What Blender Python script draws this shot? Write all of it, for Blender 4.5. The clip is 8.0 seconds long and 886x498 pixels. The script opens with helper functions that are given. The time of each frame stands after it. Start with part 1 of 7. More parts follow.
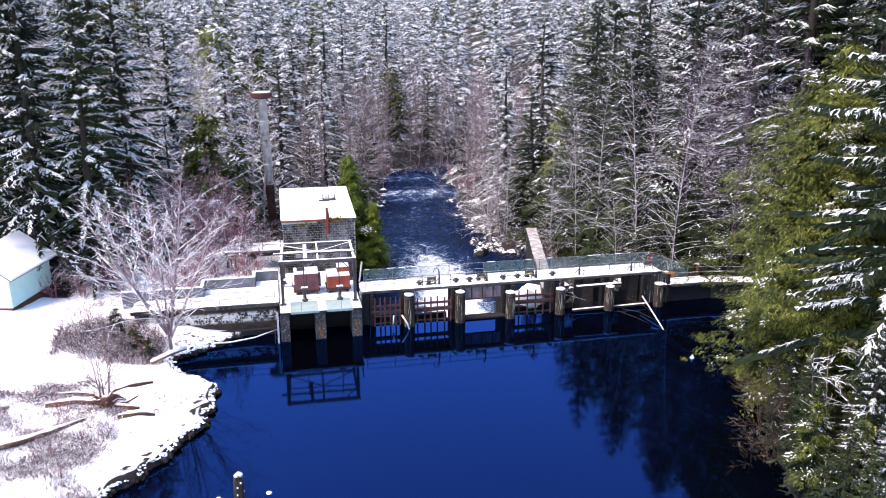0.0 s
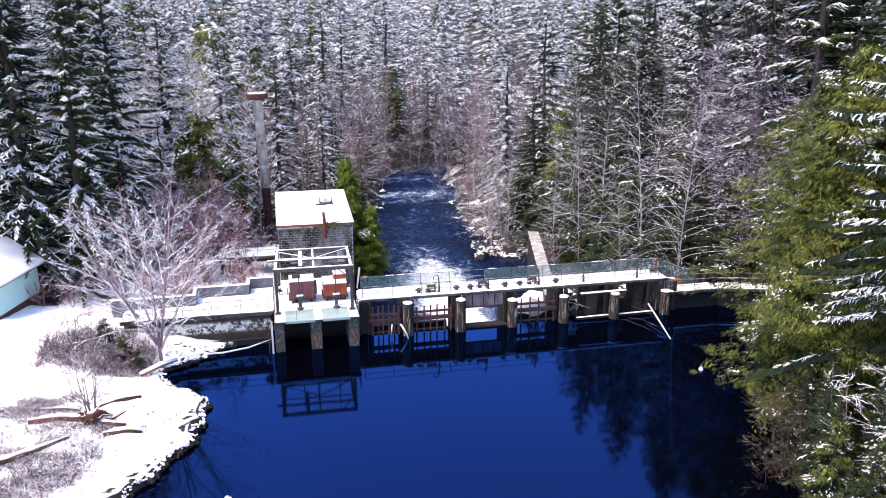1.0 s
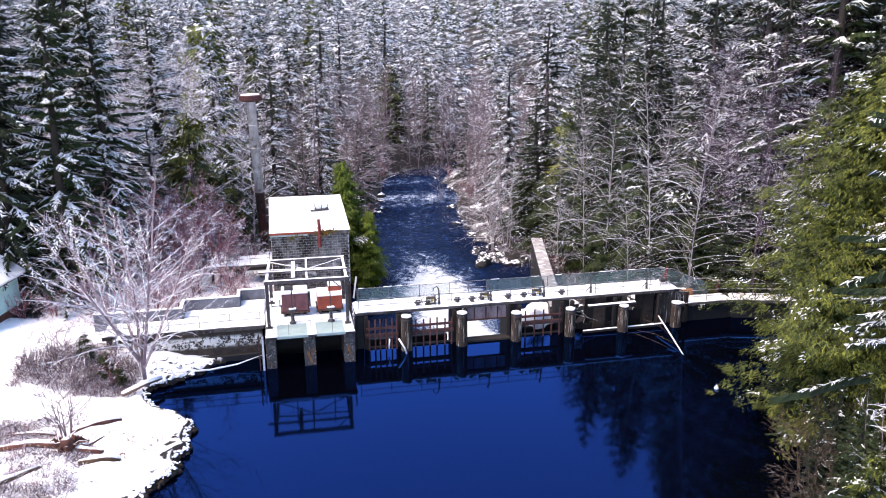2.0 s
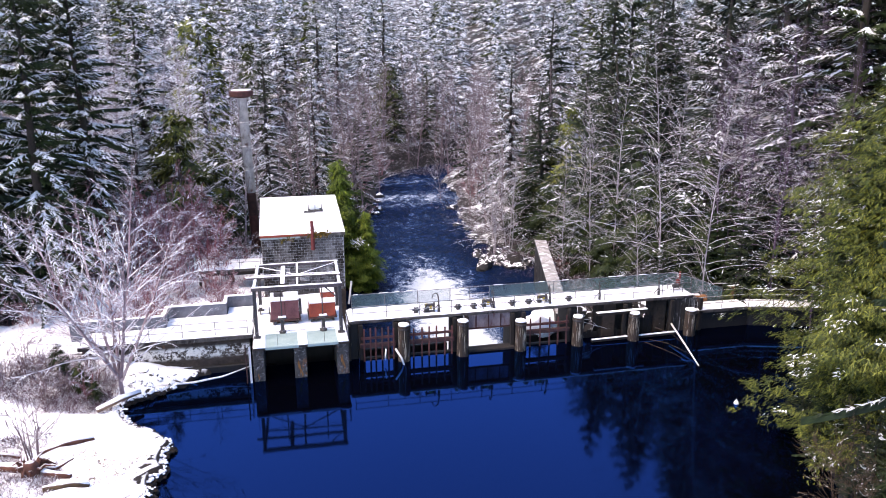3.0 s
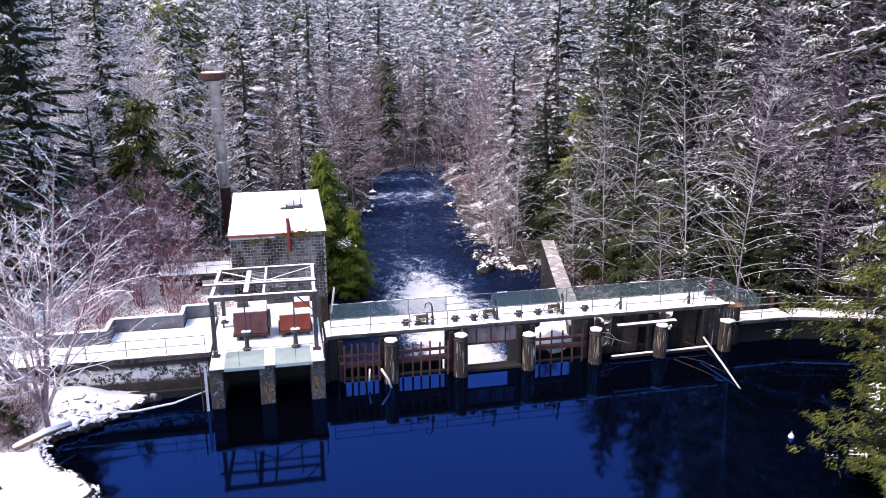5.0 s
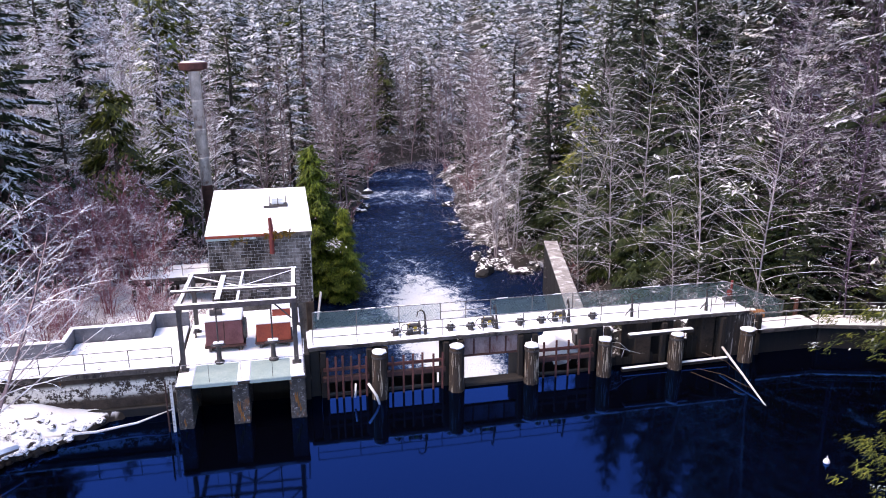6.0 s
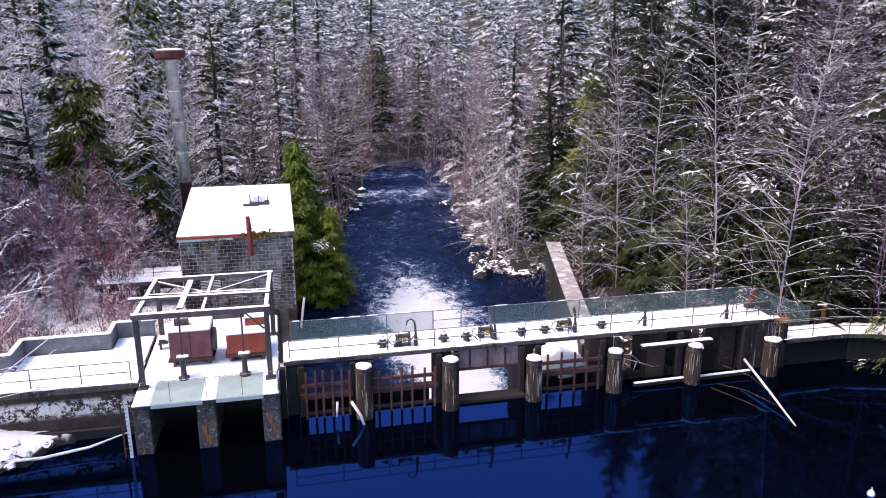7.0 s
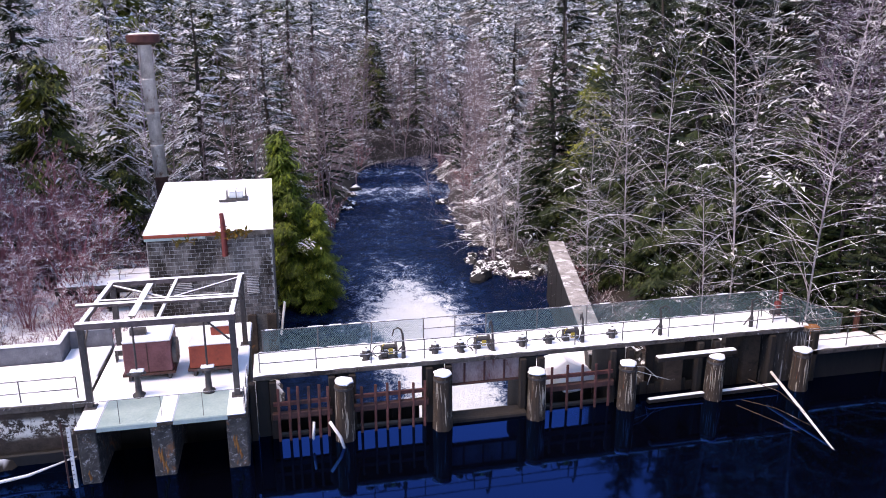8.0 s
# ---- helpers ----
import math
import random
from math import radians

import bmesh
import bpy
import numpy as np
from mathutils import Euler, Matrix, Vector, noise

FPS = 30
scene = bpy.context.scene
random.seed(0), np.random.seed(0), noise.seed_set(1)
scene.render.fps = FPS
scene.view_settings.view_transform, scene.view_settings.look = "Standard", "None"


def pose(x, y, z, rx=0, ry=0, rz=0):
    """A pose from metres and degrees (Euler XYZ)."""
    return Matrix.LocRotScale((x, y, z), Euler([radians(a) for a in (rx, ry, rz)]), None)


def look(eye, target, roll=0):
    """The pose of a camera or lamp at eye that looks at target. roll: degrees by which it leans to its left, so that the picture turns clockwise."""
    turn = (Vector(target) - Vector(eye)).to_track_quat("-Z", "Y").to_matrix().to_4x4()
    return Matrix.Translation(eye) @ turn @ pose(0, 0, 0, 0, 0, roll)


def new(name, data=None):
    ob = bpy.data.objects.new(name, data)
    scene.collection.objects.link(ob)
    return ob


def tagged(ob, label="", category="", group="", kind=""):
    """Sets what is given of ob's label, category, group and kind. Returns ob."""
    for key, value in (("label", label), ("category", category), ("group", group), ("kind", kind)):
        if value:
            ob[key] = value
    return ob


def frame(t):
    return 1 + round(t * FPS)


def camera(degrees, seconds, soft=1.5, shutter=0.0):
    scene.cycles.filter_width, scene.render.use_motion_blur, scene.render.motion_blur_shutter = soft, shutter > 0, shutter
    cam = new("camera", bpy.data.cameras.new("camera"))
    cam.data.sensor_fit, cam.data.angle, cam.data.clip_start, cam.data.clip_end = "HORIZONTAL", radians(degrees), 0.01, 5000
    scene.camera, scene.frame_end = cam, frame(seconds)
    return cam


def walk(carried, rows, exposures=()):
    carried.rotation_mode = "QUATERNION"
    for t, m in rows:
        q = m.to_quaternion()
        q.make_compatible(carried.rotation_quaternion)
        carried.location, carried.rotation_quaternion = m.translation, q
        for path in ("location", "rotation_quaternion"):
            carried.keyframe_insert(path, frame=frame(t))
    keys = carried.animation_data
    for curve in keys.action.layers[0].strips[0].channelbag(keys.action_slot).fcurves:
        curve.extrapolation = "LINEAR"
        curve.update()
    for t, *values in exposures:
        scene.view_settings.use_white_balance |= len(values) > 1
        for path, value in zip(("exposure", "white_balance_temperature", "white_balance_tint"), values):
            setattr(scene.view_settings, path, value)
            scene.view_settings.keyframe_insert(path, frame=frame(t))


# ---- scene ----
cam = camera(61, 8.0, 1.0)
ROWS = [
    (0, -2.122, -48.779, 19.405, 74.372, 0.037, -12.364),
    (0.5, -1.952, -48.077, 19.452, 74.301, 0.049, -12.357),
    (1, -1.737, -47.1, 19.498, 74.262, 0.053, -12.355),
    (1.5, -1.479, -45.873, 19.537, 74.26, 0.056, -12.357),
    (3, -0.562, -41.669, 18.888, 74.25, 0.026, -12.354),
    (3.5, -0.202, -40.146, 18.466, 74.242, 0.011, -12.359),
    (4, 0.195, -38.529, 17.976, 74.256, 0.025, -12.372),
    (4.5, 0.637, -36.871, 17.502, 74.281, 0.038, -12.39),
    (6, 2.166, -31.82, 16.155, 74.312, 0.097, -12.404),
    (6.5, 2.688, -30.139, 15.684, 74.318, 0.096, -12.419),
    (7, 3.226, -28.43, 15.219, 74.36, 0.087, -12.434),
    (7.5, 3.783, -26.742, 14.734, 74.379, 0.069, -12.442),
    (8, 4.293, -25.114, 14.224, 74.391, 0.059, -12.435),
]
EXPOSURES = [(0.0, 2.08, 8300, 20), (8.0, 1.7, 8300, 27)]
walk(cam, [(t, pose(x, y, z, rx, ry, rz)) for t, x, y, z, rx, ry, rz in ROWS], EXPOSURES)

# ---- world, sun ----
SUN_EL, SUN_AZ = 58.0, 260.0   # degrees; azimuth clockwise from +y
world = bpy.data.worlds.new("world")
scene.world = world
world.use_nodes = True
wn = world.node_tree.nodes
sky = wn.new("ShaderNodeTexSky")
sky.sky_type, sky.sun_disc = "NISHITA", False
sky.sun_elevation, sky.sun_rotation = radians(SUN_EL), radians(SUN_AZ)
sky.air_density, sky.dust_density, sky.ozone_density = 1.0, 0.0, 5.0
wn["Background"].inputs["Strength"].default_value = 0.15
world.node_tree.links.new(sky.outputs["Color"], wn["Background"].inputs["Color"])
sun = new("sun", bpy.data.lights.new("sun", "SUN"))
sun.data.energy, sun.data.angle, sun.data.color = 1.5, radians(35.0), (1.0, 0.95, 0.88)
_a, _e = radians(SUN_AZ), radians(SUN_EL)
SUN_DIR = Vector((math.sin(_a) * math.cos(_e), math.cos(_a) * math.cos(_e), math.sin(_e)))
sun.matrix_world = look(SUN_DIR * 300, (0, 0, 0))


# ---- materials ----
def ramp(nt, fac, stops):
    n = nt.nodes.new("ShaderNodeValToRGB")
    el = n.color_ramp.elements
    while len(el) < len(stops):
        el.new(0.5)
    for e, (p, c) in zip(el, stops):
        e.position, e.color = p, (*c, 1)
    nt.links.new(fac, n.inputs["Fac"])
    return n.outputs["Color"]


def noise_tex(nt, vec, scale, detail=4.0, rough=0.6, dist=0.0):
    n = nt.nodes.new("ShaderNodeTexNoise")
    n.inputs["Scale"].default_value, n.inputs["Detail"].default_value = scale, detail
    n.inputs["Roughness"].default_value, n.inputs["Distortion"].default_value = rough, dist
    nt.links.new(vec, n.inputs["Vector"])
    return n.outputs["Fac"]


def math_node(nt, op, a, b=None, clamp=False):
    n = nt.nodes.new("ShaderNodeMath")
    n.operation, n.use_clamp = op, clamp
    for i, v in enumerate((a, b)):
        if v is None:
            continue
        if isinstance(v, (int, float)):
            n.inputs[i].default_value = v
        else:
            nt.links.new(v, n.inputs[i])
    return n.outputs[0]


def step(nt, v, lo, hi):
    n = nt.nodes.new("ShaderNodeMapRange")
    n.interpolation_type = "SMOOTHSTEP"
    n.inputs["From Min"].default_value, n.inputs["From Max"].default_value = lo, hi
    nt.links.new(v, n.inputs["Value"])
    return n.outputs["Result"]


def mix(nt, fac, a, b):
    n = nt.nodes.new("ShaderNodeMix")
    n.data_type = "RGBA"
    for i, v in ((0, fac), (6, a), (7, b)):
        if isinstance(v, (int, float)):
            n.inputs[i].default_value = v
        elif isinstance(v, tuple):
            n.inputs[i].default_value = (*v, 1)
        else:
            nt.links.new(v, n.inputs[i])
    return n.outputs[2]


def base_mat(name):
    m = bpy.data.materials.new(name)
    m.use_nodes = True
    nt = m.node_tree
    return m, nt, nt.nodes["Principled BSDF"], nt.nodes.new("ShaderNodeTexCoord")


def bump(nt, bsdf, height, strength, distance):
    n = nt.nodes.new("ShaderNodeBump")
    n.inputs["Strength"].default_value, n.inputs["Distance"].default_value = strength, distance
    nt.links.new(height, n.inputs["Height"])
    nt.links.new(n.outputs["Normal"], bsdf.inputs["Normal"])


def up_face(nt):
    g = nt.nodes.new("ShaderNodeNewGeometry")
    s = nt.nodes.new("ShaderNodeSeparateXYZ")
    nt.links.new(g.outputs["Normal"], s.inputs[0])
    return s.outputs["Z"], g


def surface(name, c1, c2, scale=3.0, rough=0.8, relief=0.3, depth=0.02, metal=0.0, stain=None, stain_scale=0.7,
            stain_at=(0.55, 0.7), snow=None, random_tone=0.0, stretch=None, in_world=False, crust=None, band=None):
    """Two-tone weathered surface at world scale, with optional stains and snow lying on faces that look up."""
    m, nt, bsdf, tc = base_mat(name)
    vec = tc.outputs["Object"]
    if in_world:
        vec = nt.nodes.new("ShaderNodeNewGeometry").outputs["Position"]
    if stretch:
        mp = nt.nodes.new("ShaderNodeMapping")
        mp.inputs["Scale"].default_value = stretch
        nt.links.new(vec, mp.inputs["Vector"])
        vec = mp.outputs["Vector"]
    big, fine = noise_tex(nt, vec, scale, 5), noise_tex(nt, vec, scale * 9, 3)
    blend = math_node(nt, "ADD", math_node(nt, "MULTIPLY", big, 0.65), math_node(nt, "MULTIPLY", fine, 0.35))
    col = ramp(nt, blend, [(0.32, c1), (0.66, c2)])
    if stain:
        col = mix(nt, step(nt, noise_tex(nt, vec, stain_scale, 6, 0.7, 0.6), *stain_at), col, stain)
    if crust:      # colour, scale, from, to
        col = mix(nt, step(nt, noise_tex(nt, vec, crust[1], 6, 0.75, 1.0), crust[2], crust[3]), col, crust[0])
    if band:       # lime deposit along old water lines: colour, low, high, scale
        sp = nt.nodes.new("ShaderNodeSeparateXYZ")
        nt.links.new(nt.nodes.new("ShaderNodeNewGeometry").outputs["Position"], sp.inputs[0])
        f = math_node(nt, "MULTIPLY", step(nt, sp.outputs["Z"], band[1] - 0.15, band[1] + 0.15), math_node(nt, "SUBTRACT", 1.0, step(nt, sp.outputs["Z"], band[2] - 0.12, band[2] + 0.12)))
        f = math_node(nt, "MULTIPLY", f, step(nt, noise_tex(nt, tc.outputs["Object"], band[3], 7, 0.8, 0.15), 0.47, 0.53))
        col = mix(nt, f, col, band[0])
    if random_tone:
        oi = nt.nodes.new("ShaderNodeObjectInfo")
        k = math_node(nt, "ADD", math_node(nt, "MULTIPLY", oi.outputs["Random"], 2 * random_tone), 1 - random_tone)
        n = nt.nodes.new("ShaderNodeVectorMath")
        n.operation = "SCALE"
        nt.links.new(col, n.inputs[0])
        nt.links.new(k, n.inputs["Scale"])
        col = n.outputs[0]
    if snow:
        z, _ = up_face(nt)
        cover = math_node(nt, "ADD", z, math_node(nt, "MULTIPLY", math_node(nt, "SUBTRACT", noise_tex(nt, tc.outputs["Object"], snow[2], 3), 0.5), snow[3]))
        col = mix(nt, step(nt, cover, snow[0], snow[1]), col, (0.86, 0.87, 0.9))
    nt.links.new(col, bsdf.inputs["Base Color"])
    bsdf.inputs["Roughness"].default_value, bsdf.inputs["Metallic"].default_value = rough, metal
    if relief:
        bump(nt, bsdf, blend, relief, depth)
    return m


def foliage(name, c1, c2, c3, frost=None):
    m, nt, bsdf, tc = base_mat(name)
    g = nt.nodes.new("ShaderNodeNewGeometry")
    oi = nt.nodes.new("ShaderNodeObjectInfo")
    r = math_node(nt, "ADD", math_node(nt, "MULTIPLY", g.outputs["Random Per Island"], 0.55), math_node(nt, "MULTIPLY", oi.outputs["Random"], 0.25))
    r = math_node(nt, "ADD", r, math_node(nt, "MULTIPLY", noise_tex(nt, tc.outputs["Object"], 0.6, 2), 0.3))
    col = ramp(nt, r, [(0.2, c1), (0.6, c2), (0.95, c3)])
    if frost:      # fine snow caught among the needles of sprays that lie flat
        z, _ = up_face(nt)
        f = math_node(nt, "ADD", noise_tex(nt, tc.outputs["Object"], frost[2], 5, 0.75), math_node(nt, "MULTIPLY", math_node(nt, "ABSOLUTE", z), 0.22))
        f = math_node(nt, "ADD", f, math_node(nt, "MULTIPLY", noise_tex(nt, tc.outputs["Object"], 0.7, 2), 0.25))
        col = mix(nt, step(nt, f, frost[0], frost[1]), col, (0.8, 0.83, 0.9))
    nt.links.new(col, bsdf.inputs["Base Color"])
    bsdf.inputs["Roughness"].default_value = 0.6
    bsdf.inputs["Specular IOR Level"].default_value = 0.25
    thin = nt.nodes.new("ShaderNodeBsdfTranslucent")      # light that comes through the sprays
    nt.links.new(col, thin.inputs["Color"])
    both = nt.nodes.new("ShaderNodeMixShader")
    both.inputs[0].default_value = 0.14
    nt.links.new(bsdf.outputs[0], both.inputs[1])
    nt.links.new(thin.outputs[0], both.inputs[2])
    nt.links.new(both.outputs[0], nt.nodes["Material Output"].inputs["Surface"])
    return m


def snow_mat(name, patch=None, patch_scale=0.5, patch_at=(0.55, 0.68), tint=(0.88, 0.89, 0.92), thin=0.0):
    m, nt, bsdf, tc = base_mat(name)
    vec = tc.outputs["Object"]
    n1, n2 = noise_tex(nt, vec, 0.8, 5), noise_tex(nt, vec, 14, 3)
    col = ramp(nt, n1, [(0.3, tuple(0.93 * c for c in tint)), (0.7, tint)])
    if patch:
        f = noise_tex(nt, vec, patch_scale, 8, 0.72, 0.8)
        col = mix(nt, step(nt, f, *patch_at), col, patch)
    nt.links.new(col, bsdf.inputs["Base Color"])
    bsdf.inputs["Roughness"].default_value = 0.75
    bsdf.inputs["Specular IOR Level"].default_value = 0.3
    bump(nt, bsdf, math_node(nt, "ADD", n1, math_node(nt, "MULTIPLY", n2, 0.25)), 0.35, 0.08)
    if thin:      # loose snow on sprays lets light through
        glow = nt.nodes.new("ShaderNodeBsdfTranslucent")
        nt.links.new(col, glow.inputs["Color"])
        both = nt.nodes.new("ShaderNodeMixShader")
        both.inputs[0].default_value = thin
        nt.links.new(bsdf.outputs[0], both.inputs[1])
        nt.links.new(glow.outputs[0], both.inputs[2])
        nt.links.new(both.outputs[0], nt.nodes["Material Output"].inputs["Surface"])
    return m


SNOW = snow_mat("snow")
BOUGH_SNOW = snow_mat("loose_bough_snow", thin=0.2)
CONCRETE = surface("weathered_concrete", (0.045, 0.038, 0.034), (0.2, 0.18, 0.165), 1.6, 0.9, 0.4, 0.03, stain=(0.07, 0.06, 0.05), stain_scale=0.9)
CONCRETE_PALE = surface("lime_streaked_concrete", (0.012, 0.008, 0.006), (0.075, 0.05, 0.037), 2.0, 0.9, 0.5, 0.03, stain=(0.2, 0.085, 0.03), stain_scale=1.6, stain_at=(0.6, 0.7), crust=((0.3, 0.26, 0.22), 4.0, 0.64, 0.72), band=((0.72, 0.68, 0.62), 0.95, 1.6, 3.2))
LEG = surface("rust_stained_concrete", (0.015, 0.012, 0.011), (0.1, 0.083, 0.073), 4.0, 0.85, 0.6, 0.03, stain=(0.3, 0.1, 0.025), stain_scale=0.9, stain_at=(0.56, 0.7), crust=((0.5, 0.47, 0.44), 8.0, 0.55, 0.68))
PARAPET = surface("grey_parapet_concrete", (0.065, 0.07, 0.086), (0.16, 0.165, 0.192), 2.5, 0.9, 0.3, crust=((0.5, 0.5, 0.53), 2.5, 0.64, 0.74))
# Wet concrete in deep shade: the shade is put into the near-black colour.
SHADED_WET_CONCRETE = surface("shaded_wet_concrete", (0.003, 0.0026, 0.0023), (0.014, 0.011, 0.0095), 2.2, 0.7, 0.5, 0.03, stain=(0.16, 0.13, 0.11), stain_scale=1.4, stain_at=(0.66, 0.76), stretch=(2.6, 2.6, 0.35))
FASCIA = surface("stained_deck_edge", (0.03, 0.025, 0.022), (0.13, 0.11, 0.1), 1.5, 0.9, 0.5, 0.03, stain=(0.015, 0.012, 0.011), stain_scale=0.9, stain_at=(0.5, 0.62), crust=((0.5, 0.48, 0.46), 1.6, 0.6, 0.68))
PILE_WOOD = surface("streaked_pile_timber", (0.009, 0.006, 0.0045), (0.055, 0.034, 0.021), 2.6, 0.9, 0.9, 0.04, stain=(0.45, 0.39, 0.31), stain_scale=2.0, stain_at=(0.57, 0.66), stretch=(4.5, 4.5, 0.35), crust=((0.16, 0.055, 0.018), 1.4, 0.6, 0.7))
STREAKED = surface("white_streaked_dark_concrete", (0.01, 0.008, 0.007), (0.05, 0.04, 0.034), 2.0, 0.9, 0.5, 0.03, stain=(0.5, 0.46, 0.43), stain_scale=1.7, stain_at=(0.54, 0.66), stretch=(2.8, 2.8, 0.3), crust=((0.1, 0.05, 0.02), 1.3, 0.6, 0.7))
BROWN_CONCRETE = surface("brown_stained_concrete", (0.016, 0.01, 0.0065), (0.065, 0.04, 0.027), 1.8, 0.9, 0.5, 0.03, stain=(0.01, 0.008, 0.006), stain_scale=1.0, crust=((0.3, 0.27, 0.24), 3.0, 0.66, 0.74))
MINT = surface("pale_mint_concrete", (0.22, 0.31, 0.295), (0.34, 0.43, 0.41), 1.4, 0.8, 0.2, stain=(0.7, 0.75, 0.75), stain_scale=0.9, stain_at=(0.62, 0.76))
BLOCK = surface("grey_concrete_block", (0.045, 0.038, 0.036), (0.27, 0.24, 0.23), 3.0, 0.95, 0.5, 0.02, stain=(0.026, 0.019, 0.016), stain_scale=0.55, stain_at=(0.46, 0.62), crust=((0.5, 0.48, 0.46), 2.2, 0.62, 0.74), random_tone=0.45, in_world=True, stretch=(1.0, 1.0, 0.4))
MORTAR = surface("mortar", (0.26, 0.25, 0.24), (0.55, 0.53, 0.52), 6, 0.95)
RUST = surface("rusted_steel", (0.04, 0.013, 0.012), (0.13, 0.042, 0.037), 3, 0.8, 0.4, 0.01, metal=0.1, stain=(0.025, 0.015, 0.015), crust=((0.3, 0.2, 0.17), 3.5, 0.66, 0.74))
RUST_RUN = surface("orange_rust_stain", (0.12, 0.035, 0.01), (0.42, 0.17, 0.04), 5, 0.9, 0.3, 0.01)
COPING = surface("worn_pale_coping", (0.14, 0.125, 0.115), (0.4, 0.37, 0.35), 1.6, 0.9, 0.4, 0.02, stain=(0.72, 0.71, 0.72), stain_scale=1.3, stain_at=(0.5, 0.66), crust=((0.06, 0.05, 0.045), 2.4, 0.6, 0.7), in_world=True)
RUST_BROWN = surface("dark_rusted_beam", (0.022, 0.009, 0.008), (0.085, 0.034, 0.029), 2.5, 0.85, 0.4, 0.01, crust=((0.3, 0.24, 0.2), 2.4, 0.68, 0.76))
MAROON = surface("faded_maroon_paint", (0.09, 0.022, 0.026), (0.2, 0.07, 0.075), 1.6, 0.6, 0.2, 0.008, stain=(0.36, 0.24, 0.23), stain_scale=1.2, stain_at=(0.58, 0.7))
GATE = surface("weathered_gate_plate", (0.12, 0.06, 0.055), (0.34, 0.25, 0.24), 1.8, 0.7, 0.3, 0.01, stain=(0.13, 0.03, 0.025), stain_scale=1.0, stain_at=(0.52, 0.66), stretch=(1.5, 1, 0.6))
ORANGE = surface("orange_red_paint", (0.2, 0.024, 0.011), (0.36, 0.058, 0.024), 2.0, 0.55, 0.2, 0.008, stain=(0.14, 0.02, 0.008), stain_scale=1.5)
RED = surface("dull_red_paint", (0.11, 0.014, 0.014), (0.22, 0.04, 0.034), 2.0, 0.6, 0.2, 0.01)
DARK_STEEL = surface("dark_painted_steel", (0.025, 0.024, 0.026), (0.08, 0.07, 0.07), 4, 0.6, 0.3, 0.006, metal=0.3, stain=(0.12, 0.05, 0.03), stain_at=(0.62, 0.72))
FRAME_STEEL = surface("snow_topped_steel", (0.04, 0.03, 0.035), (0.13, 0.1, 0.1), 4, 0.65, 0.3, 0.006, metal=0.2, snow=(0.5, 0.62, 3.0, 0.5))
RAIL_STEEL = surface("grey_rail_steel", (0.05, 0.05, 0.055), (0.14, 0.14, 0.15), 4, 0.5, 0.1, 0.004, metal=0.4, snow=(0.62, 0.8, 4.0, 0.6))
GALV = surface("galvanised_steel", (0.3, 0.28, 0.28), (0.78, 0.74, 0.73), 2.2, 0.6, 0.2, 0.006, metal=0.15, stain=(0.16, 0.07, 0.05), stain_scale=0.9, stain_at=(0.54, 0.64), stretch=(1, 1, 0.6))
WIRE = surface("chain_link_wire", (0.07, 0.16, 0.18), (0.16, 0.27, 0.29), 5, 0.5, 0, metal=0.2)
TIMBER = surface("wet_weathered_timber", (0.006, 0.0045, 0.0036), (0.026, 0.018, 0.014), 2.5, 0.85, 0.7, 0.03, stain=(0.3, 0.25, 0.2), stain_scale=1.8, stain_at=(0.66, 0.74), stretch=(3.5, 3.5, 0.3))
LOG_SNOWY = surface("snow_covered_log", (0.1, 0.06, 0.045), (0.26, 0.17, 0.12), 3, 0.9, 0.5, 0.02, snow=(0.1, 0.4, 2.0, 0.6))
PALE_SPLIT = surface("pale_bare_wood", (0.22, 0.18, 0.14), (0.5, 0.44, 0.36), 5, 0.9, 0.3, 0.01)
LOG_BARE = surface("bleached_driftwood", (0.5, 0.48, 0.46), (0.78, 0.76, 0.74), 3, 0.85, 0.4, 0.01)
LOG_RED = surface("rotten_red_wood", (0.035, 0.012, 0.009), (0.14, 0.05, 0.032), 3, 0.95, 0.6, 0.03, snow=(0.78, 0.98, 2.0, 0.6))
BAULK = surface("orange_brown_timber", (0.16, 0.06, 0.025), (0.38, 0.17, 0.07), 3, 0.9, 0.5, 0.02)
LOG_MOSSY = surface("dark_mossy_log", (0.02, 0.012, 0.008), (0.1, 0.055, 0.025), 3, 0.95, 0.6, 0.03, snow=(0.78, 0.98, 2.0, 0.6))
SNOWY_RUBBLE = surface("snow_plastered_rock", (0.04, 0.035, 0.032), (0.14, 0.13, 0.12), 1.3, 0.9, 0.8, 0.08, snow=(0.3, 0.5, 2.5, 0.9))
ROCK = surface("snowy_rock", (0.012, 0.012, 0.013), (0.05, 0.048, 0.047), 1.3, 0.9, 0.8, 0.08, snow=(0.78, 0.88, 2.0, 1.3))
TEAL = surface("pale_teal_siding", (0.42, 0.72, 0.7), (0.52, 0.8, 0.77), 1.4, 0.7, 0.1, 0.004, stain=(0.5, 0.72, 0.7), stain_scale=0.9)
WHITE_PAINT = surface("white_siding", (0.74, 0.75, 0.75), (0.84, 0.84, 0.83), 1.6, 0.7, 0.1, 0.004)
YELLOW = surface("faded_yellow_paint", (0.28, 0.2, 0.02), (0.45, 0.33, 0.05), 4, 0.6, 0.1, stain=(0.1, 0.08, 0.03))
MOSS = foliage("moss_and_weeds", (0.05, 0.06, 0.015), (0.16, 0.1, 0.02), (0.3, 0.12, 0.02))
BARK = surface("conifer_bark", (0.012, 0.009, 0.007), (0.045, 0.034, 0.028), 4, 0.95, 0.6, 0.03, stretch=(3, 3, 0.6))
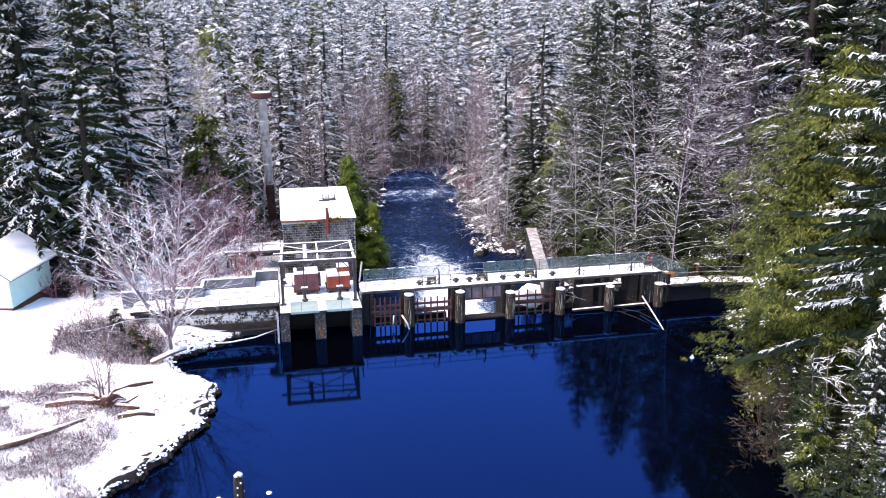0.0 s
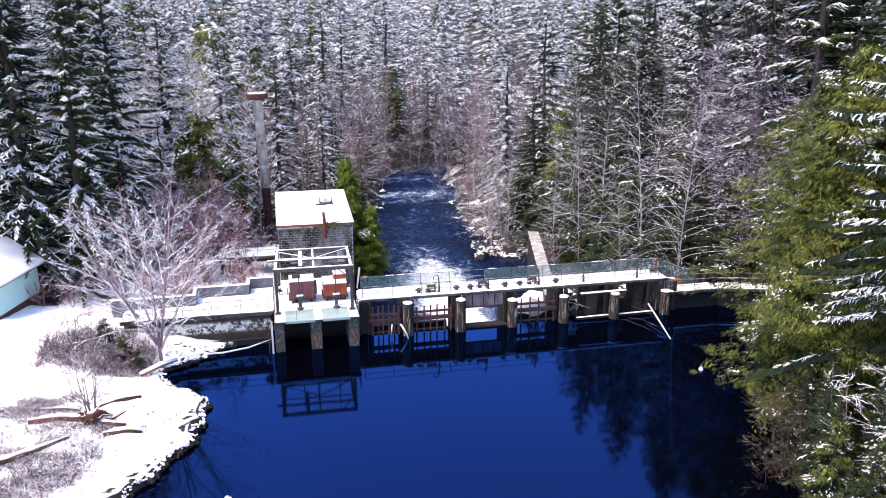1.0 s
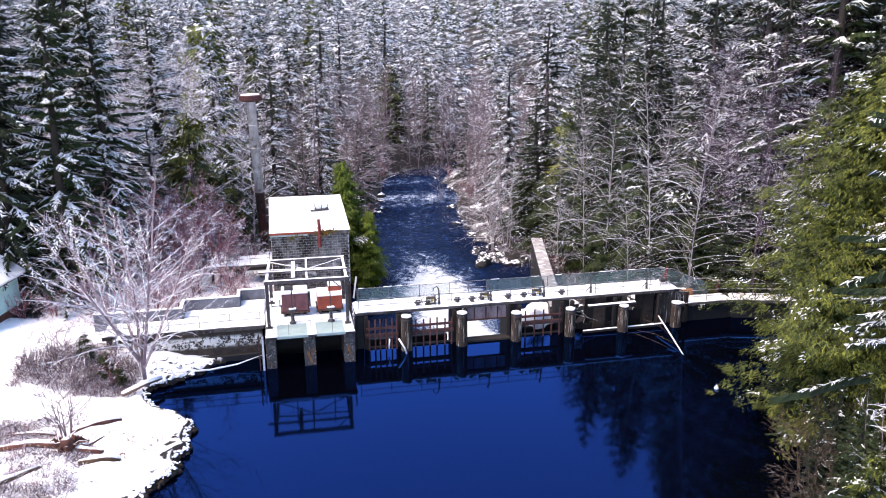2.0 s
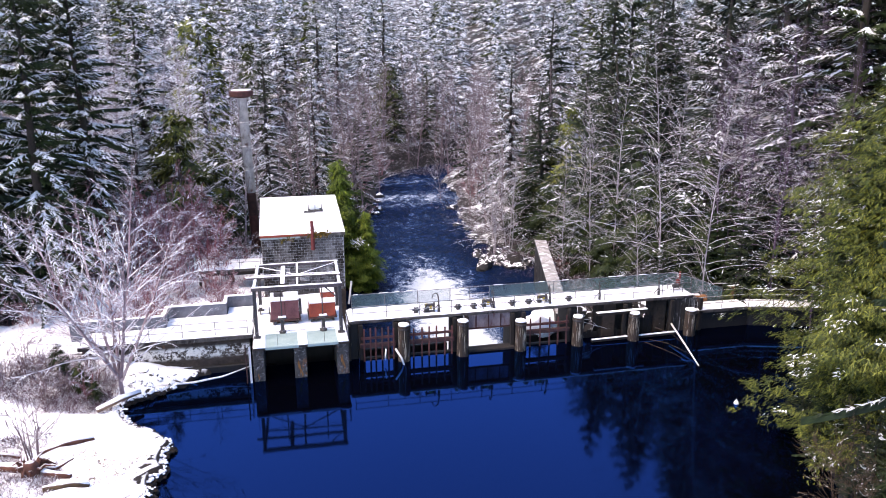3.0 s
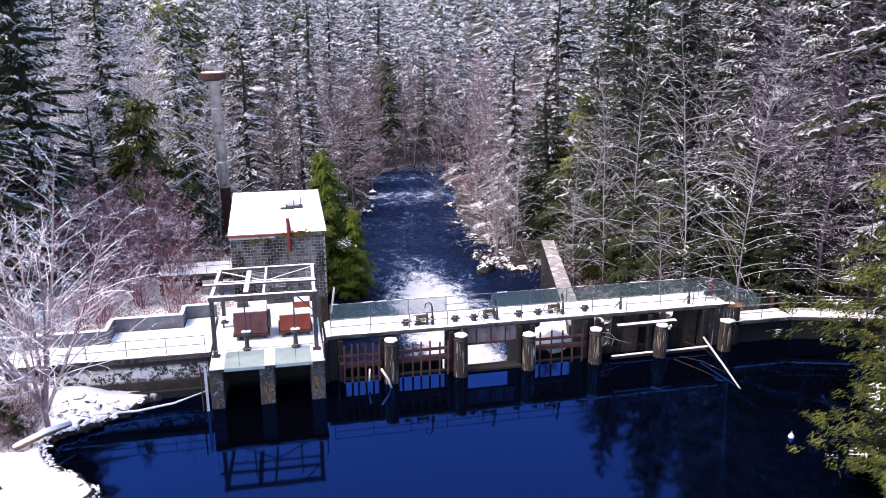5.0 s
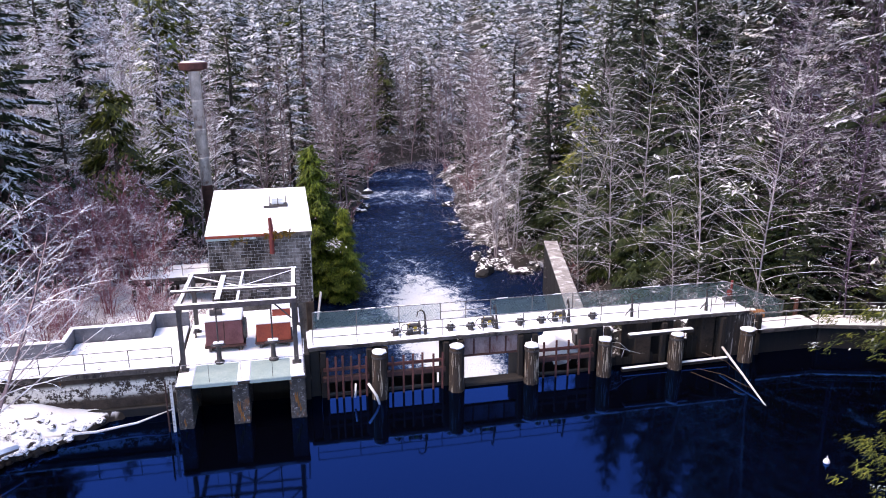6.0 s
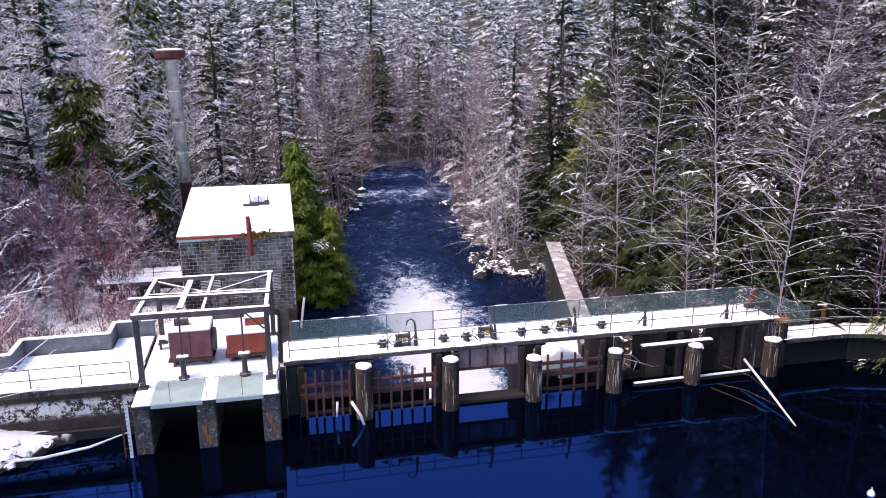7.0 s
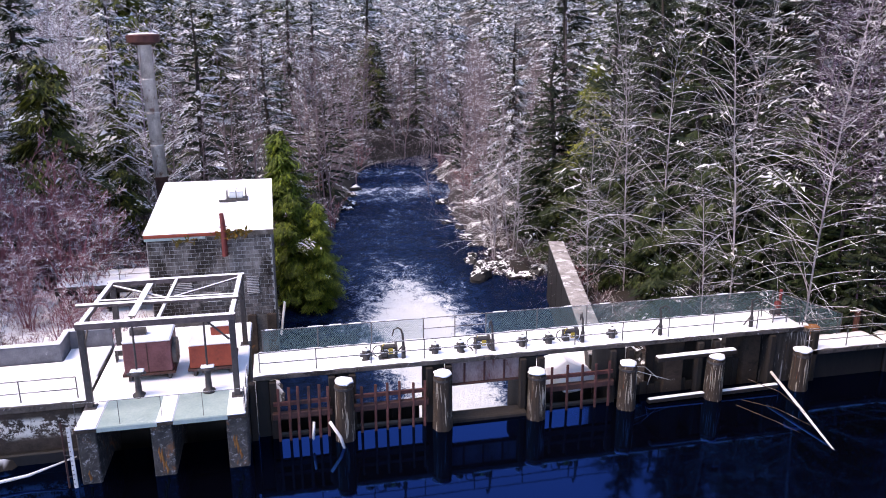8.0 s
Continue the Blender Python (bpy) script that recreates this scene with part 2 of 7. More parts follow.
TWIG = surface("frosted_bare_wood", (0.085, 0.058, 0.063), (0.235, 0.165, 0.178), 3, 0.9, 0, snow=(0.38, 0.9, 0.8, 1.4))
TWIG_PALE = surface("pale_alder_bark", (0.17, 0.145, 0.155), (0.4, 0.355, 0.37), 2.5, 0.9, 0, snow=(0.3, 0.8, 1.2, 1.2))
TWIG_LILAC = surface("lilac_snowy_alder_bark", (0.045, 0.026, 0.05), (0.13, 0.08, 0.13), 2.5, 0.9, 0, snow=(0.48, 0.74, 1.4, 1.4))
TWIG_FROST = surface("thickly_frosted_alder_bark", (0.2, 0.15, 0.165), (0.4, 0.32, 0.345), 2.5, 0.9, 0, snow=(0.1, 0.55, 1.4, 1.0))
TWIG_THICKET = surface("rosy_thicket_twigs", (0.16, 0.055, 0.068), (0.34, 0.14, 0.165), 3, 0.9, 0, snow=(0.38, 0.86, 1.5, 1.2))
TWIG_MAUVE = surface("mauve_brush_twigs", (0.055, 0.026, 0.038), (0.17, 0.09, 0.115), 3, 0.9, 0, snow=(0.4, 0.92, 1.5, 1.2))
TWIG_SNOWY = surface("snow_clad_alder_bark", (0.16, 0.105, 0.112), (0.34, 0.24, 0.255), 2.5, 0.9, 0, snow=(0.16, 0.62, 1.8, 0.9))
TWIG_DEAD = surface("dead_brown_twigs", (0.03, 0.018, 0.01), (0.09, 0.055, 0.032), 3, 0.9, 0, snow=(0.9, 1.2, 1.5, 1.0))
TWIG_RED = surface("russet_twigs", (0.13, 0.034, 0.044), (0.33, 0.11, 0.13), 3, 0.9, 0, snow=(0.3, 0.85, 1.5, 1.2))
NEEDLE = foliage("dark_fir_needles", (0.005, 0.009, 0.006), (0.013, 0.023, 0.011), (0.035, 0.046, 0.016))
NEEDLE_FROST = foliage("frosted_fir_needles", (0.01, 0.018, 0.014), (0.025, 0.042, 0.026), (0.05, 0.065, 0.03), (0.76, 0.92, 4.0))
NEEDLE_DEEP = foliage("deep_green_needles", (0.008, 0.016, 0.006), (0.022, 0.038, 0.012), (0.05, 0.07, 0.02))
NEEDLE_FAR = foliage("frosted_far_needles", (0.012, 0.02, 0.018), (0.03, 0.045, 0.03), (0.06, 0.07, 0.035), (0.74, 0.9, 1.8))
NEEDLE_OLIVE = foliage("olive_cedar_sprays", (0.006, 0.011, 0.003), (0.042, 0.06, 0.01), (0.25, 0.26, 0.04))
# Darker copy of the cedar greens, with the shade under alders in its colour.
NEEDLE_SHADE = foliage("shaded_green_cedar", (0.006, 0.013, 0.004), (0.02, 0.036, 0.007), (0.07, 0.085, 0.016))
NEEDLE_BRIGHT = foliage("bright_green_cedar", (0.024, 0.045, 0.007), (0.11, 0.165, 0.016), (0.34, 0.38, 0.045))
SOIL = surface("wet_dark_soil", (0.004, 0.0028, 0.0022), (0.03, 0.017, 0.011), 5, 0.9, 0.6, 0.03)
DRY_GRASS = surface("dry_grass", (0.1, 0.05, 0.03), (0.3, 0.19, 0.11), 5, 0.95, 0)


def ground_mat():
    m, nt, bsdf, tc = base_mat("snowy_ground")
    vec = tc.outputs["Object"]
    z, g = up_face(nt)
    f = noise_tex(nt, vec, 0.28, 9, 0.7, 0.5)
    fine = noise_tex(nt, vec, 3.0, 6, 0.7)
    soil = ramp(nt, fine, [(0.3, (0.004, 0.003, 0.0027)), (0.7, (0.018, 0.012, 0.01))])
    # a vertex layer tells open snow (0) from brushy, half-bare ground (1)
    att = nt.nodes.new("ShaderNodeAttribute")
    att.attribute_name = "brush"
    cover = math_node(nt, "ADD", math_node(nt, "MULTIPLY", f, 0.6), math_node(nt, "MULTIPLY", fine, 0.4))
    cover = math_node(nt, "SUBTRACT", cover, math_node(nt, "MULTIPLY", math_node(nt, "SUBTRACT", 1.0, att.outputs["Fac"]), 0.26))
    bare = math_node(nt, "MAXIMUM", step(nt, cover, 0.37, 0.45), step(nt, math_node(nt, "SUBTRACT", 1.0, z), 0.1, 0.22))
    n1 = noise_tex(nt, vec, 0.8, 5)
    snow = ramp(nt, n1, [(0.3, (0.82, 0.83, 0.86)), (0.7, (0.89, 0.9, 0.92))])
    nt.links.new(mix(nt, bare, snow, soil), bsdf.inputs["Base Color"])
    bsdf.inputs["Roughness"].default_value = 0.85
    bump(nt, bsdf, math_node(nt, "ADD", n1, math_node(nt, "MULTIPLY", fine, 0.3)), 0.4, 0.15)
    return m


def still_water():
    """Dark peaty water: a near-black body under a blue-tinted mirror gloss."""
    m, nt, bsdf, tc = base_mat("still_reservoir_water")
    mp = nt.nodes.new("ShaderNodeMapping")
    mp.inputs["Scale"].default_value = (1.0, 0.45, 1.0)
    nt.links.new(tc.outputs["Object"], mp.inputs["Vector"])
    h = math_node(nt, "ADD", noise_tex(nt, mp.outputs["Vector"], 0.9, 2), math_node(nt, "MULTIPLY", noise_tex(nt, mp.outputs["Vector"], 5.0, 2), 0.15))
    bsdf.inputs["Base Color"].default_value = (0.0006, 0.0008, 0.002, 1)
    bsdf.inputs["Specular IOR Level"].default_value = 0.0
    bsdf.inputs["Roughness"].default_value = 1.0
    gloss = nt.nodes.new("ShaderNodeBsdfGlossy")
    gloss.inputs["Color"].default_value = (0.03, 0.27, 1.0, 1)
    gloss.inputs["Roughness"].default_value = 0.05
    fres = nt.nodes.new("ShaderNodeFresnel")
    fres.inputs["IOR"].default_value = 1.72
    bump(nt, bsdf, h, 0.05, 0.05)
    nt.links.new(bsdf.inputs["Normal"].links[0].from_socket, gloss.inputs["Normal"])
    both = nt.nodes.new("ShaderNodeMixShader")
    nt.links.new(fres.outputs[0], both.inputs[0])
    nt.links.new(bsdf.outputs[0], both.inputs[1])
    nt.links.new(gloss.outputs[0], both.inputs[2])
    nt.links.new(both.outputs[0], nt.nodes["Material Output"].inputs["Surface"])
    return m


def rapid_water():
    m, nt, bsdf, tc = base_mat("rushing_river_water")
    att = nt.nodes.new("ShaderNodeAttribute")
    att.attribute_name = "foam"
    mp = nt.nodes.new("ShaderNodeMapping")
    mp.inputs["Scale"].default_value = (1.0, 0.8, 1.0)
    nt.links.new(tc.outputs["Object"], mp.inputs["Vector"])
    n1 = noise_tex(nt, mp.outputs["Vector"], 0.5, 8, 0.7, 1.0)
    n2 = noise_tex(nt, mp.outputs["Vector"], 3.2, 6, 0.75, 1.5)
    f = math_node(nt, "ADD", math_node(nt, "MULTIPLY", n1, 0.5), math_node(nt, "MULTIPLY", n2, 0.5))
    f = math_node(nt, "ADD", f, att.outputs["Fac"])
    foam = step(nt, f, 0.6, 0.78)
    nt.links.new(ramp(nt, f, [(0.46, (0.003, 0.011, 0.038)), (0.585, (0.008, 0.028, 0.085)), (0.64, (0.16, 0.22, 0.32)), (0.71, (0.72, 0.77, 0.82))]), bsdf.inputs["Base Color"])
    bsdf.inputs["Specular IOR Level"].default_value = 0.06
    r = math_node(nt, "ADD", math_node(nt, "MULTIPLY", foam, 0.55), 0.15)
    nt.links.new(r, bsdf.inputs["Roughness"])
    bsdf.inputs["IOR"].default_value = 1.33
    bump(nt, bsdf, math_node(nt, "ADD", n2, math_node(nt, "MULTIPLY", n1, 1.5)), 0.9, 0.25)
    return m


GROUND, WATER, RAPIDS = ground_mat(), still_water(), rapid_water()


# ---- mesh helpers ----
class Shape:
    """Collects vertices and faces of one mesh."""

    def __init__(self):
        self.v, self.f = [], []

    def add(self, verts, faces):
        k = len(self.v)
        self.v += [tuple(p) for p in verts]
        self.f += [tuple(i + k for i in q) for q in faces]
        return self

    def convex(self, verts, faces):
        c = sum((Vector(p) for p in verts), Vector()) / len(verts)
        good = []
        for q in faces:
            a, b, d = (Vector(verts[i]) for i in q[:3])
            good.append(q if (b - a).cross(d - a).dot(a - c) >= 0 else tuple(reversed(q)))
        return self.add(verts, good)

    def box(self, x0, y0, z0, x1, y1, z1, c=0.02, m=None):
        """A box with chamfered edges."""
        lo, hi = (x0, y0, z0), (x1, y1, z1)
        c = min(c, *(0.45 * (h - l) for l, h in zip(lo, hi)))
        verts, idx, faces = [], {}, []
        for s in ((i, j, k) for i in (0, 1) for j in (0, 1) for k in (0, 1)):
            for a in range(3):
                p = [hi[d] if s[d] else lo[d] for d in range(3)]
                for d in range(3):
                    if d != a:
                        p[d] += -c if s[d] else c
                idx[s, a] = len(verts)
                verts.append(tuple(p))
        for a in range(3):
            b, d = (a + 1) % 3, (a + 2) % 3
            for s in (0, 1):
                q = []
                for u, w in ((0, 0), (1, 0), (1, 1), (0, 1)):
                    key = [0, 0, 0]
                    key[a], key[b], key[d] = s, u, w
                    q.append(idx[tuple(key), a])
                faces.append(tuple(q))
            for u in (0, 1):
                for w in (0, 1):
                    k0, k1 = [0, 0, 0], [0, 0, 0]
                    k0[b] = k1[b] = u
                    k0[d] = k1[d] = w
                    k0[a], k1[a] = 0, 1
                    k0, k1 = tuple(k0), tuple(k1)
                    faces.append((idx[k0, b], idx[k1, b], idx[k1, d], idx[k0, d]))
        for s in ((i, j, k) for i in (0, 1) for j in (0, 1) for k in (0, 1)):
            faces.append((idx[s, 0], idx[s, 1], idx[s, 2]))
        if m is not None:
            verts = [tuple(m @ Vector(p)) for p in verts]
        return self.convex(verts, faces)

    def beam(self, p, q, w, h, c=0.012):
        """A square bar from p to q, w wide and h high."""
        p, q = Vector(p), Vector(q)
        d = q - p
        rot = d.to_track_quat("Y", "Z").to_matrix().to_4x4()
        return self.box(-w / 2, 0, -h / 2, w / 2, d.length, h / 2, c, Matrix.Translation(p) @ rot)

    def tube(self, pts, radii, n=8, cap=True):
        pts = [Vector(p) for p in pts]
        if isinstance(radii, (int, float)):
            radii = [radii] * len(pts)
        verts, faces = [], []
        ref = Vector((0.31, 0.17, 0.93)) if abs((pts[-1] - pts[0]).normalized().z) < 0.9 else Vector((1, 0.1, 0))
        for i, p in enumerate(pts):
            d = (pts[min(i + 1, len(pts) - 1)] - pts[max(i - 1, 0)]).normalized()
            u = d.cross(ref).normalized()
            w = d.cross(u)
            verts += [tuple(p + radii[i] * (math.cos(t) * u + math.sin(t) * w)) for t in (2 * math.pi * k / n for k in range(n))]
        for i in range(len(pts) - 1):
            for k in range(n):
                a, b = i * n + k, i * n + (k + 1) % n
                faces.append((a, a + n, b + n, b))
        if cap:
            faces += [tuple(range(n)), tuple(reversed(range((len(pts) - 1) * n, len(pts) * n)))]
        return self.add(verts, faces)

    def lathe(self, x, y, rows, n=12, wobble=0.0, rng=None):
        """A turned body: rows of (z, radius)."""
        k = [1 + (rng.uniform(-wobble, wobble) if rng else 0) for _ in range(n)]
        verts = [(x + r * k[i] * math.cos(2 * math.pi * i / n), y + r * k[i] * math.sin(2 * math.pi * i / n), z) for z, r in rows for i in range(n)]
        faces = [(j * n + i, j * n + (i + 1) % n, (j + 1) * n + (i + 1) % n, (j + 1) * n + i) for j in range(len(rows) - 1) for i in range(n)]
        faces += [tuple(reversed(range(n))), tuple(range((len(rows) - 1) * n, len(rows) * n))]
        return self.add(verts, faces)

    def mesh(self, name, mat, smooth=False):
        me = bpy.data.meshes.new(name)
        me.from_pydata(self.v, [], self.f)
        me.materials.append(mat)
        if smooth:
            me.polygons.foreach_set("use_smooth", [True] * len(me.polygons))
        me.update()
        return me


def array_mesh(name, verts, faces, mat):
    """A mesh from an (n, 3) array of places and an (m, 3 or 4) array of corners."""
    me = bpy.data.meshes.new(name)
    verts, faces = np.asarray(verts, np.float32), np.asarray(faces, np.int32)
    k = faces.shape[1]
    me.vertices.add(len(verts))
    me.vertices.foreach_set("co", verts.ravel())
    me.loops.add(faces.size)
    me.loops.foreach_set("vertex_index", faces.ravel())
    me.polygons.add(len(faces))
    me.polygons.foreach_set("loop_start", np.arange(0, faces.size, k, dtype=np.int32))
    me.materials.append(mat)
    me.update(calc_edges=True)
    return me


def thing(name, label, category, group="", kind="", at=(0, 0, 0), turn=0.0):
    ob = new(name)
    ob.empty_display_size = 0.2
    ob.matrix_basis = pose(*at, 0, 0, turn)
    return tagged(ob, label, category, group, kind)


def part(name, shape, mat, parent, label="", smooth=False):
    me = shape.mesh(name, mat, smooth) if isinstance(shape, Shape) else shape
    ob = new(name, me)
    ob.parent = parent
    return tagged(ob, label)


def solid(name, shape, mat, label, category, group="", kind="", at=(0, 0, 0), smooth=False):
    """A thing or a piece of the setting that is one mesh."""
    me = shape.mesh(name, mat, smooth) if isinstance(shape, Shape) else shape
    ob = new(name, me)
    ob.matrix_basis = pose(*at)
    return tagged(ob, label, category, group, kind)


def lerp(pairs, t):
    xs, ys = zip(*pairs)
    return np.interp(t, xs, ys)


# ---- the lie of the land ----
LEFT_SHORE = [(-80, -40), (-45, -26), (-26, -15.5), (-19, -11.6), (-17.5, -10.4), (-16, -9.3), (-14.2, -8.1), (-12.3, -7.1), (-10, -6.6), (-7.7, -6.7), (-6.4, -7.2), (-5.2, -8.4), (-4, -9.3), (-2.6, -9.0), (-1.6, -7.4), (-0.6, -5.9), (0.6, -5.2), (3, -4.6)]
RIGHT_SHORE = [(-80, 22), (-40, 19), (-26, 18.4), (-23.4, 19.2), (-18, 22.0), (-12, 25.2), (-9, 27.4), (-5, 31.0), (-1, 35.5), (3, 36.5)]
RIVER_LEFT = [(2, 3.9), (22, 4.2), (27, 6.2), (45, 9.4), (60, 12.2), (75, 15.2), (82, 18), (88, 26), (95, 40)]
RIVER_RIGHT = [(2, 17.4), (10, 19.4), (20, 22.0), (27, 24.4), (33, 22.4), (36, 20.3), (48, 20.9), (64, 24.2), (73, 23.8), (80, 27), (84, 36), (90, 60)]
RIVER_Z = -3.0


def smooth(a, b, x):
    t = np.clip((x - a) / (b - a), 0, 1)
    return t * t * (3 - 2 * t)


def rumple(x, y, s, k=0.0):
    return np.sin(x * s + 1.3 * np.sin(y * s * 0.8 + k)) * np.cos(y * s * 1.13 + 0.9 * np.sin(x * s * 0.7 + k + 1))


def land(x, y):
    """Height of the ground sheet."""
    x, y = np.asarray(x, float), np.asarray(y, float)
    bump_ = 0.12 * rumple(x, y, 0.9) + 0.06 * rumple(x, y, 2.3, 2) + 0.25 * rumple(x, y, 0.21, 4)
    edge = 0.3 * rumple(x, y, 1.5, 1) + 0.1 * rumple(x, y, 3.7, 3) + 0.1 * rumple(x, y, 8.3, 2)
    # left of the reservoir
    dl = lerp(LEFT_SHORE, y) - x + edge * (1 + 1.2 * np.exp(-((y + 1.0) / 1.6) ** 2))
    left = smooth(-0.12, 0.14, dl) * 0.36 + smooth(0.2, 3, dl) * 0.35 + smooth(2, 12, dl) * 0.5
    left += smooth(-3, 5, y) * smooth(1.5, 6, dl) * 0.9
    dr = x - lerp(RIGHT_SHORE, y) + edge
    right = smooth(-0.3, 0.4, dr) * 0.5 + smooth(0, 9, dr) * 1.6 + np.maximum(dr - 8, 0) * 0.16
    inside = np.maximum(dl, dr)
    up = np.where(dl > dr, left, right) - smooth(0, 2.5, -inside) * 2.0 - 0.25 * (inside < 0)
    # below the dam
    rl = lerp(RIVER_LEFT, y) - x + edge
    rr = x - lerp(RIVER_RIGHT, y) + edge
    bank_l = smooth(-0.3, 1.2, rl) * 0.9 + smooth(0.5, 7, rl) * 3.0 + np.maximum(rl - 14, 0) * 0.1
    bank_r = smooth(-0.3, 1.2, rr) * 0.9 + smooth(0.8, 9, rr) * 2.6 + np.maximum(rr - 7, 0) * 0.17
    down = RIVER_Z - 0.35 + np.where(rl > rr, bank_l, bank_r) * ((rl > -0.3) | (rr > -0.3))
    down = np.maximum(down, RIVER_Z - 0.3 + 0.75 * np.exp(-((x - 22.2) / 2.4) ** 2 - ((y - 29.3) / 3.0) ** 2))
    w = smooth(0.9, 2.4, y)
    # far from the channel both sides run on without a step
    out = (up * (1 - w) + down * w)
    hill = np.maximum(y - 92, 0) * 0.2 + np.maximum(np.abs(x - 10) - 60, 0) * 0.12
    hill = 160 * (1 - np.exp(-hill / 160))
    dry = (np.maximum(inside, -9) > 0) * (1 - w) + ((rl > 0.5) | (rr > 0.5)) * w
    return out + bump_ * dry + hill


def lines(stops):
    out = []
    for (a, s), (b, _) in zip(stops, stops[1:]):
        out += list(np.arange(a, b - 1e-6, s))
    return np.array(out + [stops[-1][0]])


def sheet(name, xs, ys, z, mat, keep=None):
    gx, gy = np.meshgrid(xs, ys)
    verts = np.stack([gx, gy, z(gx, gy)], -1).reshape(-1, 3)
    n, m = len(ys), len(xs)
    i = np.arange(n - 1)[:, None] * m + np.arange(m - 1)[None]
    faces = np.stack([i, i + 1, i + m + 1, i + m], -1).reshape(-1, 4)
    if keep is not None:
        mid = verts[faces].mean(1)
        faces = faces[keep(mid[:, 0], mid[:, 1])]
        used = np.unique(faces)
        table = np.zeros(len(verts), int)
        table[used] = np.arange(len(used))
        verts, faces = verts[used], table[faces]
    me = array_mesh(name, verts, faces, mat)
    me.polygons.foreach_set("use_smooth", [True] * len(me.polygons))
    return me, verts


gxs = lines([(-2000, 250), (-250, 30), (-70, 4), (-28, 0.5), (-13, 0.25), (-3, 0.5), (34, 1.0), (50, 5), (130, 30), (250, 250), (2000, 250)])
gys = lines([(-2000, 250), (-250, 30), (-60, 3), (-27, 0.5), (-18, 0.25), (0, 0.5), (36, 1.0), (95, 5), (260, 30), (500, 250), (2500, 250)])
me, gv = sheet("ground", gxs, gys, land, GROUND)
lay = me.attributes.new("brush", "FLOAT", "POINT")
gx, gy = gv[:, 0], gv[:, 1]
brush = np.where((gy > 86) | (gx < -30) | (gx > 60) | ((gx > 18) & (gy > 24)), 0.86, 0.95)
brush = np.where((gy < 3) & (gx < 0), 0.1, brush)                                   # the open snowy point and yard
brush += 0.5 * np.exp(-((gx + 17) / 5.0) ** 2 - ((gy + 12.5) / 4.5) ** 2)          # matted brush on the point
brush += 0.5 * np.exp(-((gx + 13) / 3.0) ** 2 - ((gy + 1.2) / 1.6) ** 2)            # scrub by the abutment
brush = np.where((gy > 3) & (gx < 4) & (gx > -18) & (gy < 24), 0.32, brush)
brush = np.where((gx < -13) & (gy < 8.5), np.minimum(brush, 0.12 + (gy < -6) * 0.55), brush)
sd_ = lerp(LEFT_SHORE, gy) - gx
brush += 0.85 * np.exp(-((sd_ - 0.3) / 0.55) ** 2) * (rumple(gx, gy, 5.3, 3) > 0.15) * (gy < 1)         # snowy slope below the dam
# Right bank without snow: bare near-black soil stands for its deep shade.
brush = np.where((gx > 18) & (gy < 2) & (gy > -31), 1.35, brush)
lay.data.foreach_set("value", brush.astype(np.float32))
solid("ground", me, GROUND, "snow-covered ground with brown brush and bare patches", "ground", kind="structure")

me, _ = sheet("water", lines([(-60, 4), (-12, 1), (28, 4), (44, 4)]), lines([(-400, 40), (-60, 4), (-24, 1), (0.9, 1)]), lambda x, y: 0 * x, WATER)
solid("water", me, WATER, "still dark blue reservoir water that mirrors the sky", "water", kind="structure")


def river_height(x, y):
    d = np.maximum(0, 1 - np.abs(x - (10.6 + 0.11 * (y - 3))) / (2.2 + 0.1 * y))
    plume = d * np.exp(-np.maximum(y - 4, 0) / 11)
    boil = 0.10 * rumple(x, y, 1.1) + 0.07 * rumple(x, y, 2.9, 2) + 0.04 * rumple(x, y, 5.3, 5)
    return RIVER_Z + boil * (1 + 1.5 * plume) + 0.25 * plume + 1.9 * np.exp(-((y - 2.2) / 1.3) ** 2) * (np.abs(x - 11.7) < 1.7)


me, rv = sheet("water", lines([(3, 0.35), (30, 1), (62, 1)]), lines([(1.6, 0.35), (40, 0.6), (96, 1)]), river_height, RAPIDS)
rx_, ry_ = rv[:, 0], rv[:, 1]
lay = me.attributes.new("foam", "FLOAT", "POINT")
mid = 11.9 + 0.02 * (ry_ - 3)
core = np.exp(-((rx_ - mid) / (2.0 + 0.05 * ry_)) ** 2)
foam = 0.34 * core * np.exp(-np.maximum(ry_ - 20, 0) / 6.0) + 0.11 * np.exp(-((rx_ - mid - 0.5) / (4.5 + 0.05 * ry_)) ** 2) * np.exp(-np.maximum(ry_ - 28, 0) / 12)
foam += 0.17 * np.exp(-((ry_ - 61) / 6.0) ** 2) + 0.07 * np.exp(-((ry_ - 47) / 8.0) ** 2) - 0.055
foam += 0.12 * np.exp(-((ry_ - 74) / 4.0) ** 2)
foam -= 0.14 * smooth(16.5, 20, rx_) * (ry_ < 36)
lay.data.foreach_set("value", foam.astype(np.float32))
solid("water", me, RAPIDS, "rushing dark blue river with white foam below the gate", "river", kind="structure")


# ---- dam ----
DECK_Z, DY0, DY1 = 2.5, 0.62, 2.72
PILE_X = [6.13, 9.8, 13.52, 17.3, 21.15, 25.15]
PILE_Z = [2.25, 2.2, 1.9, 1.87, 1.8, 1.7]


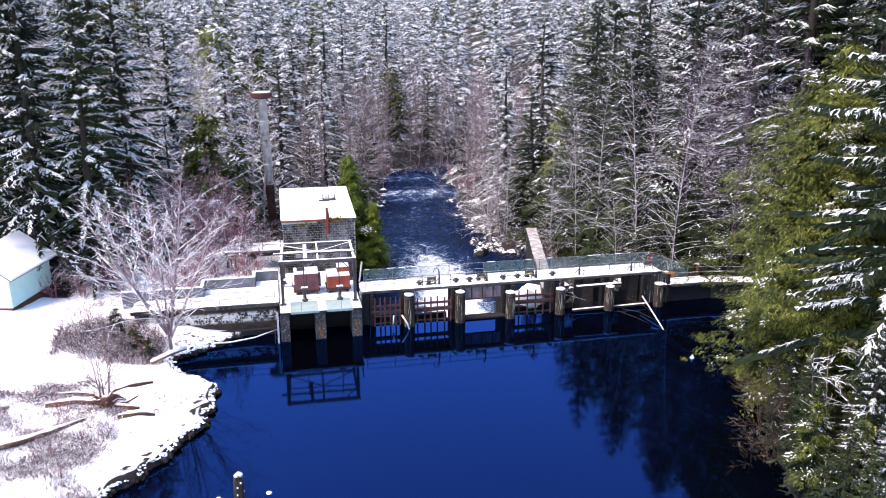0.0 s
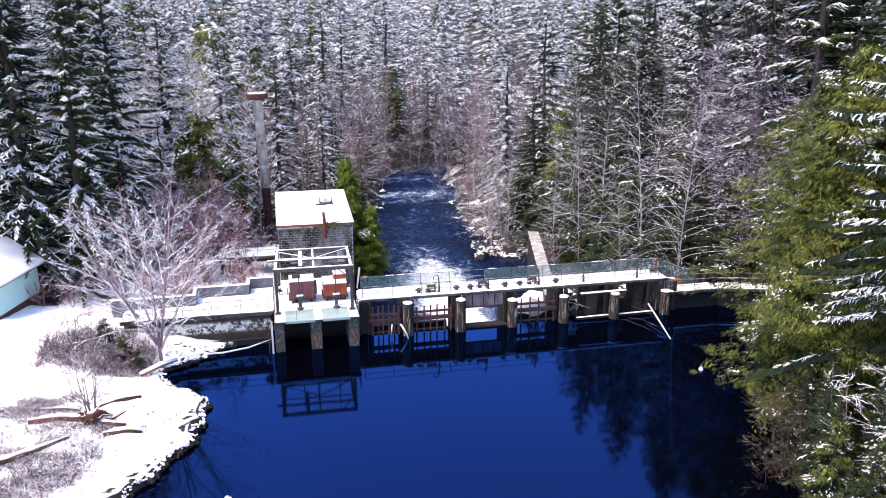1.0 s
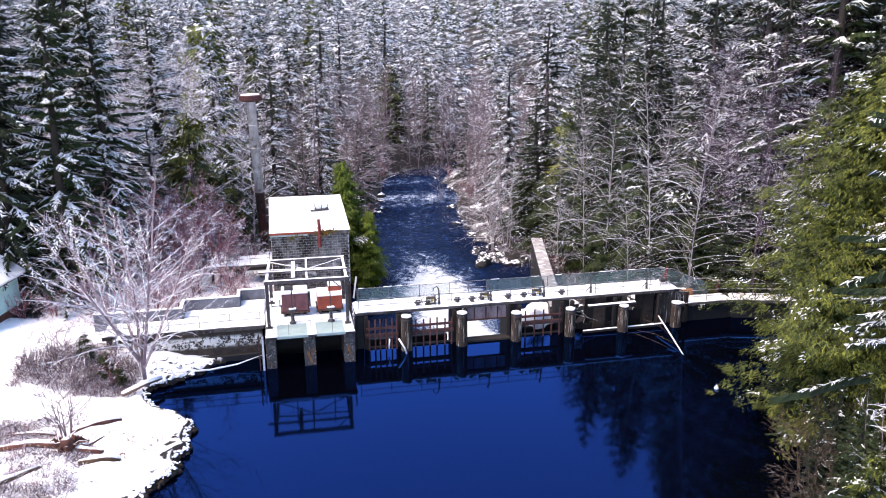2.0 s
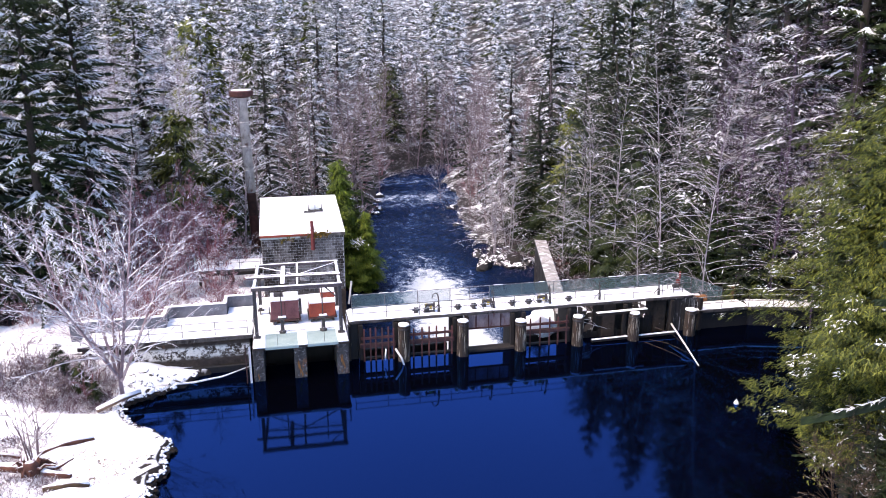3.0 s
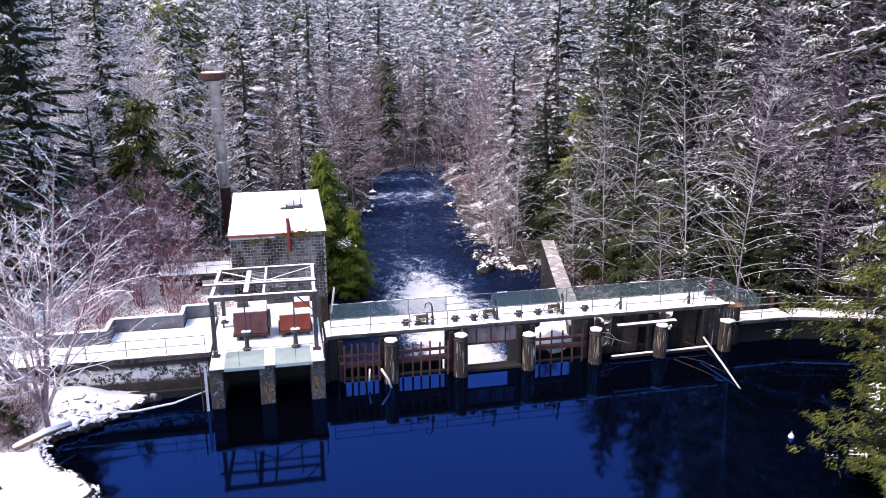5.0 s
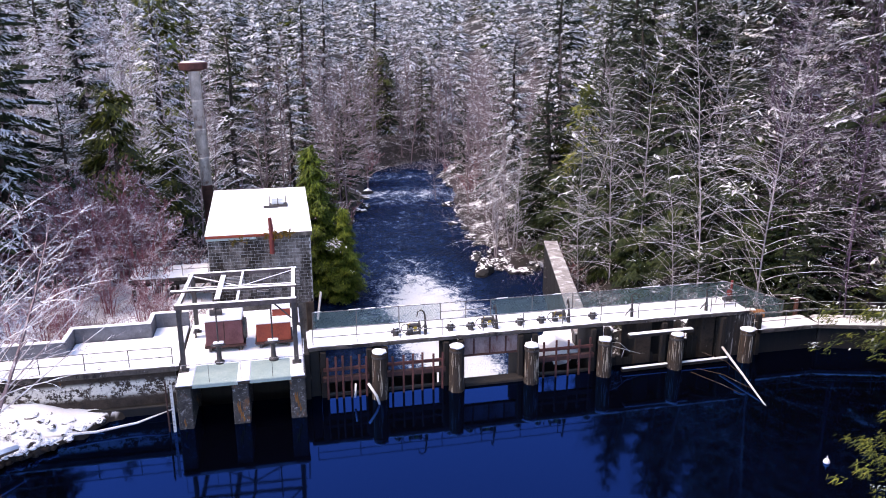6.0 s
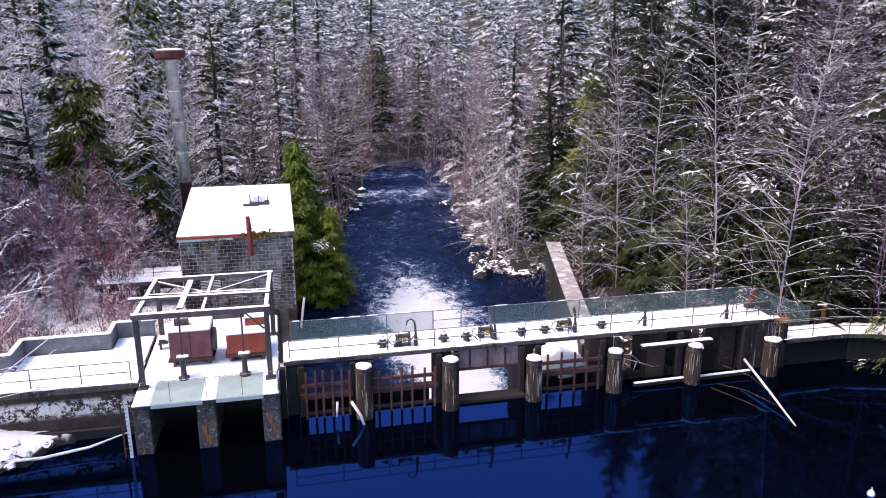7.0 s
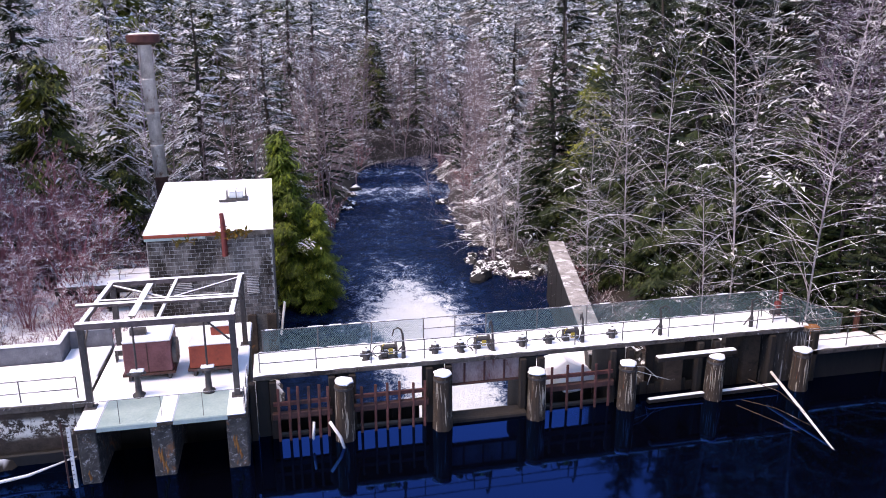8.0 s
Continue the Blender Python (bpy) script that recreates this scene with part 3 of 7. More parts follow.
def slab_with_snow(name, x0, y0, x1, y1, z, thick, label, snow=0.085, inset=0.0, at=(0, 0, 0), turn=0.0):
    ob = thing(name, label, "dam deck", kind="structure", at=at, turn=turn)
    part("slab", Shape().box(x0, y0, z - thick, x1, y1, z - 0.005, 0.03), FASCIA, ob)
    rng = random.Random(len(name) + int(x0 * 7))
    sh = Shape()
    n = max(3, int((x1 - x0) / 0.22))
    rows = [(y0 + inset, 0.15), (y0 + inset + 0.05, 0.9), (y0 + 0.35 * (y1 - y0), 1.0), (y0 + 0.7 * (y1 - y0), 0.9), (y1 - inset - 0.05, 1.0), (y1 - inset, 0.0)]
    verts = [(x0 + inset + (x1 - x0 - 2 * inset) * i / n, y + rng.uniform(-0.035, 0.035), z + (0 if k == 0 or i in (0, n) else snow * k * rng.uniform(0.7, 1.25))) for i in range(n + 1) for y, k in rows]
    m = len(rows)
    sh.add(verts, [(i * m + j, (i + 1) * m + j, (i + 1) * m + j + 1, i * m + j + 1) for i in range(n) for j in range(m - 1)])
    part("snow_cover", sh, SNOW, ob, "fresh snow lying on the deck", True)
    return ob


slab_with_snow("dam_deck", 2.95, DY0, 25.6, DY1, DECK_Z, 0.19, "snow-covered concrete walkway deck along the dam")
WALK_Z = 1.42
ob = slab_with_snow("abutment_walkway", 25.7, 0.5, 29.8, 1.85, WALK_Z, 0.22, "narrow snowy concrete walkway leading to the wooded bank")
# Same near-black concrete: the shade below the walkway is in the wall's colour.
part("wall_below", Shape().box(25.72, 0.72, -2.2, 29.9, 1.6, WALK_Z - 0.224, 0.05), SHADED_WET_CONCRETE, ob, "dark wall under the walkway, shade put into its colour")
ob = slab_with_snow("bank_walkway", 0.0, 0.0, 8.5, 1.35, WALK_Z, 0.22, "narrow snowy concrete walkway bending towards the bank", at=(29.75, 0.47, 0.0), turn=-16)
part("wall_below", Shape().box(0.1, 0.2, -2.2, 8.4, 1.1, WALK_Z - 0.224, 0.05), SHADED_WET_CONCRETE, ob, "dark wall under the walkway, shade put into its colour")
ob = slab_with_snow("wing_deck", -12.2, 0.62, -2.7, 2.6, 2.2, 0.26, "snow-covered concrete walkway on the wing wall")
part("slab", Shape().box(-7.75, 2.602, 1.95, -2.7, 4.2, 2.19, 0.03), CONCRETE, ob)
part("snow_cover", Shape().box(-7.72, 2.5, 2.195, -2.72, 4.15, 2.27, 0.06), SNOW, ob, "fresh snow lying on the deck")
part("slab", Shape().box(-4.3, 4.202, 1.95, -2.7, 5.5, 2.18, 0.03), CONCRETE, ob)
part("snow_cover", Shape().box(-4.27, 4.1, 2.19, -2.72, 5.45, 2.265, 0.06), SNOW, ob, "fresh snow lying on the deck")

ob = thing("wing_wall", "streaked concrete wing wall with pale lime stains above dark water", "dam wall", kind="structure")
part("wall_face", Shape().box(-12.0, 0.78, -1.8, -2.86, 1.3, 1.935, 0.04), CONCRETE_PALE, ob)
part("plinth", Shape().box(-12.0, 0.55, -1.8, -2.86, 0.776, 0.42, 0.05), SHADED_WET_CONCRETE, ob, "dark stained lower ledge")
part("wall_back", Shape().box(-12.0, 1.302, -3.5, -2.86, 2.55, 1.93, 0.04), CONCRETE, ob)
part("wall_back", Shape().box(-7.7, 2.552, -3.5, -2.86, 4.15, 1.92, 0.04), CONCRETE, ob)
part("wall_back", Shape().box(-4.25, 4.152, -3.5, -2.86, 5.45, 1.91, 0.04), CONCRETE, ob)

ob = thing("parapet", "grey concrete parapet wall that steps back twice, capped with snow", "parapet", kind="structure")
for x0, x1, y in ((-13.0, -7.75, 2.62), (-7.75, -4.3, 4.22), (-4.3, -2.7, 5.52)):
    part("parapet_wall", Shape().box(x0, y, 1.8, x1, y + 0.16, 2.95, 0.02), PARAPET, ob)
    part("snow_cap", Shape().box(x0 - 0.02, y - 0.03, 2.952, x1 + 0.02, y + 0.19, 3.03, 0.035), SNOW, ob, "strip of snow")
for x, y0, y1 in ((-7.75, 2.64, 4.24), (-4.3, 4.24, 5.54)):
    part("parapet_wall", Shape().box(x - 0.162, y0, 1.8, x - 0.002, y1 + 0.14, 2.945, 0.02), PARAPET, ob)
    part("snow_cap", Shape().box(x - 0.19, y0 + 0.12, 2.956, x + 0.03, y1 + 0.12, 3.025, 0.035), SNOW, ob, "strip of snow")

# piers, timber soldier posts, sills and gates between the piles
for i, x in enumerate([3.25] + PILE_X):
    ob = thing("dam_pier", "dark weathered concrete and timber pier under the deck", "dam pier", "piers of the dam", at=(x, 0, 0))
    w = 0.24 if i != 6 else 0.9
    # Pier faces near black, with the shade under the deck in their colour.
    part("pier_wall", Shape().box(-w, 0.75, -4.0, w, 2.95, 2.255, 0.04), SHADED_WET_CONCRETE if i != 6 else STREAKED, ob)
    part("soldier_post", Shape().box(-w - 0.26, 0.5, -1.5, -w - 0.004, 0.78, 2.25, 0.03), TIMBER, ob, "dark wet timber post")
    part("soldier_post", Shape().box(w + 0.004, 0.5, -1.5, w + 0.26, 0.78, 2.25, 0.03), TIMBER, ob, "dark wet timber post")


def pile(x, z, rng):
    ob = thing("mooring_pile", "weathered round timber pile with a cap of snow", "timber pile", "piles in front of the dam", at=(x, 0, 0))
    r = 0.36
    part("shaft", Shape().lathe(0, 0, [(-2.0, r * 1.02), (0.0, r * 1.03), (0.4, r), (z - 0.5, r * 0.95), (z - 0.06, r * 0.93), (z, r * 0.86)], 22, 0.075, rng), PILE_WOOD, ob, smooth=True)
    part("iron_band", Shape().lathe(0, 0, [(z - 0.2, r * 0.985), (z - 0.2, r * 1.01), (z - 0.12, r * 1.01), (z - 0.12, r * 0.985)], 14), DARK_STEEL, ob)
    part("snow_cap", Shape().lathe(0, 0, [(z + 0.002, r * 0.86), (z + 0.04, r * 0.98), (z + 0.09, r * 0.92), (z + 0.13, r * 0.55), (z + 0.135, r * 0.2)], 14, 0.14, rng), SNOW, ob, "rounded cap of snow", True)
    for k in range(11):
        a = rng.uniform(3.3, 6.1)
        z0 = rng.uniform(0.15, z - 0.8)
        L = min(rng.uniform(0.35, 1.3), z - 0.15 - z0)
        pts = [(r * 0.975 * math.cos(a + 0.05 * math.sin(3 * t + k)), r * 0.975 * math.sin(a + 0.05 * math.sin(3 * t + k)), z0 + L * t) for t in (0, 0.35, 0.7, 1)]
        part("split", Shape().tube(pts, [0.004, 0.015, 0.011, 0.003], 5), PALE_SPLIT, ob, "pale split in the wood")
    return ob


rng = random.Random(9)
for x, z in zip(PILE_X, PILE_Z):
    pile(x, z, rng)


def rack(x0, x1, bars, lean, tops=1.95):
    ob = thing("trash_rack", "rusty red-brown bar rack across a sluice bay", "trash rack", "racks across the bays")
    part("sill_beam", Shape().box(x0, 0.3, 0.84, x1, 0.52, 1.1, 0.03), RUST_BROWN, ob)
    # Sill coloured near black for the shade under the beam.
    part("sill_wall", Shape().box(x0, 0.56, -1.8, x1, 0.8, 0.1, 0.03), SHADED_WET_CONCRETE, ob, "near-black wet sill, shade under the beam in its colour")
    # Lip added to hide the bright river, so the gap below stays dark.
    part("tail_wall", Shape().box(x0, 2.35, -3.6, x1, 2.7, -0.12, 0.04), SHADED_WET_CONCRETE, ob, "near-black lip added downstream to keep the gap dark")
    part("cross_rail", Shape().box(x0 + 0.05, 0.36, 1.36, x1 - 0.05, 0.45, 1.52, 0.015), RUST, ob)
    r = random.Random(int(x0 * 10))
    for i in range(bars):
        x = x0 + (i + 0.6) * (x1 - x0) / bars + r.uniform(-0.05, 0.05)
        part("bar", Shape().beam((x, 0.27, -0.5), (x + lean, 0.34, tops + r.uniform(-0.1, 0.1)), 0.1, 0.045, 0.01), RUST, ob)
    return ob


rack(3.55, 5.72, 6, 0.02, 2.02)
rack(6.5, 9.35, 6, 0.03, 1.9)
rack(13.95, 16.9, 5, 0.0, 1.85)

ob = thing("sluice_gate", "raised rusty steel sluice gate with pale weathered plate", "sluice gate")
part("gate_plate", Shape().box(10.1, 0.82, 1.38, 13.2, 0.94, 2.24, 0.02), GATE, ob)
part("lip_beam", Shape().box(10.08, 0.74, 1.3, 13.22, 0.96, 1.376, 0.02), RUST_BROWN, ob)
for x in (10.8, 11.6, 12.4):
    part("stiffener", Shape().box(x, 0.77, 1.38, x + 0.08, 0.817, 2.2, 0.012), RUST, ob)
part("apron", Shape().box(10.05, 0.2, -0.6, 13.25, 0.9, 0.16, 0.05), TIMBER, ob, "dark wet timber apron")
ob = thing("spillway_chute", "concrete chute under the gate carrying white water", "spillway", kind="structure")
part("chute", Shape().box(10.05, 0.95, -4.0, 13.25, 2.9, -0.9, 0.05), CONCRETE, ob)

for x0, x1, z, y, w in ((18.3, 20.85, 0.1, 0.1, 0.2), (21.45, 24.25, 0.12, 0.1, 0.2), (18.6, 22.15, 1.86, 0.2, 0.3)):
    ob = thing("boom_log", "long squared baulk with snow on top lying across a bay", "log", "logs along the dam")
    part("log", Shape().beam((x0, y, z), (x1, y + 0.02, z + 0.03), w, 0.16, 0.03), TIMBER, ob)
    part("snow_cover", Shape().beam((x0 + 0.03, y - 0.01, z + 0.105), (x1 - 0.04, y + 0.01, z + 0.135), w * 0.92, 0.045, 0.02), SNOW, ob, "strip of snow")
ob = thing("bay_boards", "low dark plank bulkhead at a closed bay", "bulkhead", "bulkheads of closed bays")
for i in range(9):
    part("plank", Shape().box(17.75 + i * 0.35, 1.1, -1.5, 18.07 + i * 0.35, 1.18, 0.25 + 0.25 * ((i * 37) % 5) / 5, 0.01), TIMBER, ob)
ob = thing("bay_boards", "brown stained plank bulkhead closing a bay", "bulkhead", "bulkheads of closed bays")
for i in range(9):
    part("plank", Shape().box(21.6 + i * 0.35, 1.5, -1.5, 21.92 + i * 0.35, 1.58, 0.8 + 0.25 * ((i * 53) % 5) / 5, 0.01), TIMBER, ob)
ob = thing("dam_pier", "brown stained concrete pier behind the snowy baulks", "dam pier", "piers of the dam", at=(19.85, 0, 0))
part("pier_wall", Shape().box(-0.45, 0.95, -2.0, 0.45, 2.6, 2.3, 0.05), BROWN_CONCRETE, ob)
ob = thing("dam_pier", "brown stained concrete pier behind the snowy baulks", "dam pier", "piers of the dam", at=(23.55, 0, 0))
part("pier_wall", Shape().box(-0.3, 1.2, -2.0, 0.5, 2.6, 2.3, 0.05), BROWN_CONCRETE, ob)


# wing wall that guides the river
ob = thing("guide_wall", "long concrete guide wall along the river with worn pale top", "wall", kind="structure")
a, b = Vector((17.5, 3.0, 0)), Vector((22.3, 21.2, 0))
d = (b - a) / 7
for i in range(7):
    p, q = a + d * i, a + d * (i + 0.99)
    # Wet sides, near black: shade is put into a face the sun reaches.
    part("wall_section", Shape().beam((p.x, p.y, -1.2), (q.x, q.y, -1.2), 0.95, 4.3 + 0.02 * (i % 2), 0.05), SHADED_WET_CONCRETE, ob)
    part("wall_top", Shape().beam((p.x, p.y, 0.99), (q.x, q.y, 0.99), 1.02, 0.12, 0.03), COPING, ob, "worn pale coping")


# ---- railings, fence, deck furniture ----
def railing(name, pts, height, spacing, rails, label, r=0.022, group="railings of the dam"):
    ob = thing(name, label, "railing", group)
    for p, q in zip(pts, pts[1:]):
        p, q = Vector(p), Vector(q)
        n = max(1, round((q - p).length / spacing))
        for i in range(n + 1):
            b0 = p.lerp(q, i / n)
            part("post", Shape().tube([b0, b0 + Vector((0, 0, height))], r, 6), RAIL_STEEL, ob)
        for h in rails:
            part("rail", Shape().tube([p + Vector((0, 0, h)), q + Vector((0, 0, h))], r, 6), RAIL_STEEL, ob)
    return ob


railing("railing", [(3.2, 0.72, 2.5), (25.4, 0.72, 2.5)], 0.86, 1.95, (0.45, 0.86), "two-bar steel railing along the upstream edge of the deck")
railing("railing", [(-12.0, 0.75, 2.2), (-2.95, 0.75, 2.2)], 0.86, 1.75, (0.42, 0.86), "two-bar steel railing on the wing walkway")
railing("railing", [(25.75, 0.6, WALK_Z), (29.75, 0.56, WALK_Z), (37.5, -1.66, WALK_Z)], 0.85, 1.7, (0.42, 0.85), "steel railing on the bank walkway")
railing("railing", [(26.4, 1.75, WALK_Z), (30.0, 1.72, WALK_Z), (37.8, -0.5, WALK_Z)], 0.85, 1.7, (0.42, 0.85), "steel railing on the bank walkway")


def mesh_fence(x0, x1, y, z, h):
    ob = thing("mesh_fence", "low blue-grey wire mesh fence along the downstream edge", "fence", "wire fence panels")
    n = max(1, round((x1 - x0) / 2.4))
    for i in range(n + 1):
        x = x0 + (x1 - x0) * i / n
        part("post", Shape().tube([(x, y, z), (x, y, z + h)], 0.025, 6), RAIL_STEEL, ob)
    part("top_rail", Shape().tube([(x0, y, z + h), (x1, y, z + h)], 0.022, 6), RAIL_STEEL, ob)
    step_, w = 0.075, 0.0075
    sh = Shape()
    x = x0 - h
    while x < x1:
        for s in (1, -1):
            lo, hi = (x, x + h) if s > 0 else (x + h, x)
            za, zb, xa, xb = z + 0.03, z + h, lo, hi
            t0 = max(0.0, min(1.0, (x0 - xa) / (xb - xa) if s > 0 else (x1 - xa) / (xb - xa)))
            t1 = max(0.0, min(1.0, (x1 - xa) / (xb - xa) if s > 0 else (x0 - xa) / (xb - xa)))
            if t1 > t0:
                pa, pb = (xa + (xb - xa) * t0, za + (zb - za) * t0), (xa + (xb - xa) * t1, za + (zb - za) * t1)
                sh.add([(pa[0] - w, y, pa[1]), (pa[0] + w, y, pa[1]), (pb[0] + w, y, pb[1]), (pb[0] - w, y, pb[1])], [(0, 1, 2, 3)])
        x += step_
    part("wire_mesh", sh, WIRE, ob, "fine diamond wire mesh")
    rng_ = random.Random(int(x0 * 3))
    for i in range(int((x1 - x0) / 0.8)):
        if rng_.random() < 0.55:
            u = x0 + i * 0.8 + rng_.uniform(0, 0.3)
            part("snow_strip", Shape().tube([(u, y, z + h + 0.025), (u + rng_.uniform(0.25, 0.6), y, z + h + 0.025)], 0.026, 5), SNOW, ob, "snow clinging to the rail")
    return ob


mesh_fence(3.3, 9.6, 2.66, 2.5, 0.95)
mesh_fence(12.2, 25.4, 2.66, 2.5, 0.95)
railing("railing", [(9.6, 2.66, 2.5), (12.2, 2.66, 2.5)], 0.95, 1.3, (0.5, 0.95), "two-bar railing in the gap of the mesh fence")


def davit(x, hook, lean=0.0):
    ob = thing("davit_post", "dark steel davit post with a bent hook on the deck", "davit", "davits along the deck", at=(x, 0.95, DECK_Z))
    part("post", Shape().tube([(0, 0, 0), (0, 0, 0.55), (-0.03, 0, 1.05), (-0.08, 0, 1.22), (-0.2 * hook, 0, 1.32), (-0.36 * hook, 0, 1.24), (-0.42 * hook, 0, 1.0)], [0.06, 0.055, 0.045, 0.04, 0.035, 0.03, 0.025], 8), DARK_STEEL, ob, smooth=True)
    part("foot", Shape().box(-0.14, -0.12, 0.0, 0.14, 0.12, 0.06, 0.015), DARK_STEEL, ob)
    part("brace", Shape().beam((0.0, 0, 0.6), (-0.42 * abs(hook), 0.02, 0.16), 0.05, 0.05), DARK_STEEL, ob)
    part("sleeve", Shape().lathe(0, 0, [(0.06, 0.085), (0.5, 0.08), (0.52, 0.07)], 10), DARK_STEEL, ob)
    return ob


for x, hook in ((8.5, 1.0), (12.0, 0.35), (15.72, 0.3), (19.1, -0.85), (23.25, -0.8)):
    davit(x, hook)


def gearbox(x, big):
    if big:
        ob = thing("gate_hoist", "dark geared gate hoist with yellow handwheel parts", "gate hoist", "hoists on the deck", at=(x, 1.2, DECK_Z))
        part("housing", Shape().box(-0.36, -0.16, 0.1, -0.02, 0.18, 0.42, 0.05), DARK_STEEL, ob)
        part("shaft", Shape().tube([(-0.5, -0.05, 0.3), (0.5, -0.05, 0.34)], 0.04, 8), DARK_STEEL, ob)
        part("handwheel", Shape().tube([(0.26 * math.cos(k * 0.6283) - 0.5, -0.2, 0.48 + 0.26 * math.sin(k * 0.6283)) for k in range(11)], 0.025, 6), DARK_STEEL, ob)
        part("snow_clump", Shape().box(-0.3, -0.12, 0.424, -0.06, 0.12, 0.5, 0.035), SNOW, ob, "clump of snow")
        part("drum", Shape().tube([(-0.35, 0, 0.55), (0.35, 0, 0.55)], 0.13, 10), DARK_STEEL, ob)
        part("gear", Shape().tube([(0.34, 0, 0.45), (0.42, 0, 0.45)], 0.3, 14), DARK_STEEL, ob)
        part("yellow_guard", Shape().box(-0.02, -0.26, 0.3, 0.2, -0.205, 0.56, 0.03), YELLOW, ob, "yellow guard plate")
        part("yellow_handle", Shape().tube([(-0.3, -0.1, 0.5), (-0.3, -0.22, 0.72), (-0.2, -0.22, 0.8)], 0.03, 6), YELLOW, ob, "yellow crank handle")
        part("base", Shape().box(-0.5, -0.28, 0.0, 0.45, 0.28, 0.095, 0.02), DARK_STEEL, ob)
    else:
        ob = thing("stem_nut", "small dark screw-stem lifting nut with a snow cap", "lifting nut", "lifting nuts on the deck", at=(x, 1.1, DECK_Z))
        part("body", Shape().lathe(0, 0, [(0.0, 0.2), (0.06, 0.2), (0.08, 0.13), (0.3, 0.15), (0.42, 0.16), (0.46, 0.1), (0.56, 0.05)], 12), DARK_STEEL, ob, smooth=True)
        part("lug", Shape().box(-0.24, -0.05, 0.2, 0.24, 0.05, 0.34, 0.015), DARK_STEEL, ob)
        part("snow_cap", Shape().lathe(0, 0, [(0.465, 0.12), (0.5, 0.12), (0.55, 0.07)], 8), SNOW, ob)
    if big:
        ob.scale = (0.8, 0.8, 0.85)
    return ob


for x in (7.1, 9.75, 10.75, 13.25, 14.35, 17.05):
    gearbox(x, False)
for x in (7.95, 11.6, 15.25):
    gearbox(x, True)

ob = thing("wing_fence", "dark wire fence panel sloping from the deck to the bank walkway", "fence", "wire fence panels")
fa, fb = Vector((25.45, 2.68, 0)), Vector((28.6, 2.0, 0))
for k in range(4):
    q = fa.lerp(fb, k / 3)
    part("post", Shape().tube([(q.x, q.y, 1.0), (q.x, q.y, 3.42 - 0.36 * k)], 0.03, 6), RAIL_STEEL, ob)
part("top_rail", Shape().tube([(fa.x, fa.y, 3.42), (fb.x, fb.y, 2.34)], 0.03, 6), RAIL_STEEL, ob)
sh = Shape()
for k in range(84):
    for lean_ in (0.12, -0.12):
        t = k / 84
        lo_, hi_ = fa.lerp(fb, t), fa.lerp(fb, min(max(t + lean_ * 0.8, 0), 1))
        zt = 3.42 - 1.08 * min(max(t + lean_ * 0.8, 0), 1)
        sh.add([(lo_.x - 0.006, lo_.y, 1.3), (lo_.x + 0.006, lo_.y, 1.3), (hi_.x + 0.006, hi_.y, zt), (hi_.x - 0.006, hi_.y, zt)], [(0, 1, 2, 3)])
part("wire_mesh", sh, WIRE, ob, "fine diamond wire mesh")
ob = thing("gate_winch", "red gate winch in a small pipe cage at the deck's end", "winch", at=(24.9, 1.7, DECK_Z))
part("winch_post", Shape().tube([(0.35, 0.2, 0), (0.35, 0.2, 1.25)], 0.07, 10), RED, ob)
part("winch_wheel", Shape().tube([(0.12, 0.1, 0.62), (0.19, 0.1, 0.62)], 0.17, 14), RED, ob)
part("drum", Shape().tube([(-0.35, -0.2, 0.4), (0.1, -0.2, 0.4)], 0.12, 12), DARK_STEEL, ob)
for x in (-0.5, 0.15):
    for y in (-0.6, 0.2):
        part("cage_post", Shape().tube([(x, y, 0), (x, y, 0.85)], 0.025, 6), RAIL_STEEL, ob)
for z in (0.4, 0.85):
    part("cage_rail", Shape().tube([(-0.5, -0.6, z), (0.15, -0.6, z), (0.15, 0.2, z), (-0.5, 0.2, z), (-0.5, -0.6, z)], 0.022, 6), RAIL_STEEL, ob)
ob = thing("timber_baulk", "short orange-brown timber baulk lying beside the walkway", "timber", at=(26.9, 2.25, 1.55))
part("baulk", Shape().beam((-0.7, 0.0, 0.15), (0.55, -0.25, 0.15), 0.42, 0.36, 0.04), BAULK, ob)
part("snow_cover", Shape().beam((-0.6, 0.05, 0.36), (0.1, -0.1, 0.36), 0.3, 0.06, 0.03), SNOW, ob)
part("support", Shape().box(-0.6, -0.4, -3.2, 0.5, 0.3, -0.002, 0.03), CONCRETE, ob)
ob = thing("sign_post", "short timber post with a cross piece by the walkway", "post", at=(29.45, 2.05, 1.2))
part("post", Shape().box(-0.09, -0.09, 0, 0.09, 0.09, 1.15, 0.015), LOG_RED, ob)
part("cross_piece", Shape().box(-0.4, -0.05, 1.155, 0.14, 0.05, 1.23, 0.015), LOG_SNOWY, ob)


# ---- intake platform, frame and hoist boxes ----
PX0, PX1, PY0, PZ = -2.66, 2.78, -1.4, 2.1
ob = thing("intake_platform", "snow-covered concrete intake platform with pale mint edge panels", "platform", kind="structure")
part("slab", Shape().box(PX0, PY0, 1.97, PX1, 7.2, PZ, 0.03), CONCRETE_PALE, ob)
part("snow_cover", Shape().box(PX0 + 0.05, 0.55, PZ + 0.004, PX1 - 0.05, 7.15, PZ + 0.1, 0.06), SNOW, ob, "fresh snow lying on the platform")
for x0, x1 in ((PX0 + 0.04, -1.93), (-0.12, 0.42), (2.12, PX1 - 0.05)):
    part("snow_cover", Shape().box(x0, PY0 - 0.03, PZ + 0.004, x1, 0.56, PZ + 0.09, 0.05), SNOW, ob, "fresh snow lying on the platform")
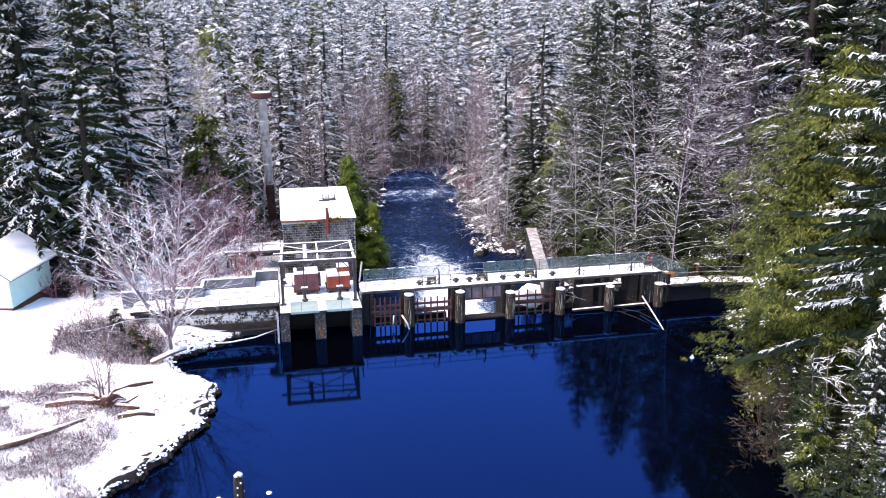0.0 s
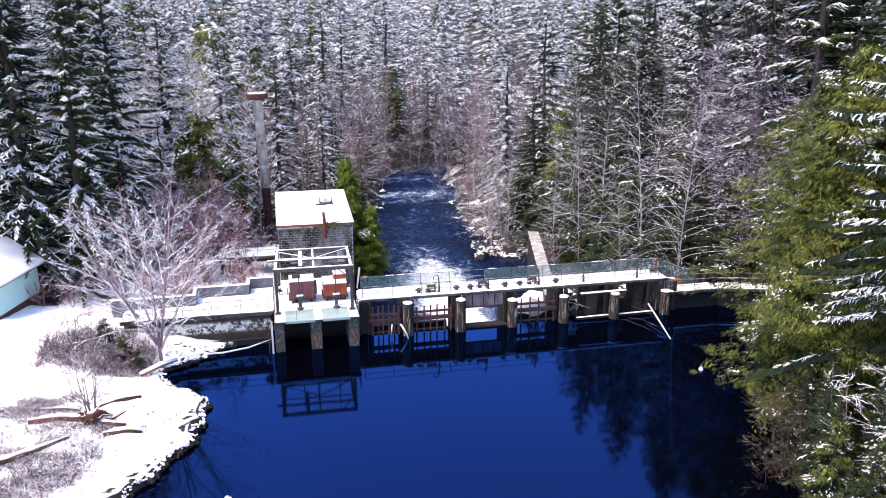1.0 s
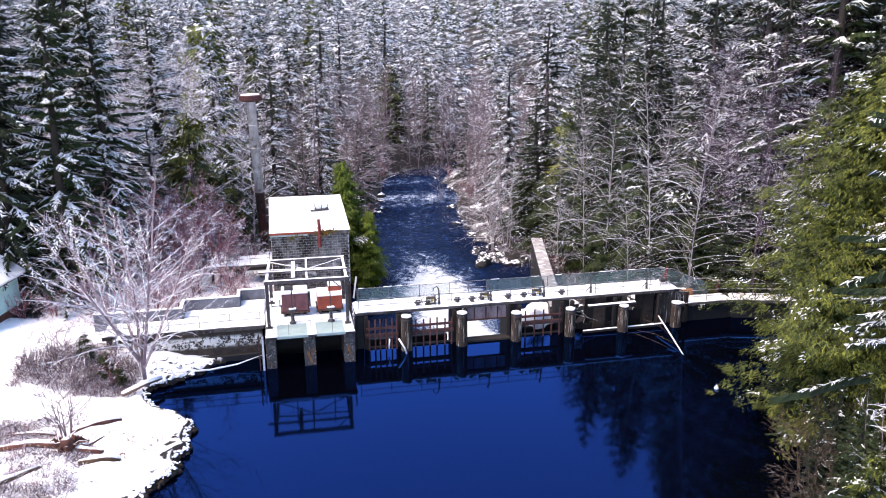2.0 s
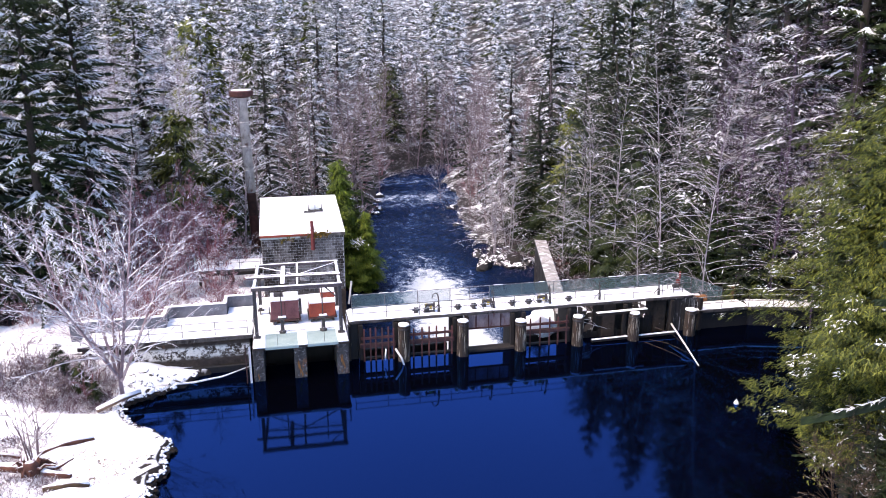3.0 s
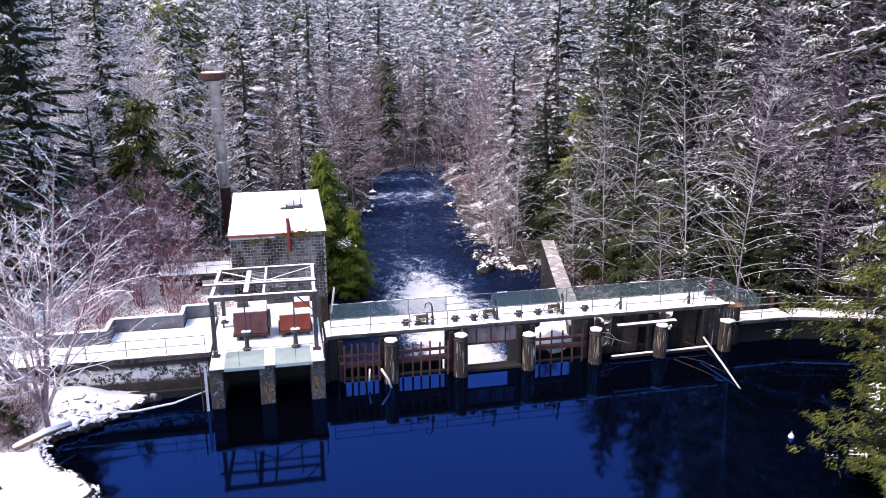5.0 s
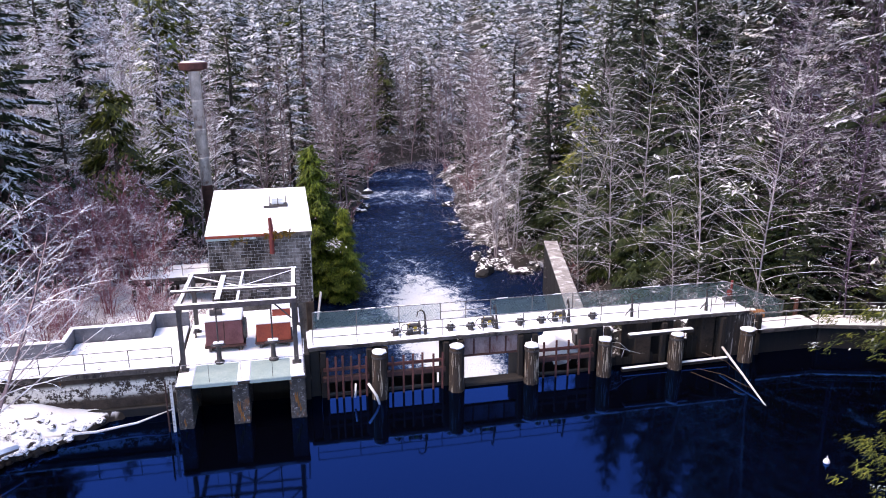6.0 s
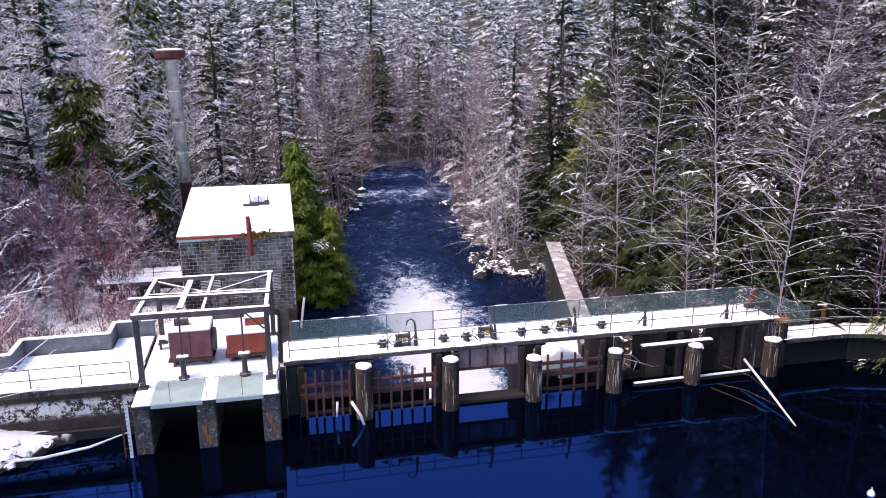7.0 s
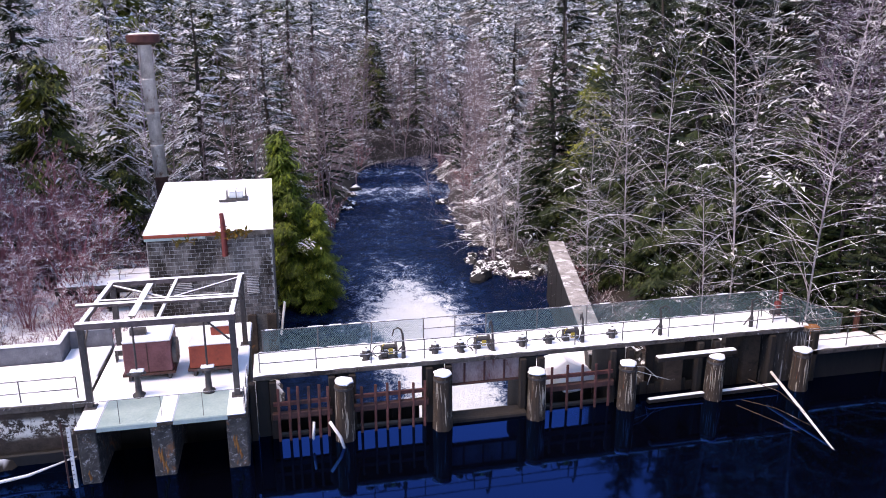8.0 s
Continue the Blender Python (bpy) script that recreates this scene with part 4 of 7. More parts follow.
for x0, x1 in ((-1.95, -0.1), (0.4, 2.14)):
    part("cover_panel", Shape().box(x0, PY0 + 0.02, PZ + 0.004, x1, 0.56, PZ + 0.05, 0.015), MINT, ob, "pale mint cover panel, thinly iced")
    part("edge_panel", Shape().box(x0, PY0 - 0.03, 1.98, x1, PY0 - 0.004, PZ + 0.04, 0.01), MINT, ob, "pale mint edge panel")
for x0, x1 in ((-2.66, -2.05), (-0.38, 0.32), (2.05, 2.73)):
    leg = part("pier_leg", Shape().box(x0, -1.15, -2.5, x1, 5.0, 1.965, 0.04), LEG, ob, "concrete leg with rust runs and lichen")
for x, z, L in ((-0.08, 0.2, 0.85), (0.02, 0.05, 0.5), (-0.16, 0.5, 0.6), (2.36, 0.5, 0.75), (2.46, 0.3, 0.4), (2.28, 0.75, 0.5), (-2.4, 0.1, 0.4)):
    part("rust_run", Shape().tube([(x, -1.14, z), (x + 0.03, -1.135, z + 0.3 * L), (x - 0.02, -1.14, z + 0.7 * L), (x + 0.01, -1.14, z + L)], [0.02, 0.05, 0.035, 0.012], 7), RUST_RUN, leg, "orange rust run down the concrete", True)
# Wall at the back of the recess, its shade put into the colour.
part("back_wall", Shape().box(-2.04, 2.0, -2.5, 2.04, 2.4, 1.965, 0.03), SHADED_WET_CONCRETE, ob)

ob = thing("gauge_staff", "pale staff gauge board with a steel pole on the platform corner", "staff gauge", at=(-2.82, -1.28, 0))
part("board", Shape().box(-0.06, -0.02, -0.9, 0.06, 0.02, 2.2, 0.008), LOG_BARE, ob)
part("pole", Shape().tube([(-0.22, 0.05, -0.9), (-0.22, 0.05, 2.35)], 0.035, 8), RUST_BROWN, ob)
for z in (0.4, 1.2, 2.0):
    part("bracket", Shape().beam((-0.25, 0.03, z), (0.08, 0.03, z), 0.03, 0.03), DARK_STEEL, ob)
for i in range(14):
    part("scale_mark", Shape().box(-0.05, -0.027, -0.2 + i * 0.17, 0.0, -0.021, -0.17 + i * 0.17, 0.002), DARK_STEEL, ob)

ob = thing("gantry", "open steel hoist frame with snow on its beams over the platform", "steel frame")
FZ = 5.15
for x, y in ((-2.4, 0.05), (2.42, -0.05), (2.55, 4.6), (-2.25, 4.6)):
    part("column", Shape().box(x - 0.1, y - 0.1, PZ + 0.1, x + 0.1, y + 0.1, FZ - 0.1, 0.015), DARK_STEEL, ob)
    part("base_plate", Shape().box(x - 0.2, y - 0.2, PZ + 0.02, x + 0.2, y + 0.2, PZ + 0.13, 0.015), DARK_STEEL, ob)
fz = FZ - 0.02
for p, q, w, h in (((-2.55, 0.05, fz), (2.56, -0.05, fz), 0.2, 0.24), ((-2.4, 4.6, fz), (2.7, 4.6, fz), 0.18, 0.2),
                   ((-2.4, 0.16, fz + .01), (-2.25, 4.5, fz + .01), 0.17, 0.18), ((2.42, 0.06, fz + .01), (2.55, 4.5, fz + .01), 0.17, 0.18),
                   ((-2.9, 1.75, fz + 0.14), (2.6, 1.55, fz + 0.14), 0.2, 0.12), ((-2.3, 2.45, fz + 0.03), (2.5, 2.2, fz + 0.03), 0.09, 0.1),
                   ((0.02, 0.16, fz + .005), (0.14, 4.5, fz + .005), 0.12, 0.14), ((-0.8, 0.2, fz + 0.17), (-0.72, 3.7, fz + 0.17), 0.24, 0.07),
                   ((-2.2, 4.4, fz - 0.02), (0.06, 2.42, fz - 0.02), 0.08, 0.08), ((0.14, 2.42, fz - 0.02), (2.5, 4.45, fz - 0.02), 0.08, 0.08)):
    part("beam", Shape().beam(p, q, w, h, 0.02), FRAME_STEEL, ob)
for p, q in (((2.43, 0.1, 4.15), (2.47, 1.1, 5.0)), ((2.55, 4.5, 4.2), (2.52, 3.5, 5.0)), ((-2.4, 0.15, 4.2), (-2.36, 1.1, 5.0)), ((2.3, -0.05, 4.3), (1.6, 0.0, 5.0)), ((-2.2, 4.6, 4.2), (-1.3, 4.6, 5.0))):
    part("brace", Shape().beam(p, q, 0.06, 0.06), DARK_STEEL, ob)


def hoist_box(x0, x1, z0, z1, y0, y1, paint, label, step_back):
    ob = thing("hoist_housing", label, "gate hoist housing", "hoist housings on the platform")
    part("case", Shape().box(x0, y0, z0, x1, y1, z1, 0.03), paint, ob)
    part("skid", Shape().box(x0 - 0.08, y0 - 0.06, z0 - 0.1, x1 + 0.08, y1, z0 - 0.004, 0.015), RUST_BROWN, ob, "dark rusty skid beam")
    part("snow_cap", Shape().box(x0 - 0.01, y0 - 0.01, z1 + 0.003, x1 + 0.01, y1 + 0.01, z1 + 0.1, 0.05), SNOW, ob, "slab of snow")
    for x in (x0 + 0.1, x1 - 0.2):
        part("foot", Shape().box(x, y0 + 0.05, PZ + 0.1, x + 0.12, y1 - 0.1, z0 - 0.104, 0.012), DARK_STEEL, ob)
    if step_back:
        part("upper_case", Shape().box(x0 + 0.75, y0 + 0.75, z1 + 0.06, x1 + 0.02, y1 - 0.02, z1 + 0.42, 0.03), paint, ob)
        part("snow_cap", Shape().box(x0 + 0.74, y0 + 0.74, z1 + 0.424, x1 + 0.03, y1, z1 + 0.5, 0.04), SNOW, ob, "slab of snow")
    else:
        part("side_gear", Shape().tube([(x1 + 0.02, y0 + 0.5, z0 + 0.6), (x1 + 0.16, y0 + 0.5, z0 + 0.6)], 0.5, 16), DARK_STEEL, ob)
        part("top_drum", Shape().tube([(x0 + 0.2, y0 + 0.7, z1 + 0.2), (x0 + 0.75, y0 + 0.7, z1 + 0.2)], 0.16, 10), DARK_STEEL, ob)
        part("seam", Shape().box((x0 + x1) / 2 - 0.02, y0 - 0.012, z0 + 0.02, (x0 + x1) / 2 + 0.02, y0 - 0.002, z1 - 0.02, 0.003), RUST_BROWN, ob)
    return ob


hoist_box(-1.58, 0.08, 2.52, 3.68, 1.8, 3.3, MAROON, "faded maroon steel hoist housing with snow on top", False)
hoist_box(0.68, 2.25, 2.52, 3.38, 1.8, 3.5, ORANGE, "orange-red steel hoist housing under thick snow", True)
for x, y in ((-0.95, 0.68), (1.42, 0.52)):
    ob = thing("stem_pedestal", "dark cast-iron gate stem pedestal with a thin lifting stem", "pedestal", "stem pedestals on the platform", at=(x, y, PZ + 0.1))
    part("column", Shape().lathe(0, 0, [(-0.05, 0.22), (0.03, 0.22), (0.06, 0.12), (0.5, 0.1), (0.72, 0.12), (0.78, 0.2), (0.86, 0.2), (0.9, 0.1)], 12), DARK_STEEL, ob, smooth=True)
    part("crank_arm", Shape().tube([(-0.32, 0, 0.8), (0.3, 0, 0.82)], 0.06, 8), DARK_STEEL, ob)
    part("snow_cap", Shape().box(-0.22, -0.12, 0.88, 0.24, 0.14, 0.95, 0.03), SNOW, ob)
    part("stem", Shape().tube([(0, 0.05, 0.9), (0, 0.1, FZ - PZ - 0.2)], 0.035, 8), DARK_STEEL, ob)
railing("railing", [(PX0 + 0.1, PY0 + 0.12, PZ), (PX1 - 0.1, PY0 + 0.12, PZ)], 0.9, 1.3, (0.9,), "thin wire railing on the platform's front edge", 0.011)
railing("railing", [(PX1 - 0.06, PY0 + 0.15, PZ), (PX1 - 0.02, 0.5, PZ)], 0.95, 0.9, (0.5, 0.95), "side railing of the platform", 0.02)
ob = thing("platform_table", "small snow-topped bench at the back of the platform", "bench", at=(-2.0, 3.9, PZ + 0.1))
part("top", Shape().box(-0.3, -0.2, 0.5, 0.35, 0.2, 0.56, 0.015), SNOW, ob)
for x in (-0.25, 0.28):
    part("leg", Shape().box(x - 0.03, -0.15, 0, x + 0.03, 0.15, 0.496, 0.008), DARK_STEEL, ob)


# ---- gatehouse ----
HX0, HX1, HY0, HY1 = -2.15, 3.72, 12.2, 20.9
house = thing("gatehouse", "grey concrete-block gatehouse with a snow-covered flat roof", "building")
part("base", Shape().box(HX0 - 0.02, HY0 - 0.02, -4.2, HX1 + 0.02, HY1, 0.7, 0.05), CONCRETE, house, "stained concrete base")
part("pilaster", Shape().box(HX1 - 0.45, HY0 - 0.2, -4.2, HX1 + 0.03, HY0 - 0.025, 0.72, 0.04), CONCRETE_PALE, house)
part("pilaster", Shape().box(HX1 - 1.4, HY0 - 0.2, -4.2, HX1 - 0.95, HY0 - 0.025, 0.72, 0.04), CONCRETE_PALE, house)


def roof_z(y):
    return 5.2 + (y - 12.0) * 0.106


core = Shape()
a = [(HX0 - 0.014, HY0 - 0.014), (HX1 + 0.014, HY0 - 0.014), (HX1 + 0.014, HY1 - 0.06), (HX0 - 0.014, HY1 - 0.06)]
core.convex([(x, y, 0.7) for x, y in a] + [(x, y, roof_z(y) - 0.32) for x, y in a], [(0, 1, 2, 3), (4, 5, 6, 7), (0, 1, 5, 4), (1, 2, 6, 5), (2, 3, 7, 6), (3, 0, 4, 7)])
wall = part("wall_core", core, MORTAR, house, "mortar behind the blocks")
roof = Shape()
a = [(HX0 - 0.12, HY0 - 0.14), (HX1 + 0.12, HY0 - 0.14), (HX1 + 0.1, HY1 + 0.15), (HX0 - 0.1, HY1 + 0.15)]
roof.convex([(x, y, roof_z(y) - 0.3) for x, y in a] + [(x, y, roof_z(y) - 0.06) for x, y in a], [(0, 1, 2, 3), (4, 5, 6, 7), (0, 1, 5, 4), (1, 2, 6, 5), (2, 3, 7, 6), (3, 0, 4, 7)])
part("roof_slab", roof, CONCRETE, house)
snow_roof = Shape()
n, m = 14, 20
rng = random.Random(3)
verts = []
for i in range(n + 1):
    for j in range(m + 1):
        x = HX0 - 0.13 + (HX1 - HX0 + 0.26) * i / n
        y = HY0 - 0.15 + (HY1 - HY0 + 0.3) * j / m
        rim = i in (0, n) or j in (0, m)
        verts.append((x, y, roof_z(y) - 0.055 + (0 if rim else 0.11 + rng.uniform(-0.015, 0.02))))
snow_roof.add(verts, [(i * (m + 1) + j, (i + 1) * (m + 1) + j, (i + 1) * (m + 1) + j + 1, i * (m + 1) + j + 1) for i in range(n) for j in range(m)])
part("snow_cover", snow_roof, SNOW, house, "thick even snow on the roof", True)
part("fascia", Shape().box(HX0 - 0.1, HY0 - 0.185, 4.98, 1.1, HY0 - 0.145, 5.13, 0.01), ORANGE, house, "faded red flashing strip")
part("fascia", Shape().box(HX0 - 0.08, HY0 - 0.17, 4.84, 0.6, HY0 - 0.145, 4.975, 0.01), MINT, house, "pale peeling strip under the flashing")
part("drain_pipe", Shape().tube([(1.48, HY0 - 0.28, 3.95), (1.48, HY0 - 0.28, 5.6), (1.44, HY0 - 0.26, 6.1)], [0.15, 0.13, 0.11], 10), RED, house, "stubby rusty red vent pipe")
for i in range(5):
    part("pipe_bracket", Shape().beam((1.3, HY0 - 0.2, 4.0 + 0.35 * i), (1.66, HY0 - 0.2, 4.02 + 0.35 * i), 0.1, 0.05), RUST, house)


def louvre(x0, x1, z0, z1):
    ob = part("louvre", Shape().box(x0, HY0 - 0.03, z0, x1, HY0 + 0.02, z1, 0.01), DARK_STEEL, house, "slatted ventilation louvre")
    k = int((z1 - z0) / 0.09)
    for i in range(k):
        z = z0 + 0.03 + i * (z1 - z0 - 0.04) / k
        s = part("slat", Shape().beam((x0 + 0.03, HY0 - 0.05, z + 0.03), (x1 - 0.03, HY0 - 0.05, z + 0.03), 0.06, 0.035, 0.006), GALV, ob)
    return ob


louvre(-1.3, -0.2, 1.9, 2.65)
louvre(2.35, 3.02, 1.8, 2.8)
louvre(0.4, 1.15, 1.5, 2.1)
rng = random.Random(21)
for cx, cz, k in ((-0.4, 4.78, 26), (1.6, 5.02, 60), (2.3, 5.1, 40)):
    tuft = Shape()
    for i in range(k):
        p = Vector((cx + rng.gauss(0, 0.3), HY0 - 0.16 - rng.random() * 0.1, cz + rng.gauss(0, 0.05)))
        d = Vector((rng.uniform(-1, 1), -rng.random() * 0.8, rng.uniform(-0.9, 0.8))).normalized() * rng.uniform(0.15, 0.42)
        s = d.cross(Vector((0, 1, 0.3))).normalized() * rng.uniform(0.03, 0.07)
        tuft.add([p, p + d * 0.55 + s, p + d, p + d * 0.55 - s], [(0, 1, 2, 3)])
    part("weed_tuft", tuft, MOSS, house, "orange and green weeds growing on the roof edge")
ob = thing("roof_hatch", "low roof hatch frame with white rails on the snow", "roof hatch", at=(1.95, 16.9, roof_z(16.9) + 0.06))
part("curb", Shape().box(-0.55, -0.4, -0.06, 0.6, 0.4, 0.08, 0.02), DARK_STEEL, ob)
part("lid", Shape().box(-0.4, -0.25, 0.085, 0.35, 0.3, 0.4, 0.04), WHITE_PAINT, ob)
part("snow_cap", Shape().box(-0.42, -0.27, 0.404, 0.37, 0.32, 0.5, 0.045), SNOW, ob)
for x in (-0.5, 0.0, 0.5):
    for y in (-0.35, 0.35):
        part("post", Shape().tube([(x, y, 0.08), (x, y, 0.55)], 0.025, 6), DARK_STEEL, ob)
part("skid", Shape().beam((-0.9, -0.5, 0.02), (0.0, -0.55, 0.02), 0.14, 0.12), DARK_STEEL, ob)

# blocks of the front wall, then a joined skin for the sides
def block_rows(x0, x1, z0, z1, course=0.2, length=0.4):
    k = 0
    z = z0
    while z + course <= z1 + 0.01:
        x = x0 - (length / 2 if k % 2 else 0)
        while x < x1 - 0.05:
            a_, b_ = max(x, x0), min(x + length, x1)
            if b_ - a_ > 0.08:
                yield a_, b_, z, z + course
            x += length
        z, k = z + course, k + 1


rng = random.Random(8)
shared = {}
joined = Shape()
count = 0
for x0, x1, z0, z1 in block_rows(HX0, HX1, 0.7, 4.9):
    key = (round(x1 - x0, 2))
    if z0 > 0.95 and count < 296:
        if key not in shared:
            shared[key] = Shape().box(0.008, 0, 0.008, x1 - x0 - 0.008, 0.1, 0.192, 0.012).mesh("block", BLOCK)
        ob = new("block", shared[key])
        ob.parent = wall
        ob.location = (x0, HY0 - 0.03 + rng.uniform(-0.008, 0.008), z0)
        count += 1
    else:
        joined.box(x0 + 0.008, HY0 - 0.03, z0 + 0.008, x1 - 0.008, HY0 + 0.07, z1 - 0.008, 0.012)
for side_x in (HX0, HX1):
    for y0, y1, z0, z1 in block_rows(HY0, HY1, 0.7, 5.5):
        if z1 < roof_z(y0) - 0.3:
            s = -0.03 if side_x == HX0 else 0.03
            joined.box(min(side_x + s, side_x + s - 3 * s), y0 + 0.008, z0 + 0.008, max(side_x + s, side_x + s - 3 * s), y1 - 0.008, z1 - 0.008, 0.012)
tagged(part("blockwork", joined, BLOCK, wall, "grey concrete blocks"), kind="stuff")

# ---- stack and catwalk ----
ob = thing("smoke_stack", "tall galvanised steel stack streaked with rust under a rusty cap", "chimney stack", at=(-2.98, 25.8, -0.5))
ob.rotation_euler = (0, radians(-1.6), 0)
for i in range(7):
    z0, z1 = i * 2.06, (i + 1) * 2.06 - 0.01
    part("pipe_section", Shape().lathe(0, 0, [(z0, 0.4), (z1 - 0.07, 0.4), (z1 - 0.06, 0.415), (z1, 0.415)], 16), RUST if i < 2 else RUST_BROWN if i == 2 else GALV, ob, smooth=True)
part("rain_cap", Shape().lathe(0, 0, [(14.4, 0.45), (14.55, 0.98), (14.95, 1.02), (15.02, 0.9), (15.05, 0.2)], 18), RUST, ob, "wide rusty cap")
part("snow_cap", Shape().lathe(0, 0, [(15.025, 0.85), (15.08, 0.8), (15.12, 0.3)], 14), SNOW, ob)
part("footing", Shape().box(-0.7, -0.7, -2.5, 0.7, 0.7, -0.004, 0.04), CONCRETE, ob)
ob = slab_with_snow("catwalk", -7.0, 13.8, -2.25, 16.4, 2.25, 0.2, "snow-covered catwalk beside the gatehouse")
for x in (-6.8, -4.6):
    for y in (14.0, 16.2):
        part("support", Shape().box(x - 0.1, y - 0.1, -3.5, x + 0.1, y + 0.1, 2.045, 0.015), TIMBER, ob)
part("joist", Shape().box(-7.0, 13.82, 1.8, -2.26, 14.0, 2.046, 0.02), TIMBER, ob)
railing("railing", [(-6.9, 16.3, 2.25), (-2.4, 16.3, 2.25)], 1.0, 1.5, (0.5, 1.0), "pipe railing of the catwalk", 0.025, "railings of the catwalk")
railing("railing", [(-6.9, 13.9, 2.25), (-2.4, 13.9, 2.25)], 1.0, 1.5, (0.5, 1.0), "pipe railing of the catwalk", 0.02, "railings of the catwalk")


# ---- trees ----
def wedge(base, way, wide, length, half):
    """Pointed slivers: one triangle each, wide at the base."""
    w = wide * half[..., None]
    return np.stack([base - w, base + w, base + way * length[..., None]], -2).reshape(-1, 3, 3)


def unit(a):
    return a / (np.linalg.norm(a, axis=-1, keepdims=True) + 1e-9)


def tri_mesh(name, tris, mat):
    t = np.concatenate(tris) if isinstance(tris, list) else tris
    return array_mesh(name, t.reshape(-1, 3), np.arange(len(t) * 3).reshape(-1, 3), mat)


def conifer_meshes(seed, h, r, boughs, sprays, snow, needle=NEEDLE, size=0.6, spikes=4, droop=0.4, lift=0.15, bottom=0.05, taper=0.75, hang=0.3, slim=0.085, profile=None, ridge=0.5, under=0.1, tip=0.12, teeth=7):
    """Trunk, needles and snow of a conifer: arching boughs, each a feather of drooping sprays of slivers."""
    g = np.random.default_rng(seed)
    trunk = Shape().tube([(0, 0, -0.6), (0.02 * h * g.normal() * 0.2, 0, h * 0.4), (0, 0.01 * h * g.normal(), h * 0.75), (0, 0, h)], [h * 0.014 + 0.05, h * 0.01 + 0.03, h * 0.006 + 0.02, 0.01], 8).mesh("trunk", BARK, True)
    u = (np.arange(boughs) + g.random(boughs)) / boughs
    u = np.clip(bottom + (1 - bottom) * u ** 0.9 + g.normal(0, 0.012, boughs), bottom, 0.995)
    az = np.arange(boughs) * 2.399 + g.normal(0, 0.25, boughs)
    length = r * (1 - u) ** taper * g.uniform(0.62, 1.12, boughs) + 0.15
    if profile:
        length = lerp(profile, u) * g.uniform(0.68, 1.08, boughs) + 0.1
    length *= 1 + 0.2 * np.sin(3 * az + 5 * u + seed) * np.sin(9 * u + seed)
    el = -0.3 + 0.8 * u + lift + g.normal(0, 0.1, boughs)
    out = np.stack([np.cos(az), np.sin(az), 0 * az], -1)[:, None]
    side = np.stack([-np.sin(az), np.cos(az), 0 * az], -1)[:, None]
    L = length[:, None]

    def spine(s):
        p = out * (s * L * np.cos(el)[:, None])[..., None]
        p[..., 2] = (u * h)[:, None] + s * L * np.sin(el)[:, None] - droop * L * s ** 2 * (1 - 0.5 * u[:, None]) + tip * L * s ** 5
        return p

    s = (np.arange(sprays)[None] + g.random((boughs, sprays))) / sprays * 0.9 + 0.12
    pos = spine(s)
    sign = np.where(np.arange(sprays) % 2 == 0, 1.0, -1.0)[None] * np.ones((boughs, 1))
    tl = size * (0.4 + 0.75 * (1 - s)) * np.minimum(L, 2.4) ** 0.6 * g.uniform(0.7, 1.3, s.shape)
    way = out * g.uniform(0.65, 1.1, s.shape)[..., None] + side * (sign * g.uniform(0.25, 0.95, s.shape))[..., None]
    way[..., 2] -= g.uniform(0.05, 0.4, s.shape) + hang * g.uniform(0.2, 1.3, s.shape)
    way = unit(way)
    wide = unit(np.cross(way, np.array([0, 0, 1.0]) + g.normal(0, 0.4, way.shape)))
    patch = np.sin(pos[..., 0] * 1.9 + seed) + np.sin(pos[..., 1] * 2.1 + 2 * seed) + np.sin(pos[..., 2] * 1.7) * 0.6 + 1.2 * s + g.normal(0, 0.55, s.shape) + g.normal(0, 1.1, (boughs, 1))
    laden = (patch > np.quantile(patch, 1 - snow)) & (s > 0.2)
    green, white = [], []
    for j in range(spikes):
        f = 0.0 if j == 0 else 0.1 + 0.6 * j / spikes
        turn_ = 0.0 if j == 0 else (1 if j % 2 else -1) * g.uniform(0.3, 0.75, s.shape)
        d = way * np.cos(turn_)[..., None] + wide * np.sin(turn_)[..., None] if j else way.copy()
        d[..., 2] -= 0.3 * hang * g.random(s.shape)
        d = unit(d)
        n = np.cross(way, wide) + g.normal(0, 0.3, way.shape)
        wv = unit(np.cross(d, n))
        ln = tl * (1.0 if j == 0 else 0.62 - 0.2 * f) * g.uniform(0.8, 1.2, s.shape)
        base = pos + way * (tl * f)[..., None]
        half = slim * tl * (1.0 if j == 0 else 0.85)
        green.append(wedge(base, d, wv, ln, half))
        on = laden & (g.random(s.shape) < 0.72)
        b = base[on] + np.array([0, 0, 0.05])
        dd = d[on].copy()
        dd[:, 2] *= 0.8
        white.append(wedge(b, dd, wv[on], ln[on] * g.uniform(0.6, 0.95, on.sum()), half[on] * g.uniform(0.8, 1.5, on.sum())))
    # dark flat underside of each bough
    k = teeth
    t = np.linspace(0.05, 1, k)[None] * np.ones((boughs, 1))
    sp = spine(t)
    wv = side * (under * L * np.sin(np.pi * (0.12 + 0.85 * t)) * g.uniform(0.6, 1.3, t.shape) * np.where(np.arange(k) % 2, 1.0, 0.25))[..., None]
    a, b = sp - wv, sp + wv
    a[..., 2] -= 0.05 * L + 0.5 * hang * under * L
    b[..., 2] -= 0.05 * L + 0.5 * hang * under * L
    for e in (a, b):
        green.append(np.stack([sp[:, :-1], sp[:, 1:], e[:, 1:]], -2).reshape(-1, 3, 3))
        green.append(np.stack([sp[:, :-1], e[:, 1:], e[:, :-1]], -2).reshape(-1, 3, 3))
    # short broken strokes of snow along the tops of some boughs
    bough = g.random(boughs) < ridge
    for q in np.linspace(0.3, 0.92, 6):
        on = bough & (g.random(boughs) < 0.5)
